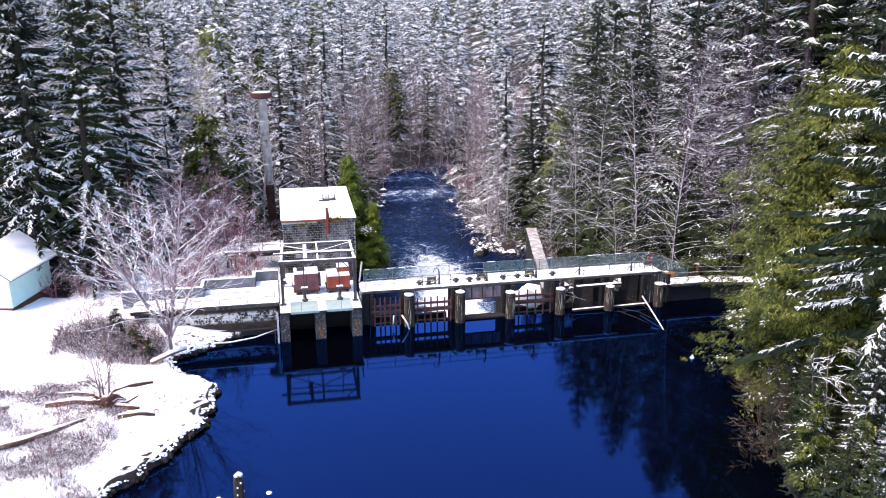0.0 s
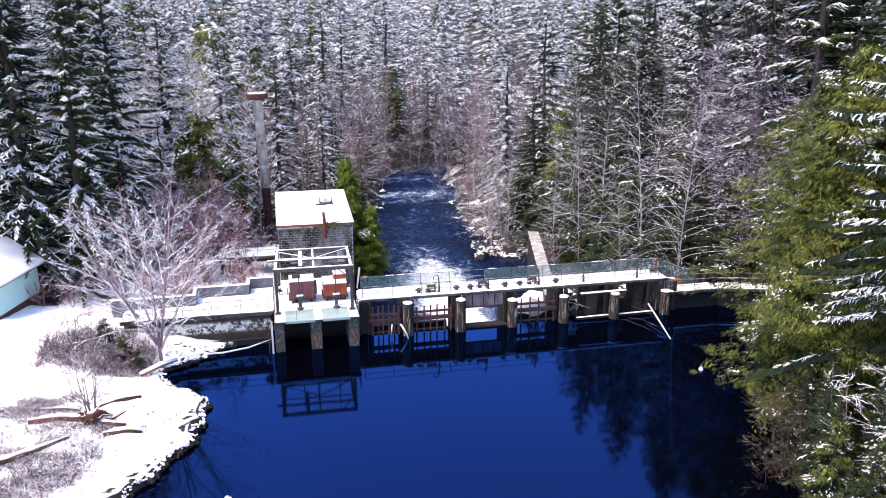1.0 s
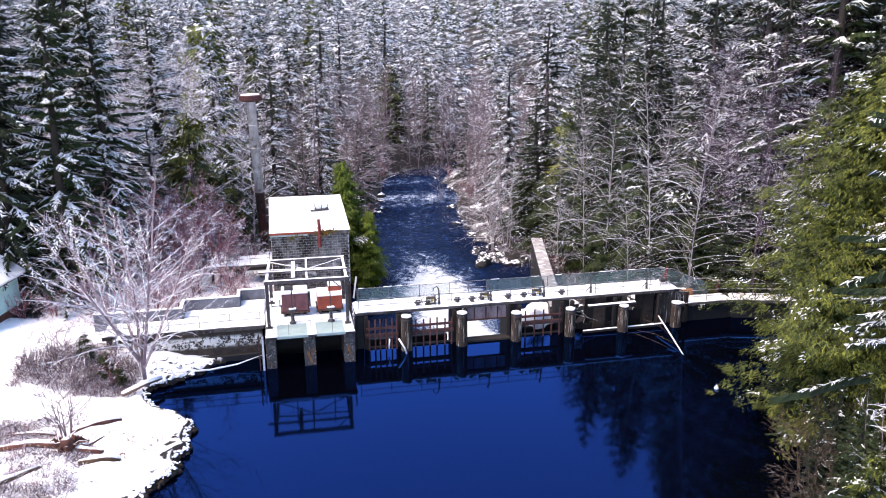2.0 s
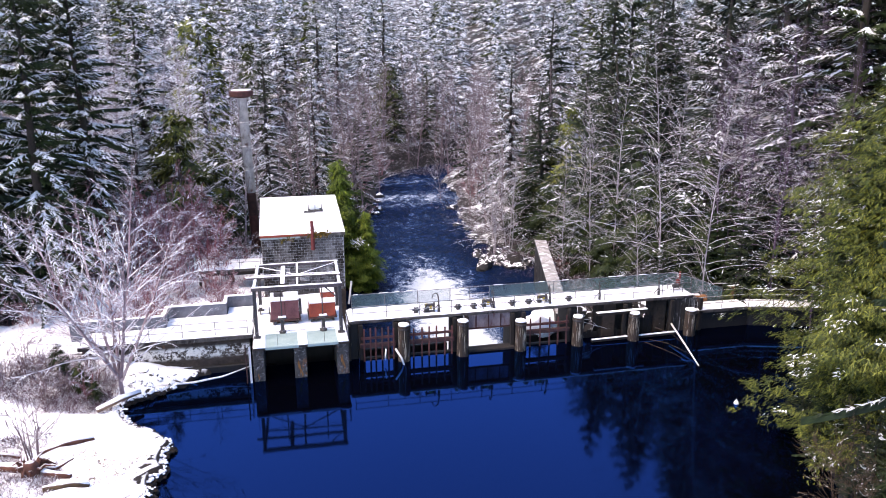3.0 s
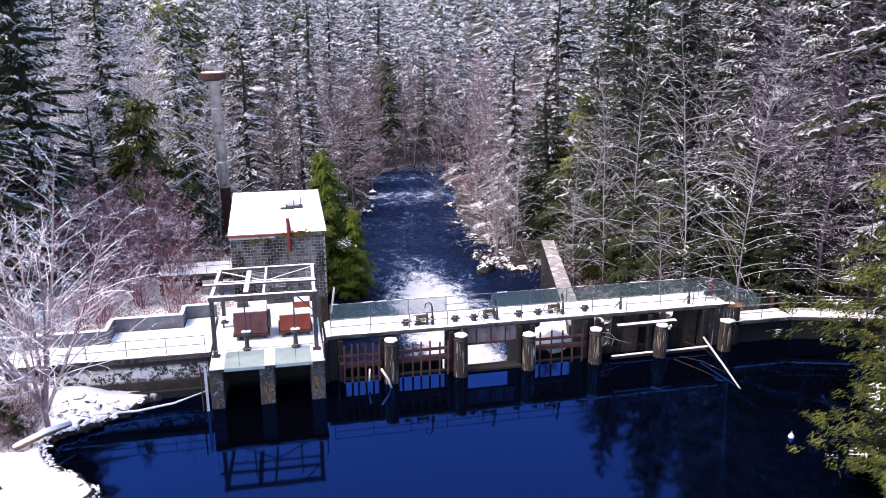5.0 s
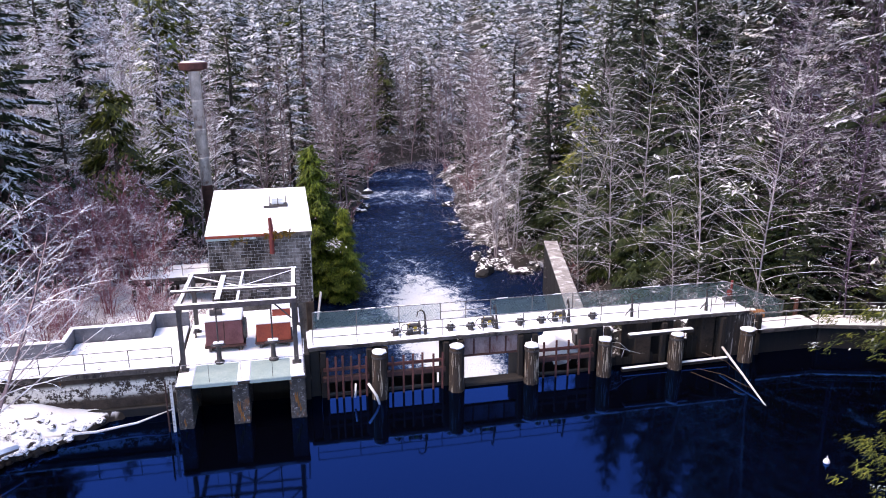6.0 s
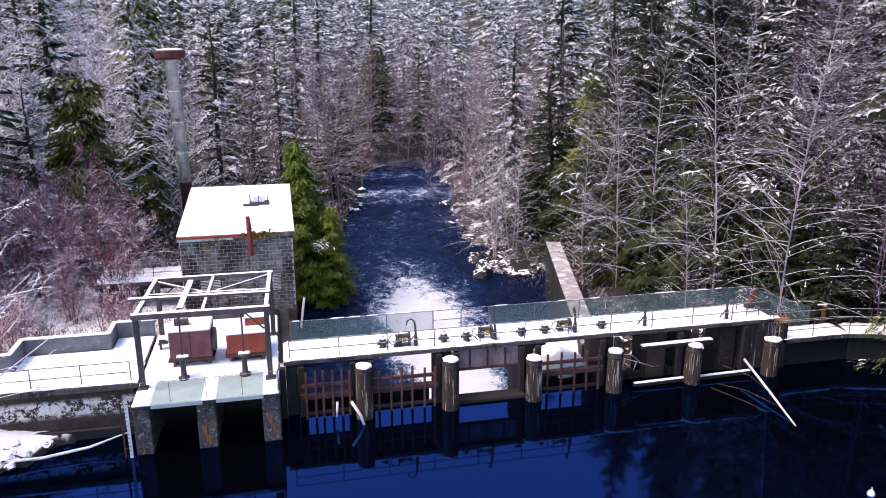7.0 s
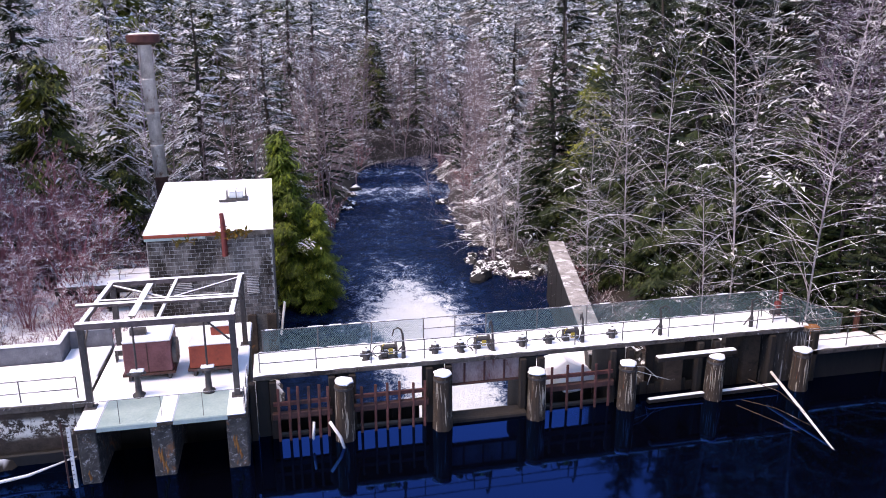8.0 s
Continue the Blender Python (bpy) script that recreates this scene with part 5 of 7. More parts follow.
        e0 = np.clip(q + g.uniform(-0.05, 0.05, boughs), 0, 1)[:, None]
        p0, p1 = (spine(e)[on, 0] for e in (e0, np.minimum(e0 + g.uniform(0.06, 0.13, e0.shape), 1.02)))
        p0, p1 = p0 + np.array([0, 0, 0.06]), p1 + np.array([0, 0, 0.04])
        w2 = side[on, 0] * ((0.03 + 0.045 * length[on] ** 0.5) * g.uniform(0.5, 1.2, on.sum()))[:, None]
        lo = np.array([0, 0, 0.07])
        for e in (1, -1):
            white.append(np.stack([p0, p1, 0.5 * (p0 + p1) + e * w2 - lo], 1))
    return trunk, tri_mesh("crown", green, needle), tri_mesh("snow_load", white, BOUGH_SNOW)


def cedar_meshes(seed, h, outline, clumps, per, snow, needle, size):
    """A bushy crown of hanging fan-shaped fronds in lumpy masses round a trunk."""
    g = np.random.default_rng(seed)
    trunk = Shape().tube([(0, 0, -0.6), (0.05, 0, h * 0.4), (0, 0.05, h * 0.75), (0, 0, h)], [h * 0.02 + 0.05, h * 0.014 + 0.03, h * 0.007 + 0.02, 0.01], 8).mesh("trunk", BARK, True)
    u = g.random(clumps * 8)
    u = u[g.random(clumps * 8) < (lerp(outline, u) + 0.25) / (max(r for _, r in outline) + 0.25)][:clumps]
    n = len(u)
    # boughs: clumps gather on a few hundred limbs, so that gaps and tiers show
    limbs = max(24, n // 20)
    lu = np.linspace(0.0, 1.0, limbs)
    i = np.clip(np.searchsorted(lu, u), 0, limbs - 1)
    az = i * 2.399 + g.normal(0, 0.14, n)
    u = lu[i] + g.normal(0, 0.006, n)
    reach = 1 + 0.2 * np.sin(3 * az + 9 * u + seed) + 0.16 * np.sin(5 * az - 17 * u + 2 * seed)
    reach *= (0.8 + 0.35 * np.random.default_rng(seed + 1).random(limbs))[i]
    f = np.sqrt(g.uniform(0.08, 1.0, n))
    R = np.maximum(lerp(outline, u), 0.05) * reach
    rad = R * f
    out = np.stack([np.cos(az), np.sin(az), 0 * az], -1)
    side = np.stack([-np.sin(az), np.cos(az), 0 * az], -1)
    c = out * rad[:, None]
    c[:, 2] = u * h + 0.12 * R - 0.55 * R * f ** 2 + 0.18 * R * f ** 5 + g.normal(0, 0.1, n)
    a = g.normal(0, 0.75, (n, per))[..., None]
    way = out[:, None] * np.cos(a) + side[:, None] * np.sin(a)
    way[..., 2] += -0.35 - g.uniform(0, 0.8, (n, per))
    way = unit(way)
    start = c[:, None] + g.normal(0, 1.0, (n, per, 3)) * size * np.array([0.5, 0.5, 0.22])
    L = size * g.uniform(0.4, 0.95, (n, per)) * g.uniform(0.7, 1.2, (n, 1)) * (1 + 1.1 * (f < 0.5))[:, None]
    wide = unit(np.cross(way, out[:, None] * 0.5 + np.array([0, 0, 1.0]) + g.normal(0, 0.35, way.shape)))
    green = [wedge(start, way, wide, L, 0.1 * L)]
    for e in (1, -1):
        b = start + way * (0.25 * L)[..., None]
        d = unit(way * 0.8 + wide * e * g.uniform(0.35, 0.7, L.shape)[..., None])
        keep = g.random(L.shape) < 0.6
        green.append(wedge(b[keep], d[keep], unit(np.cross(d, np.cross(way, wide)))[keep], 0.6 * L[keep], 0.08 * L[keep]))
    patch = np.sin(c[:, 0] * 2.1 + seed) + np.sin(c[:, 1] * 2.3) + np.sin(c[:, 2] * 1.9) + 1.2 * f + 1.0 * u + g.normal(0, 0.5, n)
    on = patch > np.quantile(patch, 1 - snow)
    m = max(3, per // 2)
    d = way[on][:, :m].copy()
    d[..., 2] *= 0.45
    white = wedge(start[on][:, :m] + np.array([0, 0, 0.09]), unit(d), wide[on][:, :m], 0.8 * L[on][:, :m], 0.14 * L[on][:, :m])
    return trunk, tri_mesh("crown", green, needle), tri_mesh("snow_load", white, BOUGH_SNOW)


def conifer(name, meshes, at, label, group="conifers", turn=0.0, size=1.0):
    ob = thing(name, label, "conifer tree", group)
    part("trunk", meshes[0], BARK, ob)
    tagged(part("crown", meshes[1], BARK, ob), kind="stuff")
    tagged(part("snow_load", meshes[2], SNOW, ob, "snow lying on the boughs"), kind="stuff")
    ob.matrix_basis = pose(*at, 0, 0, turn) @ Matrix.Diagonal((size, size, size, 1))
    ob.scale = (size, size, size)
    return ob


def limb_tris(p0, p1, r0, r1):
    """Three-sided tapered limbs, as arrays of triangles."""
    d = p1 - p0
    d /= np.linalg.norm(d, axis=1, keepdims=True) + 1e-9
    u = np.cross(d, np.array([0.0, 0.0, 1.0]) + 0 * d)
    u /= np.linalg.norm(u, axis=1, keepdims=True) + 1e-6
    w = np.cross(u, d)
    ring = []
    for t in (math.pi / 2, math.pi * 7 / 6, math.pi * 11 / 6):
        o = math.cos(t) * u + math.sin(t) * w
        ring.append((p0 + o * r0[:, None], p1 + o * r1[:, None]))
    out = []
    for i in range(3):
        a, b = ring[i], ring[(i + 1) % 3]
        out += [np.stack([a[0], b[0], b[1]], 1), np.stack([a[0], b[1], a[1]], 1)]
    return np.concatenate(out)


def grow(g, base, way, length, radius, n, lift, bend):
    """Walks n steps along each limb; returns the places of all the joints and radii."""
    pts, p, d = [base], base.copy(), way.copy()
    for i in range(n):
        d = d + g.normal(0, bend, d.shape) + np.array([0, 0, lift])
        d /= np.linalg.norm(d, axis=1, keepdims=True)
        p = p + d * (length / n)[:, None]
        pts.append(p)
    return np.stack(pts, 1)


def bare_mesh(seed, h, spread, primaries, seconds, thirds, mat, stems=1, low=0.22, lift=0.22, lean=0.0, thick=1.0, up=0.35, angle=(0.8, 1.2), coarse=True, arch=-0.09, bend=0.07, joints=4, fork=(0.25, 0.7), trunk=1.0):
    g = np.random.default_rng(seed)
    tris, limbs, twigs = [], [], []
    stem_n = 7
    a0 = g.random() * 6.28
    way = np.stack([[0.16 * (stems > 1) * math.cos(a0 + 6.28 * i / stems) + lean + g.normal(0, 0.03), 0.16 * (stems > 1) * math.sin(a0 + 6.28 * i / stems) + g.normal(0, 0.03), 1] for i in range(stems)])
    way /= np.linalg.norm(way, axis=1, keepdims=True)
    hs = h * g.uniform(0.8, 1.0, stems)
    hs[0] = h
    st = grow(g, np.array([[0.12 * math.cos(a0 + 6.28 * i / stems) * (stems > 1), 0.12 * math.sin(a0 + 6.28 * i / stems) * (stems > 1), -0.4] for i in range(stems)]), way, hs, None, stem_n, 0.02, 0.045)
    r0 = (0.0068 * h + 0.022) * thick * trunk
    rad = np.linspace(1, 0.12, stem_n + 1) * r0
    for i in range(stem_n):
        tris.append(limb_tris(st[:, i], st[:, i + 1], np.full(stems, rad[i]), np.full(stems, rad[i + 1])))

    def children(parents, plen, n, s0, s1, angle, ratio, taper=0.5):
        m, k = parents.shape[0], parents.shape[1] - 1
        s = g.uniform(s0, s1, (m, n))
        f = s * k
        i = np.minimum(f.astype(int), k - 1)
        fr = (f - i)[..., None]
        rows = np.arange(m)[:, None]
        p = parents[rows, i] * (1 - fr) + parents[rows, i + 1] * fr
        d = parents[rows, i + 1] - parents[rows, i]
        d /= np.linalg.norm(d, axis=-1, keepdims=True) + 1e-9
        rnd = g.normal(size=d.shape)
        rnd -= (rnd * d).sum(-1, keepdims=True) * d
        rnd /= np.linalg.norm(rnd, axis=-1, keepdims=True)
        a = g.uniform(angle[0], angle[1], (m, n))[..., None]
        w = d * np.cos(a) + rnd * np.sin(a)
        ln = plen[:, None] * ratio * (1 - taper * s) * g.uniform(0.6, 1.2, (m, n))
        return p.reshape(-1, 3), w.reshape(-1, 3), ln.reshape(-1), s.reshape(-1)

    p, w, ln, s = children(st, np.full(stems, spread), primaries // stems, low, 0.98, angle, 1.0, 0.55)
    w[:, 2] += up * 0.4
    w /= np.linalg.norm(w, axis=1, keepdims=True)
    prim = grow(g, p, w, ln, None, joints, arch, bend)
    pr = np.clip(0.0058 * ln, 0.011, 0.032) * thick
    for i in range(joints):
        limbs.append(limb_tris(prim[:, i], prim[:, i + 1], pr * (1 - 0.8 * i / joints), pr * (1 - 0.8 * (i + 1) / joints) + 0.004))
    p, w, l2, s = children(prim, ln, seconds, 0.15, 0.98, fork, 0.5, 0.4)
    sec = grow(g, p, w, l2, None, 1 if coarse else 2, arch * 0.5, 0.09)
    sr = np.clip(0.007 * l2, 0.010, 0.018) * thick
    for i in range(sec.shape[1] - 1):
        limbs.append(limb_tris(sec[:, i], sec[:, i + 1], sr * (1 - 0.35 * i), sr * (0.65 - 0.35 * i) + 0.004))
    if thirds:
        p, w, l3, s = children(sec, l2, thirds, 0.2, 1.0, (0.25, 0.7), 0.55, 0.2)
        w[:, 2] += 0.08
        w /= np.linalg.norm(w, axis=1, keepdims=True)
        end = p + w * np.maximum(l3, 0.12)[:, None]
        sd = np.cross(w, np.array([0, 0, 1.0]) + g.normal(0, 0.5, w.shape))
        sd *= (0.013 * thick) / (np.linalg.norm(sd, axis=1, keepdims=True) + 1e-6)
        twigs.append(np.stack([p - sd, p + sd, end], 1))
        twigs.append(np.stack([p + 0.3 * (end - p) - sd, end + 0.25 * sd, end - 0.25 * sd], 1))
    out = []
    for name, rows in (("trunk", tris), ("branchwork", limbs), ("twig_haze", twigs)):
        t = np.concatenate(rows)
        out.append(array_mesh(name, t.reshape(-1, 3), np.arange(len(t) * 3).reshape(-1, 3), mat))
    return out


def alder_mesh(seed, h, spread, primaries, seconds, thirds, mat, low=0.12, elev=(0.45, 0.85), arch=-0.1, thick=1.0, lean=0.0, stems=1, slim=1.0, split=None):
    """A slender alder: long limbs that rise, arch over and droop at the tips, with fine side twigs."""
    g = np.random.default_rng(seed)
    n = 9
    base = np.array([[0.25 * math.cos(2.1 * i) * (i > 0), 0.25 * math.sin(2.1 * i) * (i > 0), -0.4] for i in range(stems)])
    way = unit(np.array([[lean + 0.13 * math.cos(2.1 * i) * (i > 0), 0.13 * math.sin(2.1 * i) * (i > 0), 1.0] for i in range(stems)]))
    if split:      # one short bole that parts into spreading stems
        a0 = np.arange(stems) * 2.399
        tilt = split[1] * (0.25 + 0.75 * ((np.arange(stems) * 5) % stems) / stems)
        base = np.stack([0.08 * np.cos(a0), 0.08 * np.sin(a0), split[0] * g.uniform(0.7, 1.1, stems)], -1)
        way = unit(np.stack([tilt * np.cos(a0), tilt * np.sin(a0), np.ones(stems)], -1))
    hs = h * np.where(np.arange(stems) == 0, 1.0, g.uniform(0.7, 0.92, stems))
    st = grow(g, base, way, hs, None, n, 0.03, 0.03)
    rad = np.linspace(1, 0.1, n + 1) ** 0.9 * (0.0052 * h + 0.02) * thick * slim
    trunk = [limb_tris(st[:, i], st[:, i + 1], np.full(stems, rad[i]), np.full(stems, rad[i + 1])) for i in range(n)]
    if split:
        trunk.append(limb_tris(np.array([[0.06, 0.02, -0.5]]), np.array([[0, 0.05, split[0] * 1.1]]), np.array([1.35 * rad[0]]), np.array([1.1 * rad[0]])))
    # primaries
    per = primaries // stems
    s = low + (0.97 - low) * (np.arange(per) + g.random(per)) / per
    s = np.tile(s, (stems, 1))
    f = s * n
    i = np.minimum(f.astype(int), n - 1)
    fr = (f - i)[..., None]
    rows = np.arange(stems)[:, None]
    p = (st[rows, i] * (1 - fr) + st[rows, i + 1] * fr).reshape(-1, 3)
    s = s.reshape(-1)
    az = np.arange(len(s)) * 2.399 + g.normal(0, 0.9, len(s))
    el = g.uniform(elev[0], elev[1], len(s)) + 0.3 * s
    w = np.stack([np.cos(az) * np.cos(el), np.sin(az) * np.cos(el), np.sin(el)], -1)
    ln = spread * (1 - 0.75 * s ** 1.3) * g.uniform(0.55, 1.15, len(s))
    joints = 6
    prim = grow(g, p, w, ln, None, joints, arch, 0.06)
    pr = np.clip(0.0052 * ln, 0.008, 0.026) * thick
    limbs = [limb_tris(prim[:, q], prim[:, q + 1], pr * (1 - 0.82 * q / joints), pr * (1 - 0.82 * (q + 1) / joints)) for q in range(joints)]

    def shoots(parents, plen, k, ratio, lo, hi, drop, half):
        m, kk = parents.shape[0], parents.shape[1] - 1
        t = g.uniform(lo, hi, (m, k))
        q = np.minimum((t * kk).astype(int), kk - 1)
        fr_ = (t * kk - q)[..., None]
        r_ = np.arange(m)[:, None]
        a = parents[r_, q] * (1 - fr_) + parents[r_, q + 1] * fr_
        d = unit(parents[r_, q + 1] - parents[r_, q])
        lat = unit(np.cross(d, np.array([0, 0, 1.0]) + g.normal(0, 0.6, d.shape)))
        ang = g.choice((-1, 1), (m, k)) * g.uniform(0.35, 0.8, (m, k))
        d = unit(d * np.cos(ang)[..., None] + lat * np.sin(ang)[..., None])
        l2 = plen[:, None] * ratio * (1 - 0.55 * t) * g.uniform(0.5, 1.2, (m, k))
        mid = a + d * (0.5 * l2)[..., None]
        d2 = unit(d + g.normal(0, 0.12, d.shape) + np.array([0, 0, drop]))
        end = mid + d2 * (0.5 * l2)[..., None]
        wv = unit(np.cross(d, g.normal(0, 1, d.shape))) * half
        a, mid, end, wv = (x.reshape(-1, 3) for x in (a, mid, end, wv))
        tri = [np.stack([a - wv, a + wv, mid], 1), np.stack([mid - 0.75 * wv, mid + 0.75 * wv, end], 1)]
        return tri, np.stack([a, mid, end], 1), l2.reshape(-1)

    tri, sec, l2 = shoots(prim, ln, seconds, 0.42, 0.15, 0.98, -0.1, 0.011 * thick)
    limbs += tri
    twigs, _, _ = shoots(sec, l2, thirds, 0.55, 0.1, 0.95, 0.0, 0.008 * thick)
    return [tri_mesh(nm, t, mat) for nm, t in (("trunk", trunk), ("branchwork", limbs), ("twig_haze", twigs))]


def bare_tree(mesh, at, label, turn=0.0, size=1.0, name="bare_tree", category="bare tree", group="bare trees"):
    ob = thing(name, label, category, group)
    for m in mesh:
        p = part(m.name.split(".")[0], m, TWIG, ob)
        if m is not mesh[0]:
            tagged(p, kind="stuff")
    ob.matrix_basis = pose(*at, 0, 0, turn) @ Matrix.Diagonal((size, size, size, 1))
    return ob


def ground_at(x, y):
    return float(land(x, y))


def in_water(x, y):
    return y < 2.2 and x < lerp(RIGHT_SHORE, y) + 0.6


FIRS = [conifer_meshes(11 + i, 20, 5.0 + 0.3 * (i % 3), 70, 19, (0.62, 0.5, 0.68, 0.55)[i], (NEEDLE_FROST, NEEDLE, NEEDLE_FROST, NEEDLE_DEEP)[i], 0.62, 3, droop=0.6, lift=0.22, hang=0.35, ridge=0.9, tip=0.1) for i in range(4)]
FINE_FIRS = [conifer_meshes(21 + i, 24, 5.8, 150, 34, (0.58, 0.66)[i], (NEEDLE, NEEDLE_DEEP)[i], 0.52, 3, droop=0.62, lift=0.22, taper=0.6, bottom=0.03, hang=0.5, ridge=0.3, under=0.045, teeth=5) for i in range(2)]
TALL_FIR = conifer_meshes(29, 27, 5.4, 140, 15, 0.06, NEEDLE, 0.66, 3, droop=0.45, taper=0.6, bottom=0.03, hang=0.4, ridge=0.1, under=0.13, teeth=9)
TALL_SNOWY_FIR = conifer_meshes(30, 27, 5.4, 130, 15, 0.55, NEEDLE, 0.66, 3, droop=0.5, taper=0.6, bottom=0.03, hang=0.4, ridge=0.42, under=0.05, teeth=7)
DARK_FIRS = [conifer_meshes(26 + i, 16, 4.0, 84, 13, 0.05, (NEEDLE, NEEDLE_DEEP)[i], 0.6, 3, droop=0.4, bottom=0.02, hang=0.4, ridge=0.1, under=0.13) for i in range(2)]
FAR_FIRS = [conifer_meshes(41 + i, 19, 5.0, 36, 10, 0.7, (NEEDLE_FAR, NEEDLE_FAR, NEEDLE_DEEP)[i], 1.0, 2, droop=0.55, lift=0.22, hang=0.35, slim=0.13, ridge=0.5, teeth=4) for i in range(3)]
FAR_OLIVE = [conifer_meshes(46, 19, 4.0, 46, 7, 0.12, NEEDLE_OLIVE, 1.1, 2, hang=0.35, slim=0.13, ridge=0.05, teeth=4)]
CEDAR_OUTLINE = [(0.0, 3.4), (0.12, 4.4), (0.2, 4.7), (0.26, 4.2), (0.36, 5.9), (0.45, 5.9), (0.58, 4.9), (0.76, 4.2), (0.88, 3.0), (0.95, 1.6), (1.0, 0.2)]
SLIM_OUTLINE = [(0.0, 1.6), (0.15, 2.7), (0.35, 2.9), (0.55, 2.2), (0.75, 1.5), (0.9, 0.7), (1.0, 0.1)]
OLIVES = [cedar_meshes(31 + i, 14, [(u, 1.2 * r) for u, r in SLIM_OUTLINE], 330, 11, 0.2, NEEDLE_OLIVE, 0.95) for i in range(2)]
ALDERS = [alder_mesh(51 + i, 15, 4.4, 52, 5, 3, TWIG, arch=-0.06 - 0.012 * i, elev=(0.5, 1.0), thick=1.7, slim=0.6) for i in range(5)]
PALE_ALDERS = [alder_mesh(61 + i, 18, 6.4, 92, 7, 1, TWIG_PALE, low=0.06, arch=-0.1 - 0.02 * i, elev=(0.2, 1.0), thick=0.66, slim=0.75) for i in range(3)]
RIVER_ALDER = alder_mesh(66, 15, 6.2, 96, 7, 2, TWIG_PALE, low=0.08, arch=-0.12, elev=(0.35, 1.05), thick=0.85, stems=3, slim=0.8)
MAUVE_ALDERS = [alder_mesh(56 + i, 20, 5.6, 84, 7, 3, TWIG_LILAC, low=0.3, arch=-0.11, elev=(0.15, 0.9), thick=0.85, slim=0.65) for i in range(2)]
SNOWY_ALDERS = [alder_mesh(58 + i, 16, 4.8, 60, 6, 4, TWIG_FROST, low=0.12, arch=-0.07, elev=(0.4, 1.0), thick=1.6, slim=0.6) for i in range(2)]
SHRUBS = [bare_mesh(71 + i, 2.6, 1.6, 20, 5, 4, (TWIG_RED, TWIG, TWIG_RED)[i], stems=6, low=0.15, thick=0.9, lift=0.3, arch=0.03) for i in range(3)]

# the large cedar and its neighbours that overhang the water
big = cedar_meshes(5, 18.4, CEDAR_OUTLINE, 6000, 20, 0.06, NEEDLE_OLIVE, 0.34)
conifer("cedar_tree", big, (25.8, -15.8, ground_at(25.8, -15.8)), "large olive-green cedar with patchy snow overhanging the water", "bank conifers")
big2 = conifer_meshes(6, 26, 6.4, 180, 56, 0.36, NEEDLE_DEEP, 0.5, 5, droop=0.62, lift=0.28, bottom=0.2, hang=0.55, taper=0.5, ridge=0.55, under=0.01, slim=0.05, tip=0.15, teeth=5)
conifer("fir_tree", big2, (23.9, -22.8, ground_at(23.9, -22.8)), "large dark fir with heavy snow on its boughs", "bank conifers")
conifer("cedar_tree", OLIVES[0], (20.6, -25.5, ground_at(20.6, -25.5)), "small snowy olive cedar on the near bank", "bank conifers", 70, 0.28)
conifer("cedar_tree", OLIVES[1], (21.6, -27.2, ground_at(21.6, -27.2)), "young olive cedar with some snow on the near bank", "bank conifers", 10, 0.25)

for i, (x, y, s, kind) in enumerate([(19.6, -24.0, 0.3, 1), (20.4, -22.4, 0.34, 3), (21.2, -25.2, 0.3, 2), (22.6, -26.6, 0.34, 2), (20.2, -27.4, 0.24, 2), (21.4, -21.4, 0.34, 3), (20.8, -19.8, 0.26, 3), (23.6, -28.2, 0.4, 2), (22.2, -23.6, 0.36, 3), (22.9, -15.2, 0.3, 3), (24.8, -11.6, 0.34, 3)]):
    m = (FIRS, OLIVES, FINE_FIRS, DARK_FIRS)[kind]
    conifer("fir_tree", m[i % 2], (x, y, ground_at(x, y)), ("", "small olive cedar on the near bank", "young fir with snowy boughs on the near bank", "low dark fir thicket, added for the bank's deep shade")[kind], "bank conifers", i * 50, s)
# Dark firs added to make the bank as dark as its deep shade.
for i, (x, y, s) in enumerate([(26.6, -1.6, 0.24), (27.0, -5.0, 0.26), (26.4, -7.2, 0.24), (27.9, -4.6, 0.3), (26.8, 0.0, 0.2), (28.8, -1.8, 0.32), (27.6, -3.2, 0.3), (28.6, -6.0, 0.36), (28.2, 0.2, 0.28), (27.4, -8.6, 0.32), (30.2, 2.6, 0.42), (29.4, 5.4, 0.42), (31.4, 3.2, 0.5), (32.8, 1.2, 0.55), (29.2, 8.0, 0.45), (30.8, 7.4, 0.55), (32.2, 9.8, 0.6), (34.4, 5.2, 0.65), (34.8, 1.4, 0.65), (27.0, 4.4, 0.26), (26.2, 6.0, 0.28), (26.5, -11.5, 0.34)]):
    if in_water(x, y):
        continue
    conifer("fir_tree", DARK_FIRS[i % 2], (x, y, ground_at(x, y)), "low dark fir thicket, added for the bank's deep shade", "bank conifers", i * 60, s)
# A row of added dark firs carries that shade along the shore.
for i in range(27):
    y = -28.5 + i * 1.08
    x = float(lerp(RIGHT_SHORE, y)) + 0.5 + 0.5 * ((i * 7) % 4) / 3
    conifer("fir_tree", DARK_FIRS[i % 2], (x, y, ground_at(x, y) - 0.1), "low dark fir thicket, added for the bank's deep shade", "bank conifers", i * 71, 0.2 + 0.05 * (i % 3))
small_cedar = cedar_meshes(7, 11.2, [(0.0, 1.3), (0.15, 2.5), (0.35, 2.3), (0.55, 1.7), (0.75, 1.1), (0.9, 0.55), (1.0, 0.05)], 1150, 18, 0.02, NEEDLE_BRIGHT, 0.5)
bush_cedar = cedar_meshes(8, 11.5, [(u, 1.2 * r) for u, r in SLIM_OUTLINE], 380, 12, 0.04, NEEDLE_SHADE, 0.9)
conifer("cedar_tree", small_cedar, (5.5, 24.0, -2.7), "bright green young cedar beside the gatehouse", "young cedars").rotation_euler.rotate(Euler((0, radians(-6), 0)))
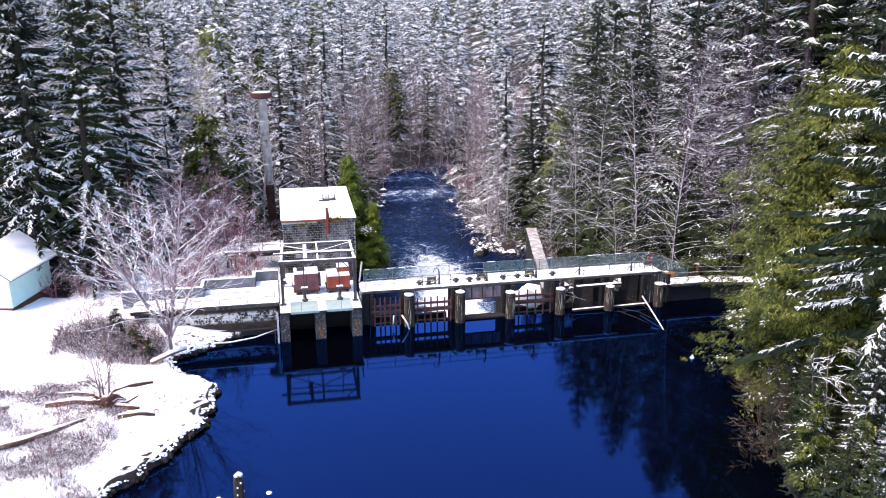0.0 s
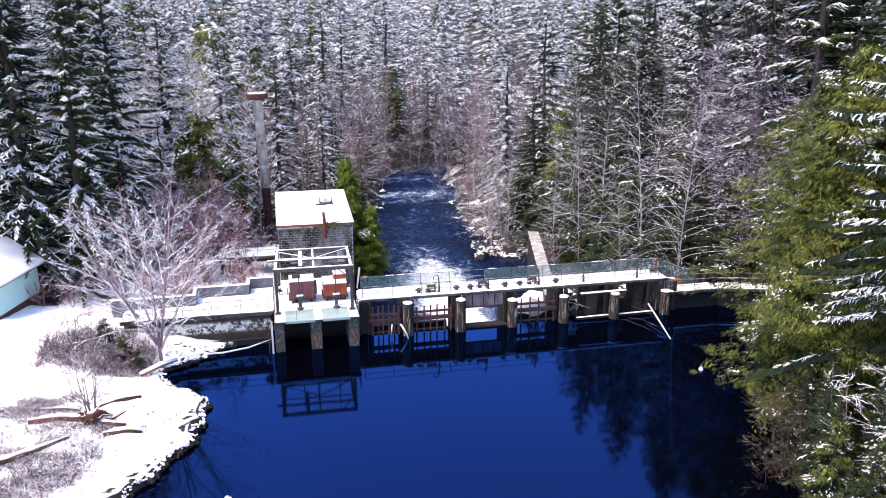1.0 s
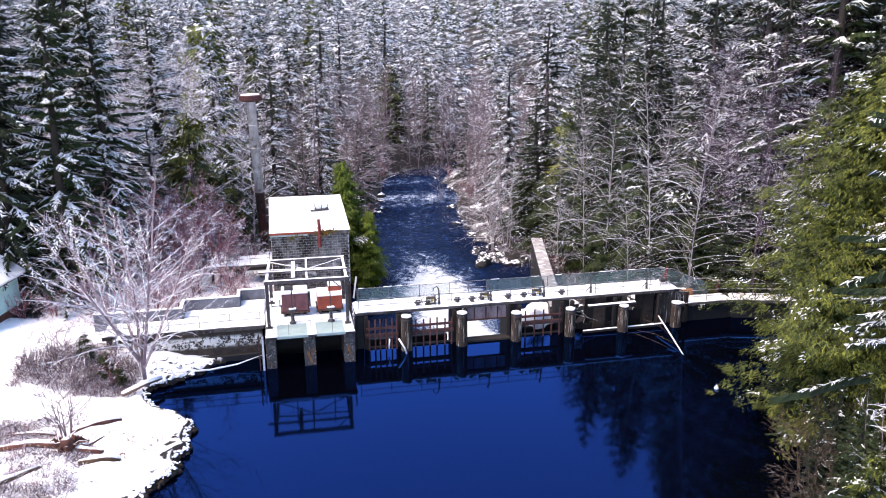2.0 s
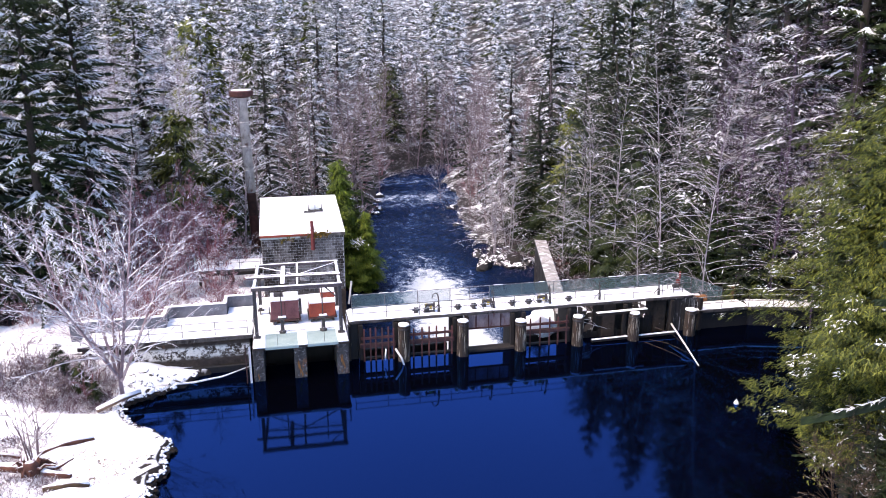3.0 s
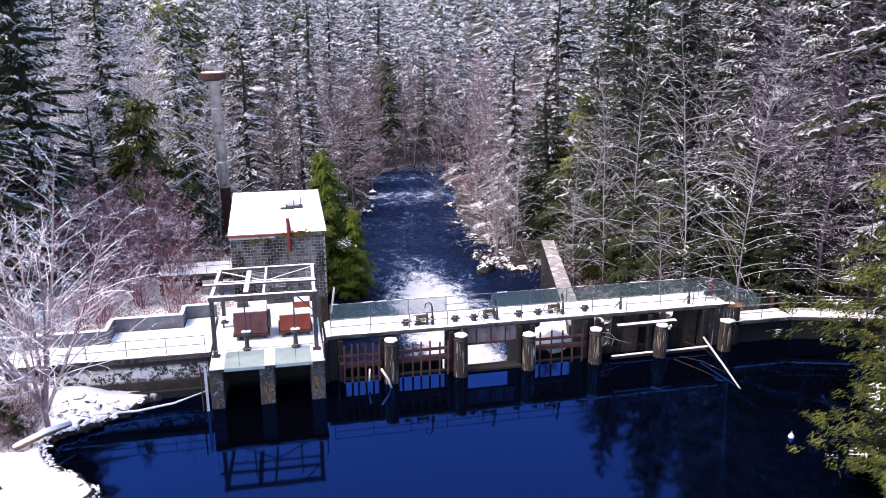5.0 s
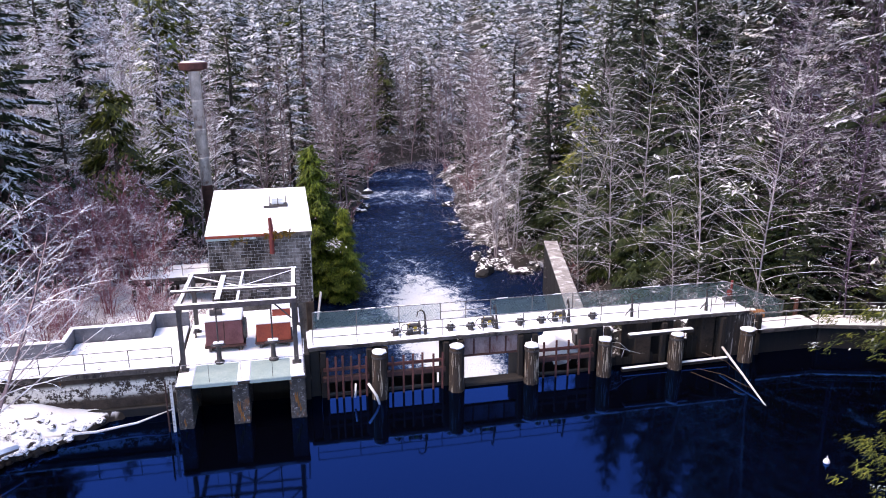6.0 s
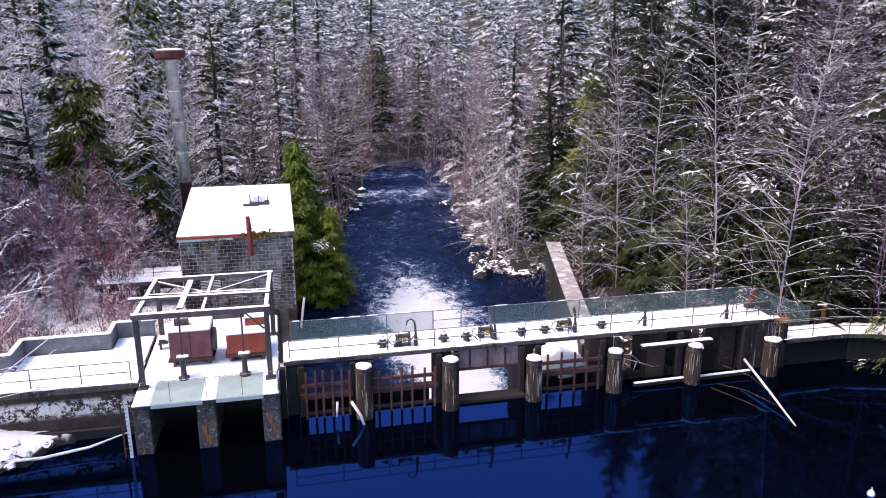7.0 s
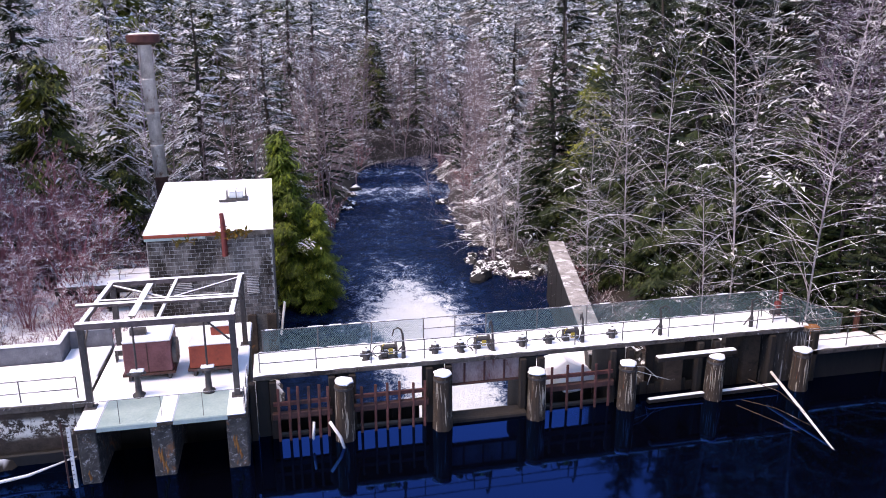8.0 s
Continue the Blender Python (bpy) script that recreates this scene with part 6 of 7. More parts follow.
conifer("cedar_tree", small_cedar, (6.5, 22.6, -2.9), "low bright green cedar leaning over the river", "young cedars", 130, 0.62)
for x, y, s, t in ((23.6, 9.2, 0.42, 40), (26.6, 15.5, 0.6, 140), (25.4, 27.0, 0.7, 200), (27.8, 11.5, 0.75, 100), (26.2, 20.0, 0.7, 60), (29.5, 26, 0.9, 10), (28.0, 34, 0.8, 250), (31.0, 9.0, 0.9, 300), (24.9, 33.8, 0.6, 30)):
    conifer("cedar_tree", bush_cedar, (x, y, ground_at(x, y) - 0.2), "bushy green cedar under bare alders, their shade in its colour", "young cedars", t, s)
for x, y, s, t in ((-11.6, -1.9, 0.15, 90), (-12.8, -0.8, 0.17, 20), (-10.7, -2.7, 0.11, 50)):
    conifer("cedar_tree", bush_cedar, (x, y, ground_at(x, y)), "small green cedar in the shoreline scrub", "young cedars", t, s)

# conifers behind the shed and the gatehouse
KINDS = (FIRS, OLIVES, FINE_FIRS, DARK_FIRS)
WORDS = ("tall dark fir with snow-laden boughs", "olive-green cedar with light snow", "broad bushy fir with strokes of snow on its boughs", "dark shaded fir with hardly any snow")
for i, (x, y, k, s, kind) in enumerate([(-20.0, 12.2, 0, 1.05, 2), (-16.4, 12.6, 1, 0.95, 2), (-24, 13.5, 1, 1.1, 2), (-21.5, 17, 0, 1.1, 2), (-14.6, 18.5, 1, 0.95, 2), (-18.0, 25.5, 0, 1.1, 2), (-28, 12, 0, 1.1, 2), (-26, 22, 1, 1.1, 2),
                                        (-12.2, 24.0, 2, 0.62, 0), (-8.6, 22.8, 0, 0.92, 1), (-10.6, 26.0, 1, 0.7, 1), (-6.2, 28.5, 1, 0.66, 1), (-12.5, 32, 3, 1.05, 0), (-7.5, 36, 0, 1.0, 0), (-1.8, 40, 1, 0.86, 0), (3.5, 46, 2, 0.75, 0),
                                        (32.5, 13.5, 1, 0.8, 3), (34.0, 3.4, 0, 0.6, 3), (36, -4, 1, 1.15, 3), (33, -9.5, 0, 1.1, 3), (30.5, -19, 1, 1.0, 2), (38, 10, 0, 1.3, 3), (31.5, 23, 0, 1.0, 1), (28.8, 30.5, 1, 0.9, 1), (34.5, 31, 1, 1.0, 2), (30.2, 41, 1, 1.1, 0), (27.2, 46.5, 0, 0.9, 0),
                                        (29.6, 10.5, 0, 0.62, 3), (30.6, 5.0, 1, 0.55, 3), (31.2, 0.5, 0, 0.75, 3), (28.9, 15.8, 1, 1.15, 3), (28.3, 20.5, 0, 1.2, 3), (27.8, 25.0, 1, 1.15, 3), (31.5, -4.6, 0, 0.75, 3), (32.6, 18.5, 0, 1.25, 3), (29.8, -10.8, 1, 0.7, 3), (26.6, 33.4, 0, 1.0, 3), (33, 8, 1, 0.6, 3),
                                        (35.5, 15, 0, 1.4, 0), (40, -2, 0, 1.5, 0), (41, 6, 1, 1.5, 0), (42, 14, 2, 1.5, 0), (39, 18, 1, 1.4, 0), (38.5, -10, 3, 1.5, 0), (36.5, 8.5, 2, 1.45, 0), (43, 22, 1, 1.5, 0), (36.0, -15, 0, 1.45, 0), (37.2, -1.2, 0, 1.2, 3), (32.6, 4.6, 1, 0.55, 3), (31.8, 12.6, 1, 0.75, 3), (34.2, -7, 1, 1.1, 3), (37.5, 2.5, 3, 1.45, 0), (35, 22, 1, 0.95, 3), (27.5, 39.5, 1, 0.7, 3), (28.5, 50, 0, 0.75, 3), (9.0, 54, 0, 0.7, 3), (5.0, 49, 1, 0.72, 3), (1.2, 36.5, 0, 0.6, 3), (-4.0, 33, 1, 0.6, 3), (11.5, 68, 0, 0.75, 3), (29.5, 58, 1, 0.8, 3), (20, 92, 0, 0.85, 3), (26, 93, 1, 0.85, 3), (14, 90, 1, 0.8, 3), (27.5, 70, 0, 0.7, 3)]):
    if in_water(x, y):
        continue
    m = KINDS[kind][k % len(KINDS[kind])]
    conifer("cedar_tree" if kind == 1 else "fir_tree", m, (x, y, ground_at(x, y)), WORDS[kind], "forest conifers", i * 47, s)

# tall mauve alders and dark firs behind the bank walkway
for i, (x, y, s) in enumerate([(30.6, 3.4, 0.8), (32.2, 5.8, 0.9), (33.8, 3.6, 0.9), (35.2, 6.4, 1.0), (37.0, 3.4, 1.0), (31.6, 9.2, 0.9), (34.6, 10.2, 1.0), (38.0, 8.4, 1.05), (40.0, 5.2, 1.1), (36.6, 13.0, 1.05), (41.0, 11.0, 1.1), (43.0, 7.4, 1.1), (31.0, 6.4, 0.85), (33.0, 7.8, 0.9), (36.0, 4.8, 0.95), (38.6, 5.8, 1.0), (33.4, 12.4, 0.95), (31.8, 0.8, 0.85), (33.2, -1.4, 0.9), (32.6, 2.6, 0.95), (34.8, 0.2, 1.0), (31.2, 7.9, 0.95), (35.0, 3.2, 1.05)]):
    bare_tree(MAUVE_ALDERS[i % 2], (x, y, ground_at(x, y)), "tall lilac-brown alder with snow along its limbs", i * 67, s, group="woodland alders")
for i, (x, y, s) in enumerate([(29.4, 23.5, 0.88), (30.4, 16.6, 0.84), (32.6, 10.6, 0.86), (34.2, 15.4, 0.92), (33.4, 20.6, 0.9), (36.2, 9.4, 0.9), (35.4, 5.6, 0.84), (38.2, 13.6, 0.95)]):
    conifer("fir_tree", TALL_SNOWY_FIR if i > 1 else TALL_FIR, (x, y, ground_at(x, y)), WORDS[0 if i > 1 else 3], "forest conifers", i * 83, s)

# tall trees that shade the bank beyond the deck's end
rng = random.Random(41)
for i in range(22):
    x, y = 38.0 + (i % 4) * 3.4 + rng.uniform(-1, 1), -9 + (i // 4) * 6.5 + rng.uniform(-2, 2)
    if in_water(x, y):
        continue
    conifer("fir_tree", FINE_FIRS[1] if i % 4 > 2 else TALL_FIR, (x, y, ground_at(x, y)), WORDS[2] if i % 4 > 2 else WORDS[3], "forest conifers", rng.uniform(0, 360), rng.uniform(0.85, 1.05))

# bare trees that stand out
shore = alder_mesh(90, 9.8, 5.4, 168, 7, 3, TWIG_SNOWY, low=0.08, arch=-0.05, elev=(0.35, 0.95), thick=1.3, stems=7, slim=1.0, split=(1.3, 0.62))
near_bare = bare_mesh(93, 6.0, 2.2, 12, 5, 3, TWIG_SNOWY, stems=2, low=0.3, lift=0.2, thick=0.75, coarse=False)
dead_tree = bare_mesh(94, 4.6, 2.6, 26, 6, 5, TWIG_DEAD, stems=2, low=0.15, lift=0.1, thick=0.42, arch=-0.08)
bare_tree(near_bare, (22.3, -23.8, ground_at(22.3, -23.8)), "small bare tree with snowy twigs on the near bank", 20, 1.0, group="shore alders")
bare_tree(near_bare, (21.0, -22.8, ground_at(21.0, -22.8)), "small bare tree with snowy twigs on the near bank", 120, 1.05, group="shore alders")
bare_tree(shore, (-9.4, -2.8, 0.35), "pale multi-stemmed bare alder frosted with snow at the shore", 30, 1.17, group="shore alders")
bare_tree(SHRUBS[1], (-12.0, -8.9, ground_at(-12.0, -8.9)), "thin leafless sapling on the snowy point", 40, 1.3, "sapling", "sapling", "leafless shrubs")
for x, y, s, t in ((20.3, -20.4, 0.95, 200), (21.0, -19.0, 1.1, 300), (20.0, -21.6, 0.8, 30), (19.2, -21.0, 0.7, 90)):
    bare_tree(dead_tree, (x, y, ground_at(x, y)), "dead brown twiggy tree under the cedar", t, s, "dead_tree", "dead tree", "dead bank trees")
for i, (x, y, k, s, t) in enumerate([(20.8, 30.5, 0, 0.86, 0), (22.6, 31.6, 1, 0.92, 80), (25.6, 17.4, 0, 0.95, 160), (26.2, 14.2, 1, 1.12, 220), (27.4, 8.6, 2, 1.1, 100), (28.2, 3.8, 0, 1.1, 300),
                                     (25.4, 8.0, 1, 0.6, 10), (30.0, -6.0, 0, 1.05, 70), (23.4, 18.0, 0, 0.75, 200),
                                     (33, -2.4, 0, 1.15, 140), (30.4, 12, 0, 1.15, 210), (29.0, 24.0, 1, 1.1, 5), (24.8, 20.4, 1, 0.85, 110)]):
    if in_water(x, y):
        continue
    bare_tree(PALE_ALDERS[k] if i > 1 else RIVER_ALDER, (x, y, ground_at(x, y) if i != 0 else -2.6), "tall bare alder with pale snow-dusted limbs", t, s, group="river bank alders")
rng = random.Random(76)
for i in range(46):
    x, y = rng.uniform(-32, -2), rng.uniform(24, 60)
    bare_tree(SNOWY_ALDERS[i % 2], (x, y, ground_at(x, y)), "bare alder thickly frosted with snow", rng.uniform(0, 360), rng.uniform(0.95, 1.25), group="woodland alders")
rng = random.Random(77)
for x, y, s in [(3.2, 44.6, 1.0), (1.0, 31, 0.72), (5.6, 34, 0.75), (7.0, 40.5, 0.9), (9.2, 49, 1.0), (11.0, 56, 1.0), (13.5, 66, 1.05), (17, 88, 1.1), (23, 90, 1.1), (28, 84, 1.0), (20.8, 57, 0.5), (24.6, 52, 0.9), (25.8, 60, 0.95), (29, 66, 1.0), (31, 72, 1.0), (14.5, 76, 1.0), (16.2, 83, 1.0), (24.2, 40, 0.9), (24.8, 35.6, 0.9), (27.6, 37, 1.0), (-5.2, 30, 0.72), (-1.0, 28, 0.7), (-10, 18.5, 0.55), (-8.2, 20, 0.6), (-12, 16.5, 0.6), (-14.5, 20.0, 0.8), (-6.5, 19.5, 0.5), (-16, 14.5, 0.6), (-10.4, 27.5, 0.9)]:
    bare_tree(ALDERS[rng.randrange(5)], (x, y, ground_at(x, y)), "bare mauve-brown alder dusted with snow", rng.uniform(0, 360), s * rng.uniform(0.92, 1.08), group="woodland alders")


rng = random.Random(78)
for i in range(24):
    y = rng.uniform(46, 93)
    x = lerp(RIVER_LEFT, min(y, 84)) - rng.uniform(0.6, 9) if i % 2 else lerp(RIVER_RIGHT, min(y, 76)) + rng.uniform(0.6, 9)
    bare_tree(ALDERS[rng.randrange(5)], (x, y, ground_at(x, y)), "bare mauve-brown alder dusted with snow", rng.uniform(0, 360), rng.uniform(0.9, 1.2), group="woodland alders")
for i in range(16):
    x, y = rng.uniform(14, 34), rng.uniform(84, 97)
    bare_tree(ALDERS[rng.randrange(5)], (x, y, ground_at(x, y)), "bare mauve-brown alder dusted with snow", rng.uniform(0, 360), rng.uniform(0.9, 1.2), group="woodland alders")


def open_ground(x, y):
    """Where no tree stands: water, river, dam, yard and the camera's way."""
    if y < 3 and lerp(LEFT_SHORE, y) - 4 < x < lerp(RIGHT_SHORE, y) + 3:
        return True
    if -28 < x < 0 and -40 < y < 11:
        return True
    if 2 < y < 96 and lerp(RIVER_LEFT, y) - 1.2 < x < lerp(RIVER_RIGHT, y) + 1.2:
        return True
    if -9 < x < 9 and 2 < y < 29:
        return True
    return -16 < x < 6 and 2 < y < 24


rng = random.Random(5)
spots = []
tries = 0
while len(spots) < 170 and tries < 20000:
    tries += 1
    y = rng.uniform(-40, 112)
    if y > 0:
        x = rng.uniform(-8 - 0.36 * (y + 44), 2 + 0.98 * (y + 46))
    else:
        x = rng.choice((rng.uniform(-50, -30), rng.uniform(26, 50)))
    if y < 0 and rng.random() < 0.75:
        continue
    if 21 < x < 40 and 2 < y < 36 or open_ground(x, y) or any((x - a) ** 2 + (y - b) ** 2 < 9.0 for a, b in spots):
        continue
    near_river = min(abs(x - lerp(RIVER_LEFT, y)), abs(x - lerp(RIVER_RIGHT, y))) < 10 and y > 5
    spots.append((x, y))
    z = ground_at(x, y)
    if near_river or rng.random() < (0.85 if x < 6 and y < 85 else 0.62 if y < 80 else 0.3):
        bare_tree(ALDERS[rng.randrange(5)], (x, y, z), "bare mauve-brown alder dusted with snow", rng.uniform(0, 360), rng.uniform(0.85, 1.15), group="woodland alders")
    else:
        olive = rng.random() < 0.2
        shaded = 25 < x < 48 and y < 42
        conifer("cedar_tree" if olive else "fir_tree", OLIVES[rng.randrange(2)] if olive else DARK_FIRS[rng.randrange(2)] if shaded else FIRS[rng.randrange(4)], (x, y, z), "olive-green cedar with light snow" if olive else WORDS[3] if shaded else WORDS[0], "forest conifers", rng.uniform(0, 360), rng.uniform(0.85, 1.25) * (1.15 if olive else 1))

# far woods on the hill, one joined body for each look
def merge(name, meshes, places, mat):
    vs, fs, k = [], [], 0
    for i, (x, y, z, turn, s) in enumerate(places):
        me = meshes[i % len(meshes)]
        co = np.empty(len(me.vertices) * 3, np.float32)
        me.vertices.foreach_get("co", co)
        co = co.reshape(-1, 3) * s
        c, n = math.cos(turn), math.sin(turn)
        vs.append(np.stack([co[:, 0] * c - co[:, 1] * n + x, co[:, 0] * n + co[:, 1] * c + y, co[:, 2] + z], -1))
        li = np.empty(len(me.loops), np.int32)
        me.loops.foreach_get("vertex_index", li)
        fs.append(li.reshape(len(me.polygons), -1) + k)
        k += len(co)
    return array_mesh(name, np.concatenate(vs), np.concatenate(fs), mat)


far = []
while len(far) < 270:
    y = 96 + 150 * rng.random() ** 1.5
    x = rng.uniform(-16 - 0.34 * (y + 44), 10 + 0.95 * (y + 47))
    far.append((x, y, ground_at(x, y) - 0.3, rng.uniform(0, 6.28), rng.uniform(0.8, 1.35)))
while len(far) < 284:      # the bank behind and beside the camera
    y = rng.uniform(-110, -42)
    x = rng.choice((rng.uniform(-80, -38), rng.uniform(26, 80)))
    far.append((x, y, ground_at(x, y) - 0.3, rng.uniform(0, 6.28), rng.uniform(0.8, 1.25)))
woods = thing("far_woods", "dense snowy conifer forest on the far hillside", "forest", kind="stuff")
part("crowns", merge("crowns", [f[1] for f in FAR_FIRS], far, NEEDLE_FAR), NEEDLE_FAR, woods)
olive = [(x + 3, y - 2, z, t, s * 0.95) for x, y, z, t, s in far[:310:5]]
part("olive_crowns", merge("olive_crowns", [o[1] for o in FAR_OLIVE], olive, NEEDLE_OLIVE), NEEDLE_OLIVE, woods)
part("snow_load", merge("snow_load", [f[2] for f in FAR_FIRS], far, BOUGH_SNOW), BOUGH_SNOW, woods)

# russet thicket beside the catwalk
RED_TREES = [bare_mesh(81 + i, 7.0, 2.9, 44, 7, 6, (TWIG_RED, TWIG_THICKET)[i % 2], stems=4, low=0.12, lift=0.25, thick=1.15, arch=0.0) for i in range(2)]
rng = random.Random(83)
thicket = [(-9.6, 19.2, 1.1), (-8.0, 18.4, 1.0), (-10.8, 17.6, 1.05), (-7.0, 20.6, 1.0), (-12.0, 19.6, 1.1), (-9.0, 21.0, 1.15), (-6.0, 18.2, 0.8), (-13.4, 16.4, 0.9), (-11.4, 15.2, 0.75), (-14.5, 18.0, 1.0)]
thicket += [(rng.uniform(-12, -3.4), rng.uniform(6.4, 13.0), rng.uniform(0.36, 0.6)) for _ in range(11)]
thicket += [(rng.uniform(-17, -5.5), rng.uniform(13.5, 22), rng.uniform(0.7, 1.15)) for _ in range(16)]
for i, (x, y, s) in enumerate(thicket):
    bare_tree(RED_TREES[i % 2], (x, y, ground_at(x, y)), ("russet leafless thicket tree with flecks of snow", "rosy leafless thicket tree dusted with snow")[i % 2], i * 77, s, group="russet thicket")

# shrubs
rng = random.Random(31)
shrub_spots = [(-13.4, -1.4, 1.0, 1), (-12.2, -2.4, 0.9, 1), (-14.4, -0.6, 1.0, 1), (-11.0, -2.6, 0.8, 0), (-13.0, -3.0, 0.8, 1), (-15.5, -1.5, 0.9, 1)]
for i in range(28):
    shrub_spots.append((rng.uniform(-19, -3.2), rng.uniform(6.5, 22), rng.uniform(0.7, 1.4), rng.choice((0, 0, 1, 2))))
for i in range(26):
    y = rng.uniform(4, 80)
    shrub_spots.append((lerp(RIVER_LEFT, y) - rng.uniform(0.2, 3) if y > 24 and rng.random() < 0.5 else lerp(RIVER_RIGHT, y) + rng.uniform(0.6, 4), y, rng.uniform(0.8, 1.5), rng.choice((0, 1, 2))))
for i in range(60):
    shrub_spots.append((rng.uniform(-22, -12.0), rng.uniform(-18.5, -8.0), rng.uniform(0.22, 0.42), rng.choice((0, 1, 2))))
SMALL_SHRUBS = [bare_mesh(75 + i, 2.6, 1.6, 12, 4, 3, (TWIG_RED, TWIG, TWIG_RED)[i], stems=4, low=0.15, thick=1.2, lift=0.3) for i in range(3)]
for x, y, s, k in shrub_spots:
    bare_tree(SMALL_SHRUBS[k] if s < 0.5 else SHRUBS[k], (x, y, ground_at(x, y)), ("russet leafless shrub flecked with snow", "grey-mauve leafless shrub dusted with snow", "russet leafless shrub flecked with snow")[k], rng.uniform(0, 360), s, "shrub", "shrub", "leafless shrubs")


# ---- left shore: shed, driftwood, posts ----
def shed(at, turn, wx, wy, h, ridge):
    ob = thing("shed", "pale teal and white clapboard shed with a snow-covered gable roof", "shed", at=at, turn=turn)
    t = 0.12
    for name, b, m in (("wall", (0, 0, -0.4, wx, t, h), WHITE_PAINT), ("wall", (0, wy - t, -0.4, wx, wy, h), WHITE_PAINT), ("wall", (0, t + 0.002, -0.4, t, wy - t - 0.002, h), TEAL), ("wall", (wx - t, t + 0.002, -0.4, wx, wy - t - 0.002, h), TEAL)):
        w = part(name, Shape().box(*b, 0.01), m, ob)
        if m is TEAL and b[0] > 0:
            for i in range(14):
                z = 0.02 + i * h / 14
                part("clapboard", Shape().box(b[3] + 0.003, 0.03, z, b[3] + 0.022, wy - 0.03, z + h / 14 - 0.012, 0.006), TEAL, w)
        if b[1] == 0:
            for i in range(14):
                z = 0.02 + i * h / 14
                part("clapboard", Shape().box(0.02, -0.022, z, wx - 0.02, -0.003, z + h / 14 - 0.012, 0.006), WHITE_PAINT, w)
    part("corner_board", Shape().box(wx - 0.1, -0.03, -0.4, wx + 0.03, 0.07, h, 0.008), TEAL, ob)
    part("plinth", Shape().box(-0.05, -0.05, -0.6, wx + 0.05, wy + 0.05, 0.03, 0.02), LOG_RED, ob, "brown stained plinth")
    o = 0.4
    for y in (0.06, wy - 0.06):
        part("gable", Shape().convex([(0, y - 0.05, h), (wx, y - 0.05, h), (wx / 2, y - 0.05, h + ridge), (0, y + 0.05, h), (wx, y + 0.05, h), (wx / 2, y + 0.05, h + ridge)], [(0, 1, 2), (3, 4, 5), (0, 1, 4, 3), (1, 2, 5, 4), (2, 0, 3, 5)]), WHITE_PAINT, ob)
    k = ridge / (wx / 2)
    for s in (0, 1):
        def rx(u):
            return u if s == 0 else wx - u
        for name, lift, th, m, e in (("roof_slope", 0.0, 0.1, DARK_STEEL, 0.0), ("snow_cover", 0.104, 0.13, SNOW, 0.04)):
            a_ = [(rx(-o - e), -o - e), (rx(wx / 2), -o - e), (rx(wx / 2), wy + o + e), (rx(-o - e), wy + o + e)]
            zz = [h - (o + e) * k, h + ridge, h + ridge, h - (o + e) * k]
            part(name, Shape().convex([(x, y, z + lift) for (x, y), z in zip(a_, zz)] + [(x, y, z + lift + th) for (x, y), z in zip(a_, zz)], [(0, 1, 2, 3), (4, 5, 6, 7), (0, 1, 5, 4), (1, 2, 6, 5), (2, 3, 7, 6), (3, 0, 4, 7)]), m, ob, "smooth blanket of snow" if m is SNOW else "")
    return ob


shed((-24.5, 5.4, 1.75), -12, 4.2, 5.4, 2.3, 1.5)


def driftwood(name, pts, radii, mat, label, snow=True, group="driftwood"):
    if snow and pts[0][1] < -8:      # lies on the snow
        radii = [0.68 * r for r in radii]
        pts = [(x, y, ground_at(x, y) + 0.35 * r) for (x, y, z), r in zip(pts, radii)]
    ob = thing(name, label, "driftwood log", group)
    part("log", Shape().tube(pts, radii, 9), mat, ob, smooth=True)
    if snow:
        part("snow_cover", Shape().tube([(x, y + 0.35 * r, z + r * 0.7) for (x, y, z), r in zip(pts, radii)], [r * (0.45 + 0.3 * ((7 * i) % 3) / 2) for i, r in enumerate(radii)], 7), SNOW, ob, "strip of snow", True)
    return ob


driftwood("driftwood_log", [(23.93, 0.2, 0.77), (23.55, -2.3, 0.36), (23.15, -4.8, -0.06)], [0.06, 0.055, 0.03], LOG_BARE, "pale broken log slanting into the water", False)
driftwood("driftwood_log", [(5.55, -0.5, 1.0), (5.9, -0.6, 0.4), (6.05, -0.7, -0.1)], [0.06, 0.06, 0.05], LOG_BARE, "pale broken stick leaning on the pile", False)
part("side_board", Shape().beam((3.92, 12.12, -0.5), (4.2, 12.2, 1.25), 0.26, 0.06, 0.01), LOG_BARE, house, "pale bare board fixed to the corner")
driftwood("driftwood_log", [(5.0, -0.3, 0.95), (4.95, -0.35, 0.3)], [0.05, 0.05], LOG_BARE, "short pale stick on the rack", False)
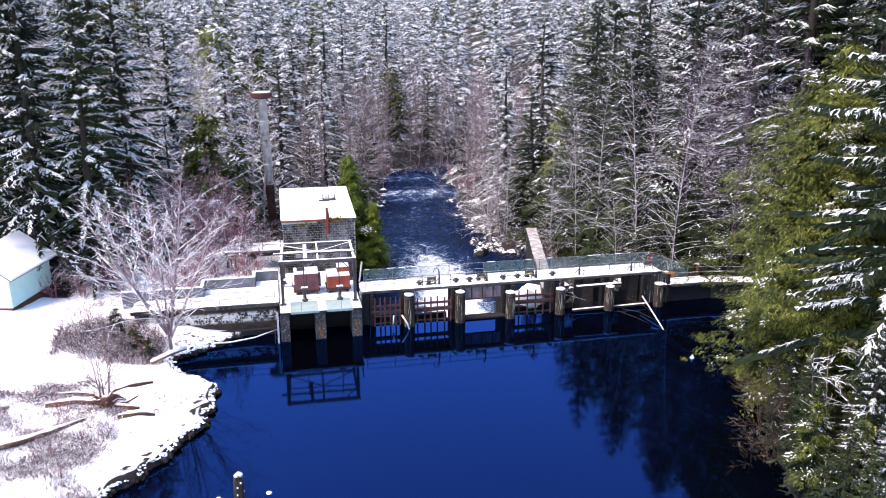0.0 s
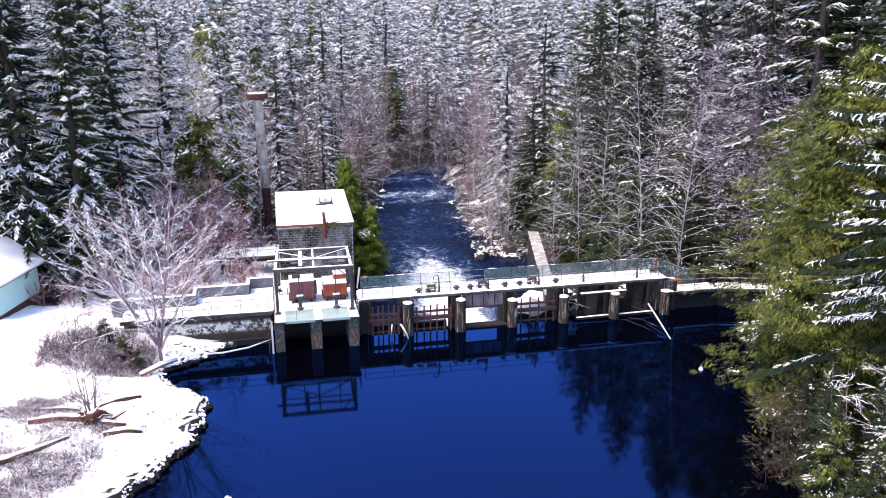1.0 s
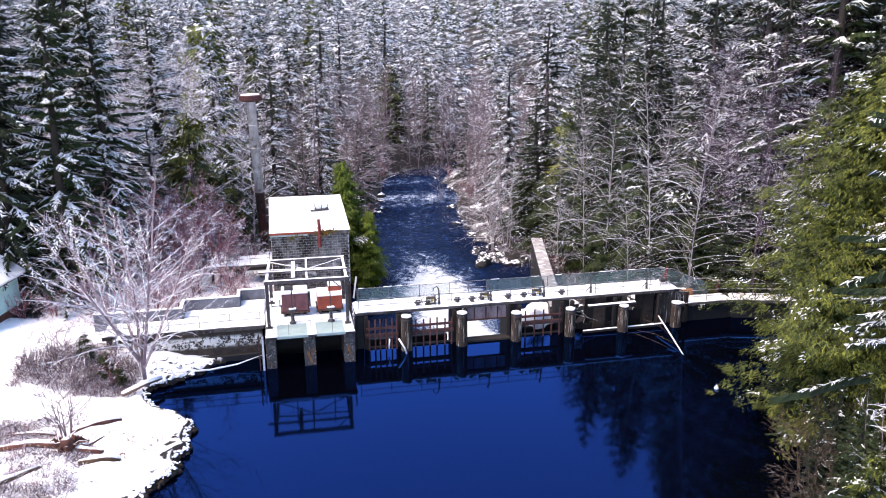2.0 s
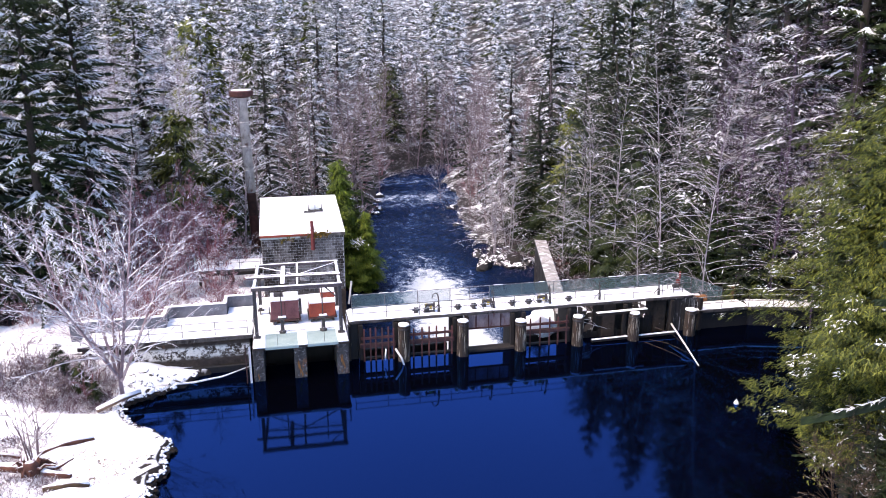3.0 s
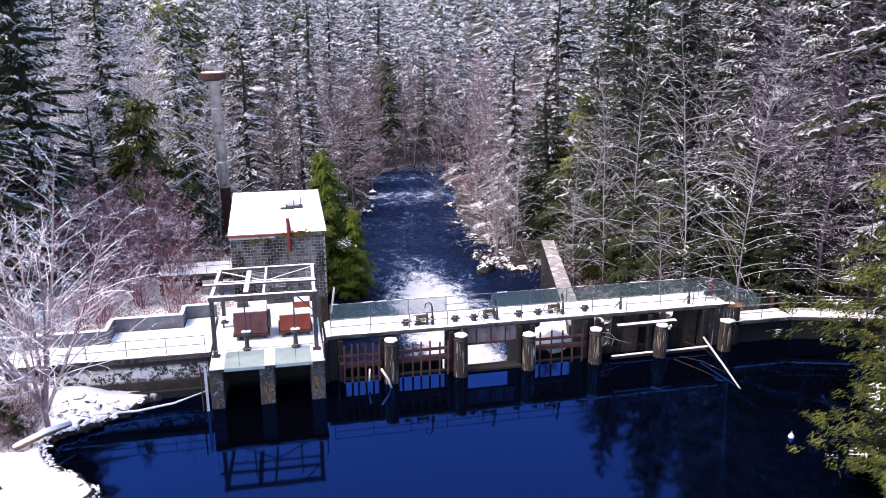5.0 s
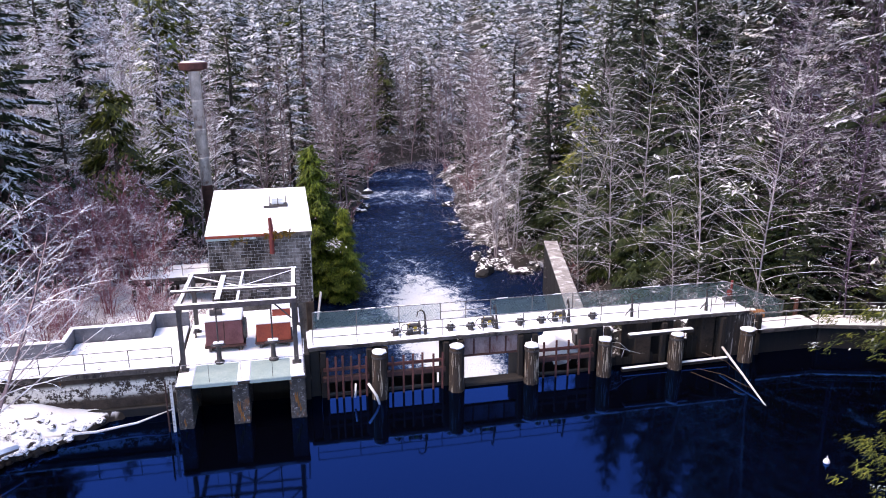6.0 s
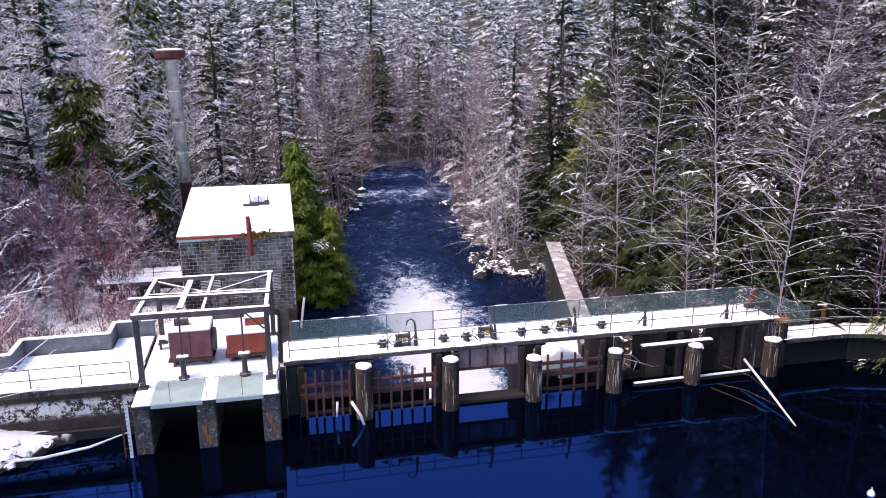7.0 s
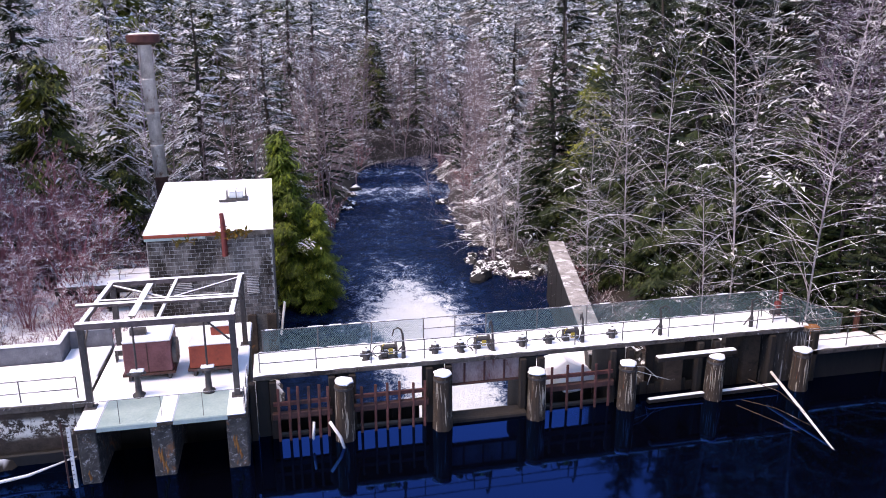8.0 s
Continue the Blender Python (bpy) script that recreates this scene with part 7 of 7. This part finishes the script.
for pts, r, m in (([(-14.6, -10.1, 0.8), (-13.2, -9.9, 0.9), (-11.9, -10.0, 0.95), (-10.9, -10.5, 0.8), (-10.0, -10.8, 0.7)], [0.2, 0.27, 0.3, 0.26, 0.16], LOG_RED), ([(-11.9, -8.6, 0.8), (-10.9, -8.0, 0.9), (-9.8, -7.4, 0.8)], [0.15, 0.19, 0.14], LOG_RED),
                  ([(-10.8, -11.9, 0.8), (-9.9, -11.6, 0.9), (-9.1, -11.6, 0.7)], [0.2, 0.24, 0.14], LOG_MOSSY), ([(-15.6, -14.5, 0.8), (-14.4, -13.6, 0.8), (-13.4, -12.9, 0.9), (-12.3, -12.1, 0.8)], [0.2, 0.24, 0.22, 0.14], LOG_MOSSY),
                  ([(-14.4, -8.7, 0.8), (-13.5, -8.5, 0.9), (-12.6, -8.6, 0.8)], [0.12, 0.16, 0.12], LOG_RED), ([(-11.6, -9.6, 0.8), (-10.8, -10.0, 1.0), (-10.2, -9.4, 0.9)], [0.1, 0.12, 0.05], LOG_RED),
                  ([(-7.9, -1.2, 0.35), (-6.0, -1.0, 0.22), (-4.4, -0.7, 0.3), (-2.95, -0.35, 0.62)], [0.045, 0.05, 0.04, 0.02], LOG_BARE), ([(-10.4, -4.0, 0.55), (-9.3, -3.4, 0.8), (-8.5, -2.6, 0.7)], [0.14, 0.15, 0.1], LOG_SNOWY)):
    driftwood("driftwood_log", pts, r, m, "rotting driftwood log half buried in snow on the shore")
rng = random.Random(14)
ob = thing("root_wad", "dark red-brown upturned root wad on the snowy point", "tree stump", at=(-11.6, -10.5, ground_at(-11.6, -10.5) + 0.05))
part("stump", Shape().lathe(0, 0, [(-0.3, 0.42), (0.1, 0.36), (0.4, 0.3), (0.55, 0.22), (0.6, 0.05)], 11, 0.15, rng), LOG_RED, ob, smooth=True)
for i in range(16):
    a = rng.uniform(0, 6.28)
    L = rng.uniform(0.5, 1.1)
    part("root", Shape().tube([(0.25 * math.cos(a), 0.25 * math.sin(a), 0.1), (0.6 * L * math.cos(a + 0.2), 0.6 * L * math.sin(a + 0.2), 0.3 + rng.uniform(-0.1, 0.3)), (L * math.cos(a), L * math.sin(a), rng.uniform(-0.1, 0.5))], [0.09, 0.06, 0.02], 6), LOG_RED, ob)
for x, y, h in ((-4.62, -19.3, 1.55), (-5.45, -19.8, 0.8)):
    ob = thing("old_post", "broken old timber post standing in the water, capped with snow", "timber post", "old posts in the water", at=(x, y, 0))
    part("shaft", Shape().lathe(0, 0, [(-1.5, 0.25), (0.2, 0.24), (h - 0.3, 0.22), (h - 0.18, 0.17), (h - 0.15, 0.05)], 15, 0.22, rng), TIMBER, ob, smooth=True)
    for k in range(9):      # splintered top
        a, q = k * 0.7, rng.uniform(0.08, 0.17)
        px, py = q * math.cos(a), q * math.sin(a)
        part("splinter", Shape().beam((px, py, h - 0.5), (px * 1.1, py * 1.1, h + rng.uniform(-0.15, 0.12)), 0.07, 0.05, 0.01), PILE_WOOD, ob)
    for k in range(5):
        a, q = rng.uniform(0, 6.28), rng.uniform(0.02, 0.15)
        part("snow_cap", Shape().lathe(q * math.cos(a), q * math.sin(a), [(h - 0.12, 0.07), (h + 0.0, 0.1), (h + 0.08, 0.04)], 8, 0.3, rng), SNOW, ob, "clump of snow", smooth=True)
    for k in range(6):
        a, zz = rng.uniform(3.4, 6.0), rng.uniform(0.15, h - 0.35)
        part("snow_fleck", Shape().lathe(0.225 * math.cos(a), 0.225 * math.sin(a), [(zz, 0.02), (zz + 0.04, 0.045), (zz + 0.09, 0.015)], 6, 0.3, rng), SNOW, ob, "fleck of snow", smooth=True)
ob = thing("buoy", "small white buoy floating near the bank", "buoy", at=(22.55, -9.4, 0))
part("float", Shape().lathe(0, 0, [(-0.1, 0.05), (-0.05, 0.11), (0.06, 0.13), (0.16, 0.08), (0.19, 0.03)], 10), WHITE_PAINT, ob, smooth=True)
part("mast", Shape().tube([(0, 0, 0.18), (0, 0, 0.3)], 0.02, 6), WHITE_PAINT, ob)
ob = thing("floating_ice", "small lump of floating snow on the dark water", "ice lump", at=(-3.4, -18.6, 0))
part("lump", Shape().lathe(0, 0, [(-0.05, 0.1), (0.03, 0.14), (0.08, 0.06)], 8, 0.2, rng), SNOW, ob, smooth=True)


def boulder(at, r, seed, label="dark boulder topped with snow"):
    g = random.Random(seed)
    bm = bmesh.new()
    bmesh.ops.create_icosphere(bm, subdivisions=3, radius=1)
    # broken faces: the ball is cut back to a dozen random planes
    cuts = [(Vector((g.gauss(0, 1), g.gauss(0, 1), g.gauss(0, 0.8))).normalized(), g.uniform(0.5, 0.85)) for _ in range(12)]
    for v in bm.verts:
        for n, depth in cuts:
            v.co -= n * max(v.co.dot(n) - depth, 0.0)
        k = 1 + 0.25 * noise.noise(v.co * 1.1 + Vector((seed, 0, 0))) + 0.16 * noise.noise(v.co * 4 + Vector((0, seed, 0)))
        v.co = Vector((v.co.x * r * k * 1.2, v.co.y * r * k, v.co.z * r * k * 0.75))
    me = bpy.data.meshes.new("boulder")
    bm.to_mesh(me)
    bm.free()
    me.materials.append(ROCK)
    ob = new("boulder", me)
    ob.matrix_basis = pose(*at, 0, 0, seed * 40)
    return tagged(ob, label, "boulder", "river boulders")


boulder((18.5, 26.2, -2.75), 0.95, 1)
rng = random.Random(19)
for i in range(46):
    u, v_ = rng.random(), rng.random()
    x, y = 18.8 + 4.6 * u - 0.6 * v_, 25.8 + 7.5 * v_
    boulder((x, y, -2.95 + 0.1 * u), rng.uniform(0.2, 0.62), 2 + i)
for i in range(16):
    y = rng.uniform(34, 86)
    side = rng.random() < 0.6
    x = lerp(RIVER_RIGHT if side else RIVER_LEFT, y) + rng.uniform(-1.0, 0.6) * (1 if side else -1)
    boulder((x, y, -2.9), rng.uniform(0.25, 0.8), 60 + i)
for i in range(16):
    boulder((rng.uniform(17.9, 24.8), rng.uniform(3.2, 6.0), -0.3 + rng.uniform(-0.3, 0.5)), rng.uniform(0.4, 0.8), 100 + i)


for x, y, z, r, k in ((15.9, 4.0, -0.35, 1.75, 201), (15.2, 4.6, -1.0, 1.1, 202), (17.0, 4.6, -0.2, 1.3, 203)):
    b = boulder((x, y, z), r, k, "heap of snow-buried rubble behind a bay")
    b.data.materials[0] = SNOW
boulder((18.5, 3.4, 0.55), 1.0, 204).data.materials[0] = SNOWY_RUBBLE
for pts in ([(21.6, -1.3, 0.5), (22.4, -2.3, 0.55), (23.4, -3.0, 0.1), (23.9, -3.3, -0.2)], [(21.0, -1.8, 0.6), (22.0, -2.9, 0.35), (23.0, -3.4, -0.1)], [(22.0, -1.0, 1.2), (22.8, -1.9, 1.0), (23.3, -2.8, 0.5)], [(18.1, 0.9, 1.1), (18.9, 0.8, 0.85), (19.6, 0.7, 0.62)], [(18.6, 0.75, 0.5), (18.7, 0.7, 0.95)], [(18.0, 0.8, 1.35), (18.5, 0.85, 1.25), (19.1, 0.8, 0.7)]):
    driftwood("drift_branch", pts, [0.014, 0.012, 0.01, 0.006][:len(pts)], LOG_BARE if pts[0][0] < 20 else TWIG_DEAD, "thin drift branch caught at the dam", False)


rng = random.Random(23)
for i in range(44):
    x, y = rng.uniform(-9.6, -5.2), rng.uniform(-2.4, 0.3)
    if ground_at(x, y) < 0.06:
        continue
    boulder((x, y, max(ground_at(x, y), 0.0) - 0.03), rng.uniform(0.1, 0.27), 140 + i, "snow-plastered rock on the bar below the wing wall").data.materials[0] = SNOWY_RUBBLE


# matted brush, dead grass and twigs poking through the snow
def brush_mat(label, n, seed, zone, mat, size, flat):
    g = np.random.default_rng(seed)
    x, y = g.uniform(zone[0], zone[1], n * 3), g.uniform(zone[2], zone[3], n * 3)
    keep = (rumple(x, y, 0.8, seed) + 0.6 * rumple(x, y, 2.1, seed + 1) + g.normal(0, 0.35, n * 3) > zone[4] + 2.2 * np.maximum(np.hypot((x - zone[0]) / (zone[1] - zone[0]) * 2 - 1, (y - zone[2]) / (zone[3] - zone[2]) * 2 - 1) - 0.75, 0)) & (land(x, y) > 0.08 if zone[3] < 3 else True)
    x, y = x[keep][:n], y[keep][:n]
    z = land(x, y)
    p = np.stack([x, y, z - 0.02], -1)
    d = g.normal(size=p.shape)
    d[:, 2] = np.abs(d[:, 2]) * flat + 0.15
    d /= np.linalg.norm(d, axis=1, keepdims=True)
    d *= (size * g.uniform(0.5, 1.4, len(p)))[:, None]
    s = np.cross(d, g.normal(size=p.shape))
    s *= (0.013 * g.uniform(0.6, 1.5, len(p)) / (np.linalg.norm(s, axis=1) + 1e-6))[:, None]
    tri = np.stack([p - s, p + s, p + d], 1)
    bend = np.stack([p + d * 0.4 - s * 0.5, p + d * 0.4 + s * 0.5, p + d * 0.8 + g.normal(0, 0.4 * size, p.shape)], 1)
    tri = np.concatenate([tri, bend])
    solid("brush", array_mesh("brush", tri.reshape(-1, 3), np.arange(len(tri) * 3).reshape(-1, 3), mat), mat, label, "brush", kind="stuff")


brush_mat("matted russet brush and dead grass poking through snow", 42000, 1, (-25, -10.6, -20, -6.8, -0.15), TWIG_MAUVE, 0.22, 0.8)
brush_mat("matted grey-mauve brush poking through snow", 30000, 2, (-25, -10.4, -20, -6.6, -0.2), TWIG, 0.24, 0.9)
brush_mat("dense mauve scrub twigs beside the abutment", 7000, 3, (-16.4, -9.8, -4.2, 0.8, -0.6), TWIG_MAUVE, 0.6, 1.3)
brush_mat("dead grass tufts along the snowy shore", 1400, 4, (-10.4, -6.8, -13.5, -2.6, 0.55), DRY_GRASS, 0.2, 1.0)
brush_mat("tangled russet brush on the slope below the dam", 9000, 5, (-21, -1.6, 4.4, 25, -0.3), TWIG_RED, 0.5, 1.0)
brush_mat("grey twigs and brambles along the river bank", 6000, 6, (19.5, 31, 5, 40, -0.1), TWIG_MAUVE, 0.6, 1.0)
brush_mat("brown reeds and dead twigs on the near bank", 4000, 7, (18.8, 30, -28, -6, -0.4), TWIG_DEAD, 0.6, 1.0)
# Dark growth added over brown soil to stand for the shore's shade.
brush_mat("low dark evergreen growth, added for the shore's deep shade", 24000, 8, (18.4, 29.5, -29, 0.5, -1.4), NEEDLE, 0.85, 0.9)
brush_mat("tangled mauve brush at the river's bend", 6000, 9, (10, 42, 78, 97, -1.2), TWIG, 1.3, 1.0)
brush_mat("bare twigs and saplings over the snowy river bank", 5000, 10, (18.5, 34, 28, 66, -1.0), TWIG_MAUVE, 0.8, 1.1)


# ragged lip of the shore: dark clods and roots under clumps of snow
def clods(name, label, category, n, seed, mat, reach, size, height, flat):
    g = np.random.default_rng(seed)
    bm = bmesh.new()
    bmesh.ops.create_icosphere(bm, subdivisions=1, radius=1)
    ball = np.array([v.co[:] for v in bm.verts])
    faces = np.array([[v.index for v in f.verts] for f in bm.faces])
    bm.free()
    vs, fs = [], []
    for k in range(n):
        y = g.uniform(-19.5, -1.5)
        x = float(lerp(LEFT_SHORE, y)) + g.uniform(*reach)
        d = float(lerp(LEFT_SHORE, y)) - x + 0.3 * rumple(x, y, 1.5, 1) + 0.1 * rumple(x, y, 3.7, 3) + 0.1 * rumple(x, y, 8.3, 2)
        x += d - g.uniform(*reach)
        r = size * g.uniform(0.5, 1.4)
        j = 1 + 0.25 * np.sin(ball * 3.1 + g.uniform(0, 6, 3)).sum(1, keepdims=True) * 0.6
        p = ball * j * np.array([r * g.uniform(0.8, 1.6), r * g.uniform(0.8, 1.6), r * flat]) + np.array([x, y, height + g.uniform(-0.05, 0.06)])
        fs.append(faces + k * len(ball))
        vs.append(p)
    me = array_mesh(name, np.concatenate(vs), np.concatenate(fs), mat)
    me.polygons.foreach_set("use_smooth", [True] * len(me.polygons))
    solid(name, me, mat, label, category, kind="stuff")


clods("shore_clods", "dark earth clods and roots along the undercut shore", "earth", 420, 5, SOIL, (-0.14, 0.3), 0.12, 0.1, 0.9)
clods("shore_snow", "ragged clumps of snow overhanging the shore", "snow", 1500, 6, SNOW, (-0.1, 0.7), 0.058, 0.33, 0.8)
brush_mat("dark brambles and dead stalks on the slope beside the platform", 2200, 11, (-14, -1.4, 4.2, 14.5, -0.6), TWIG_MAUVE, 0.45, 1.0)
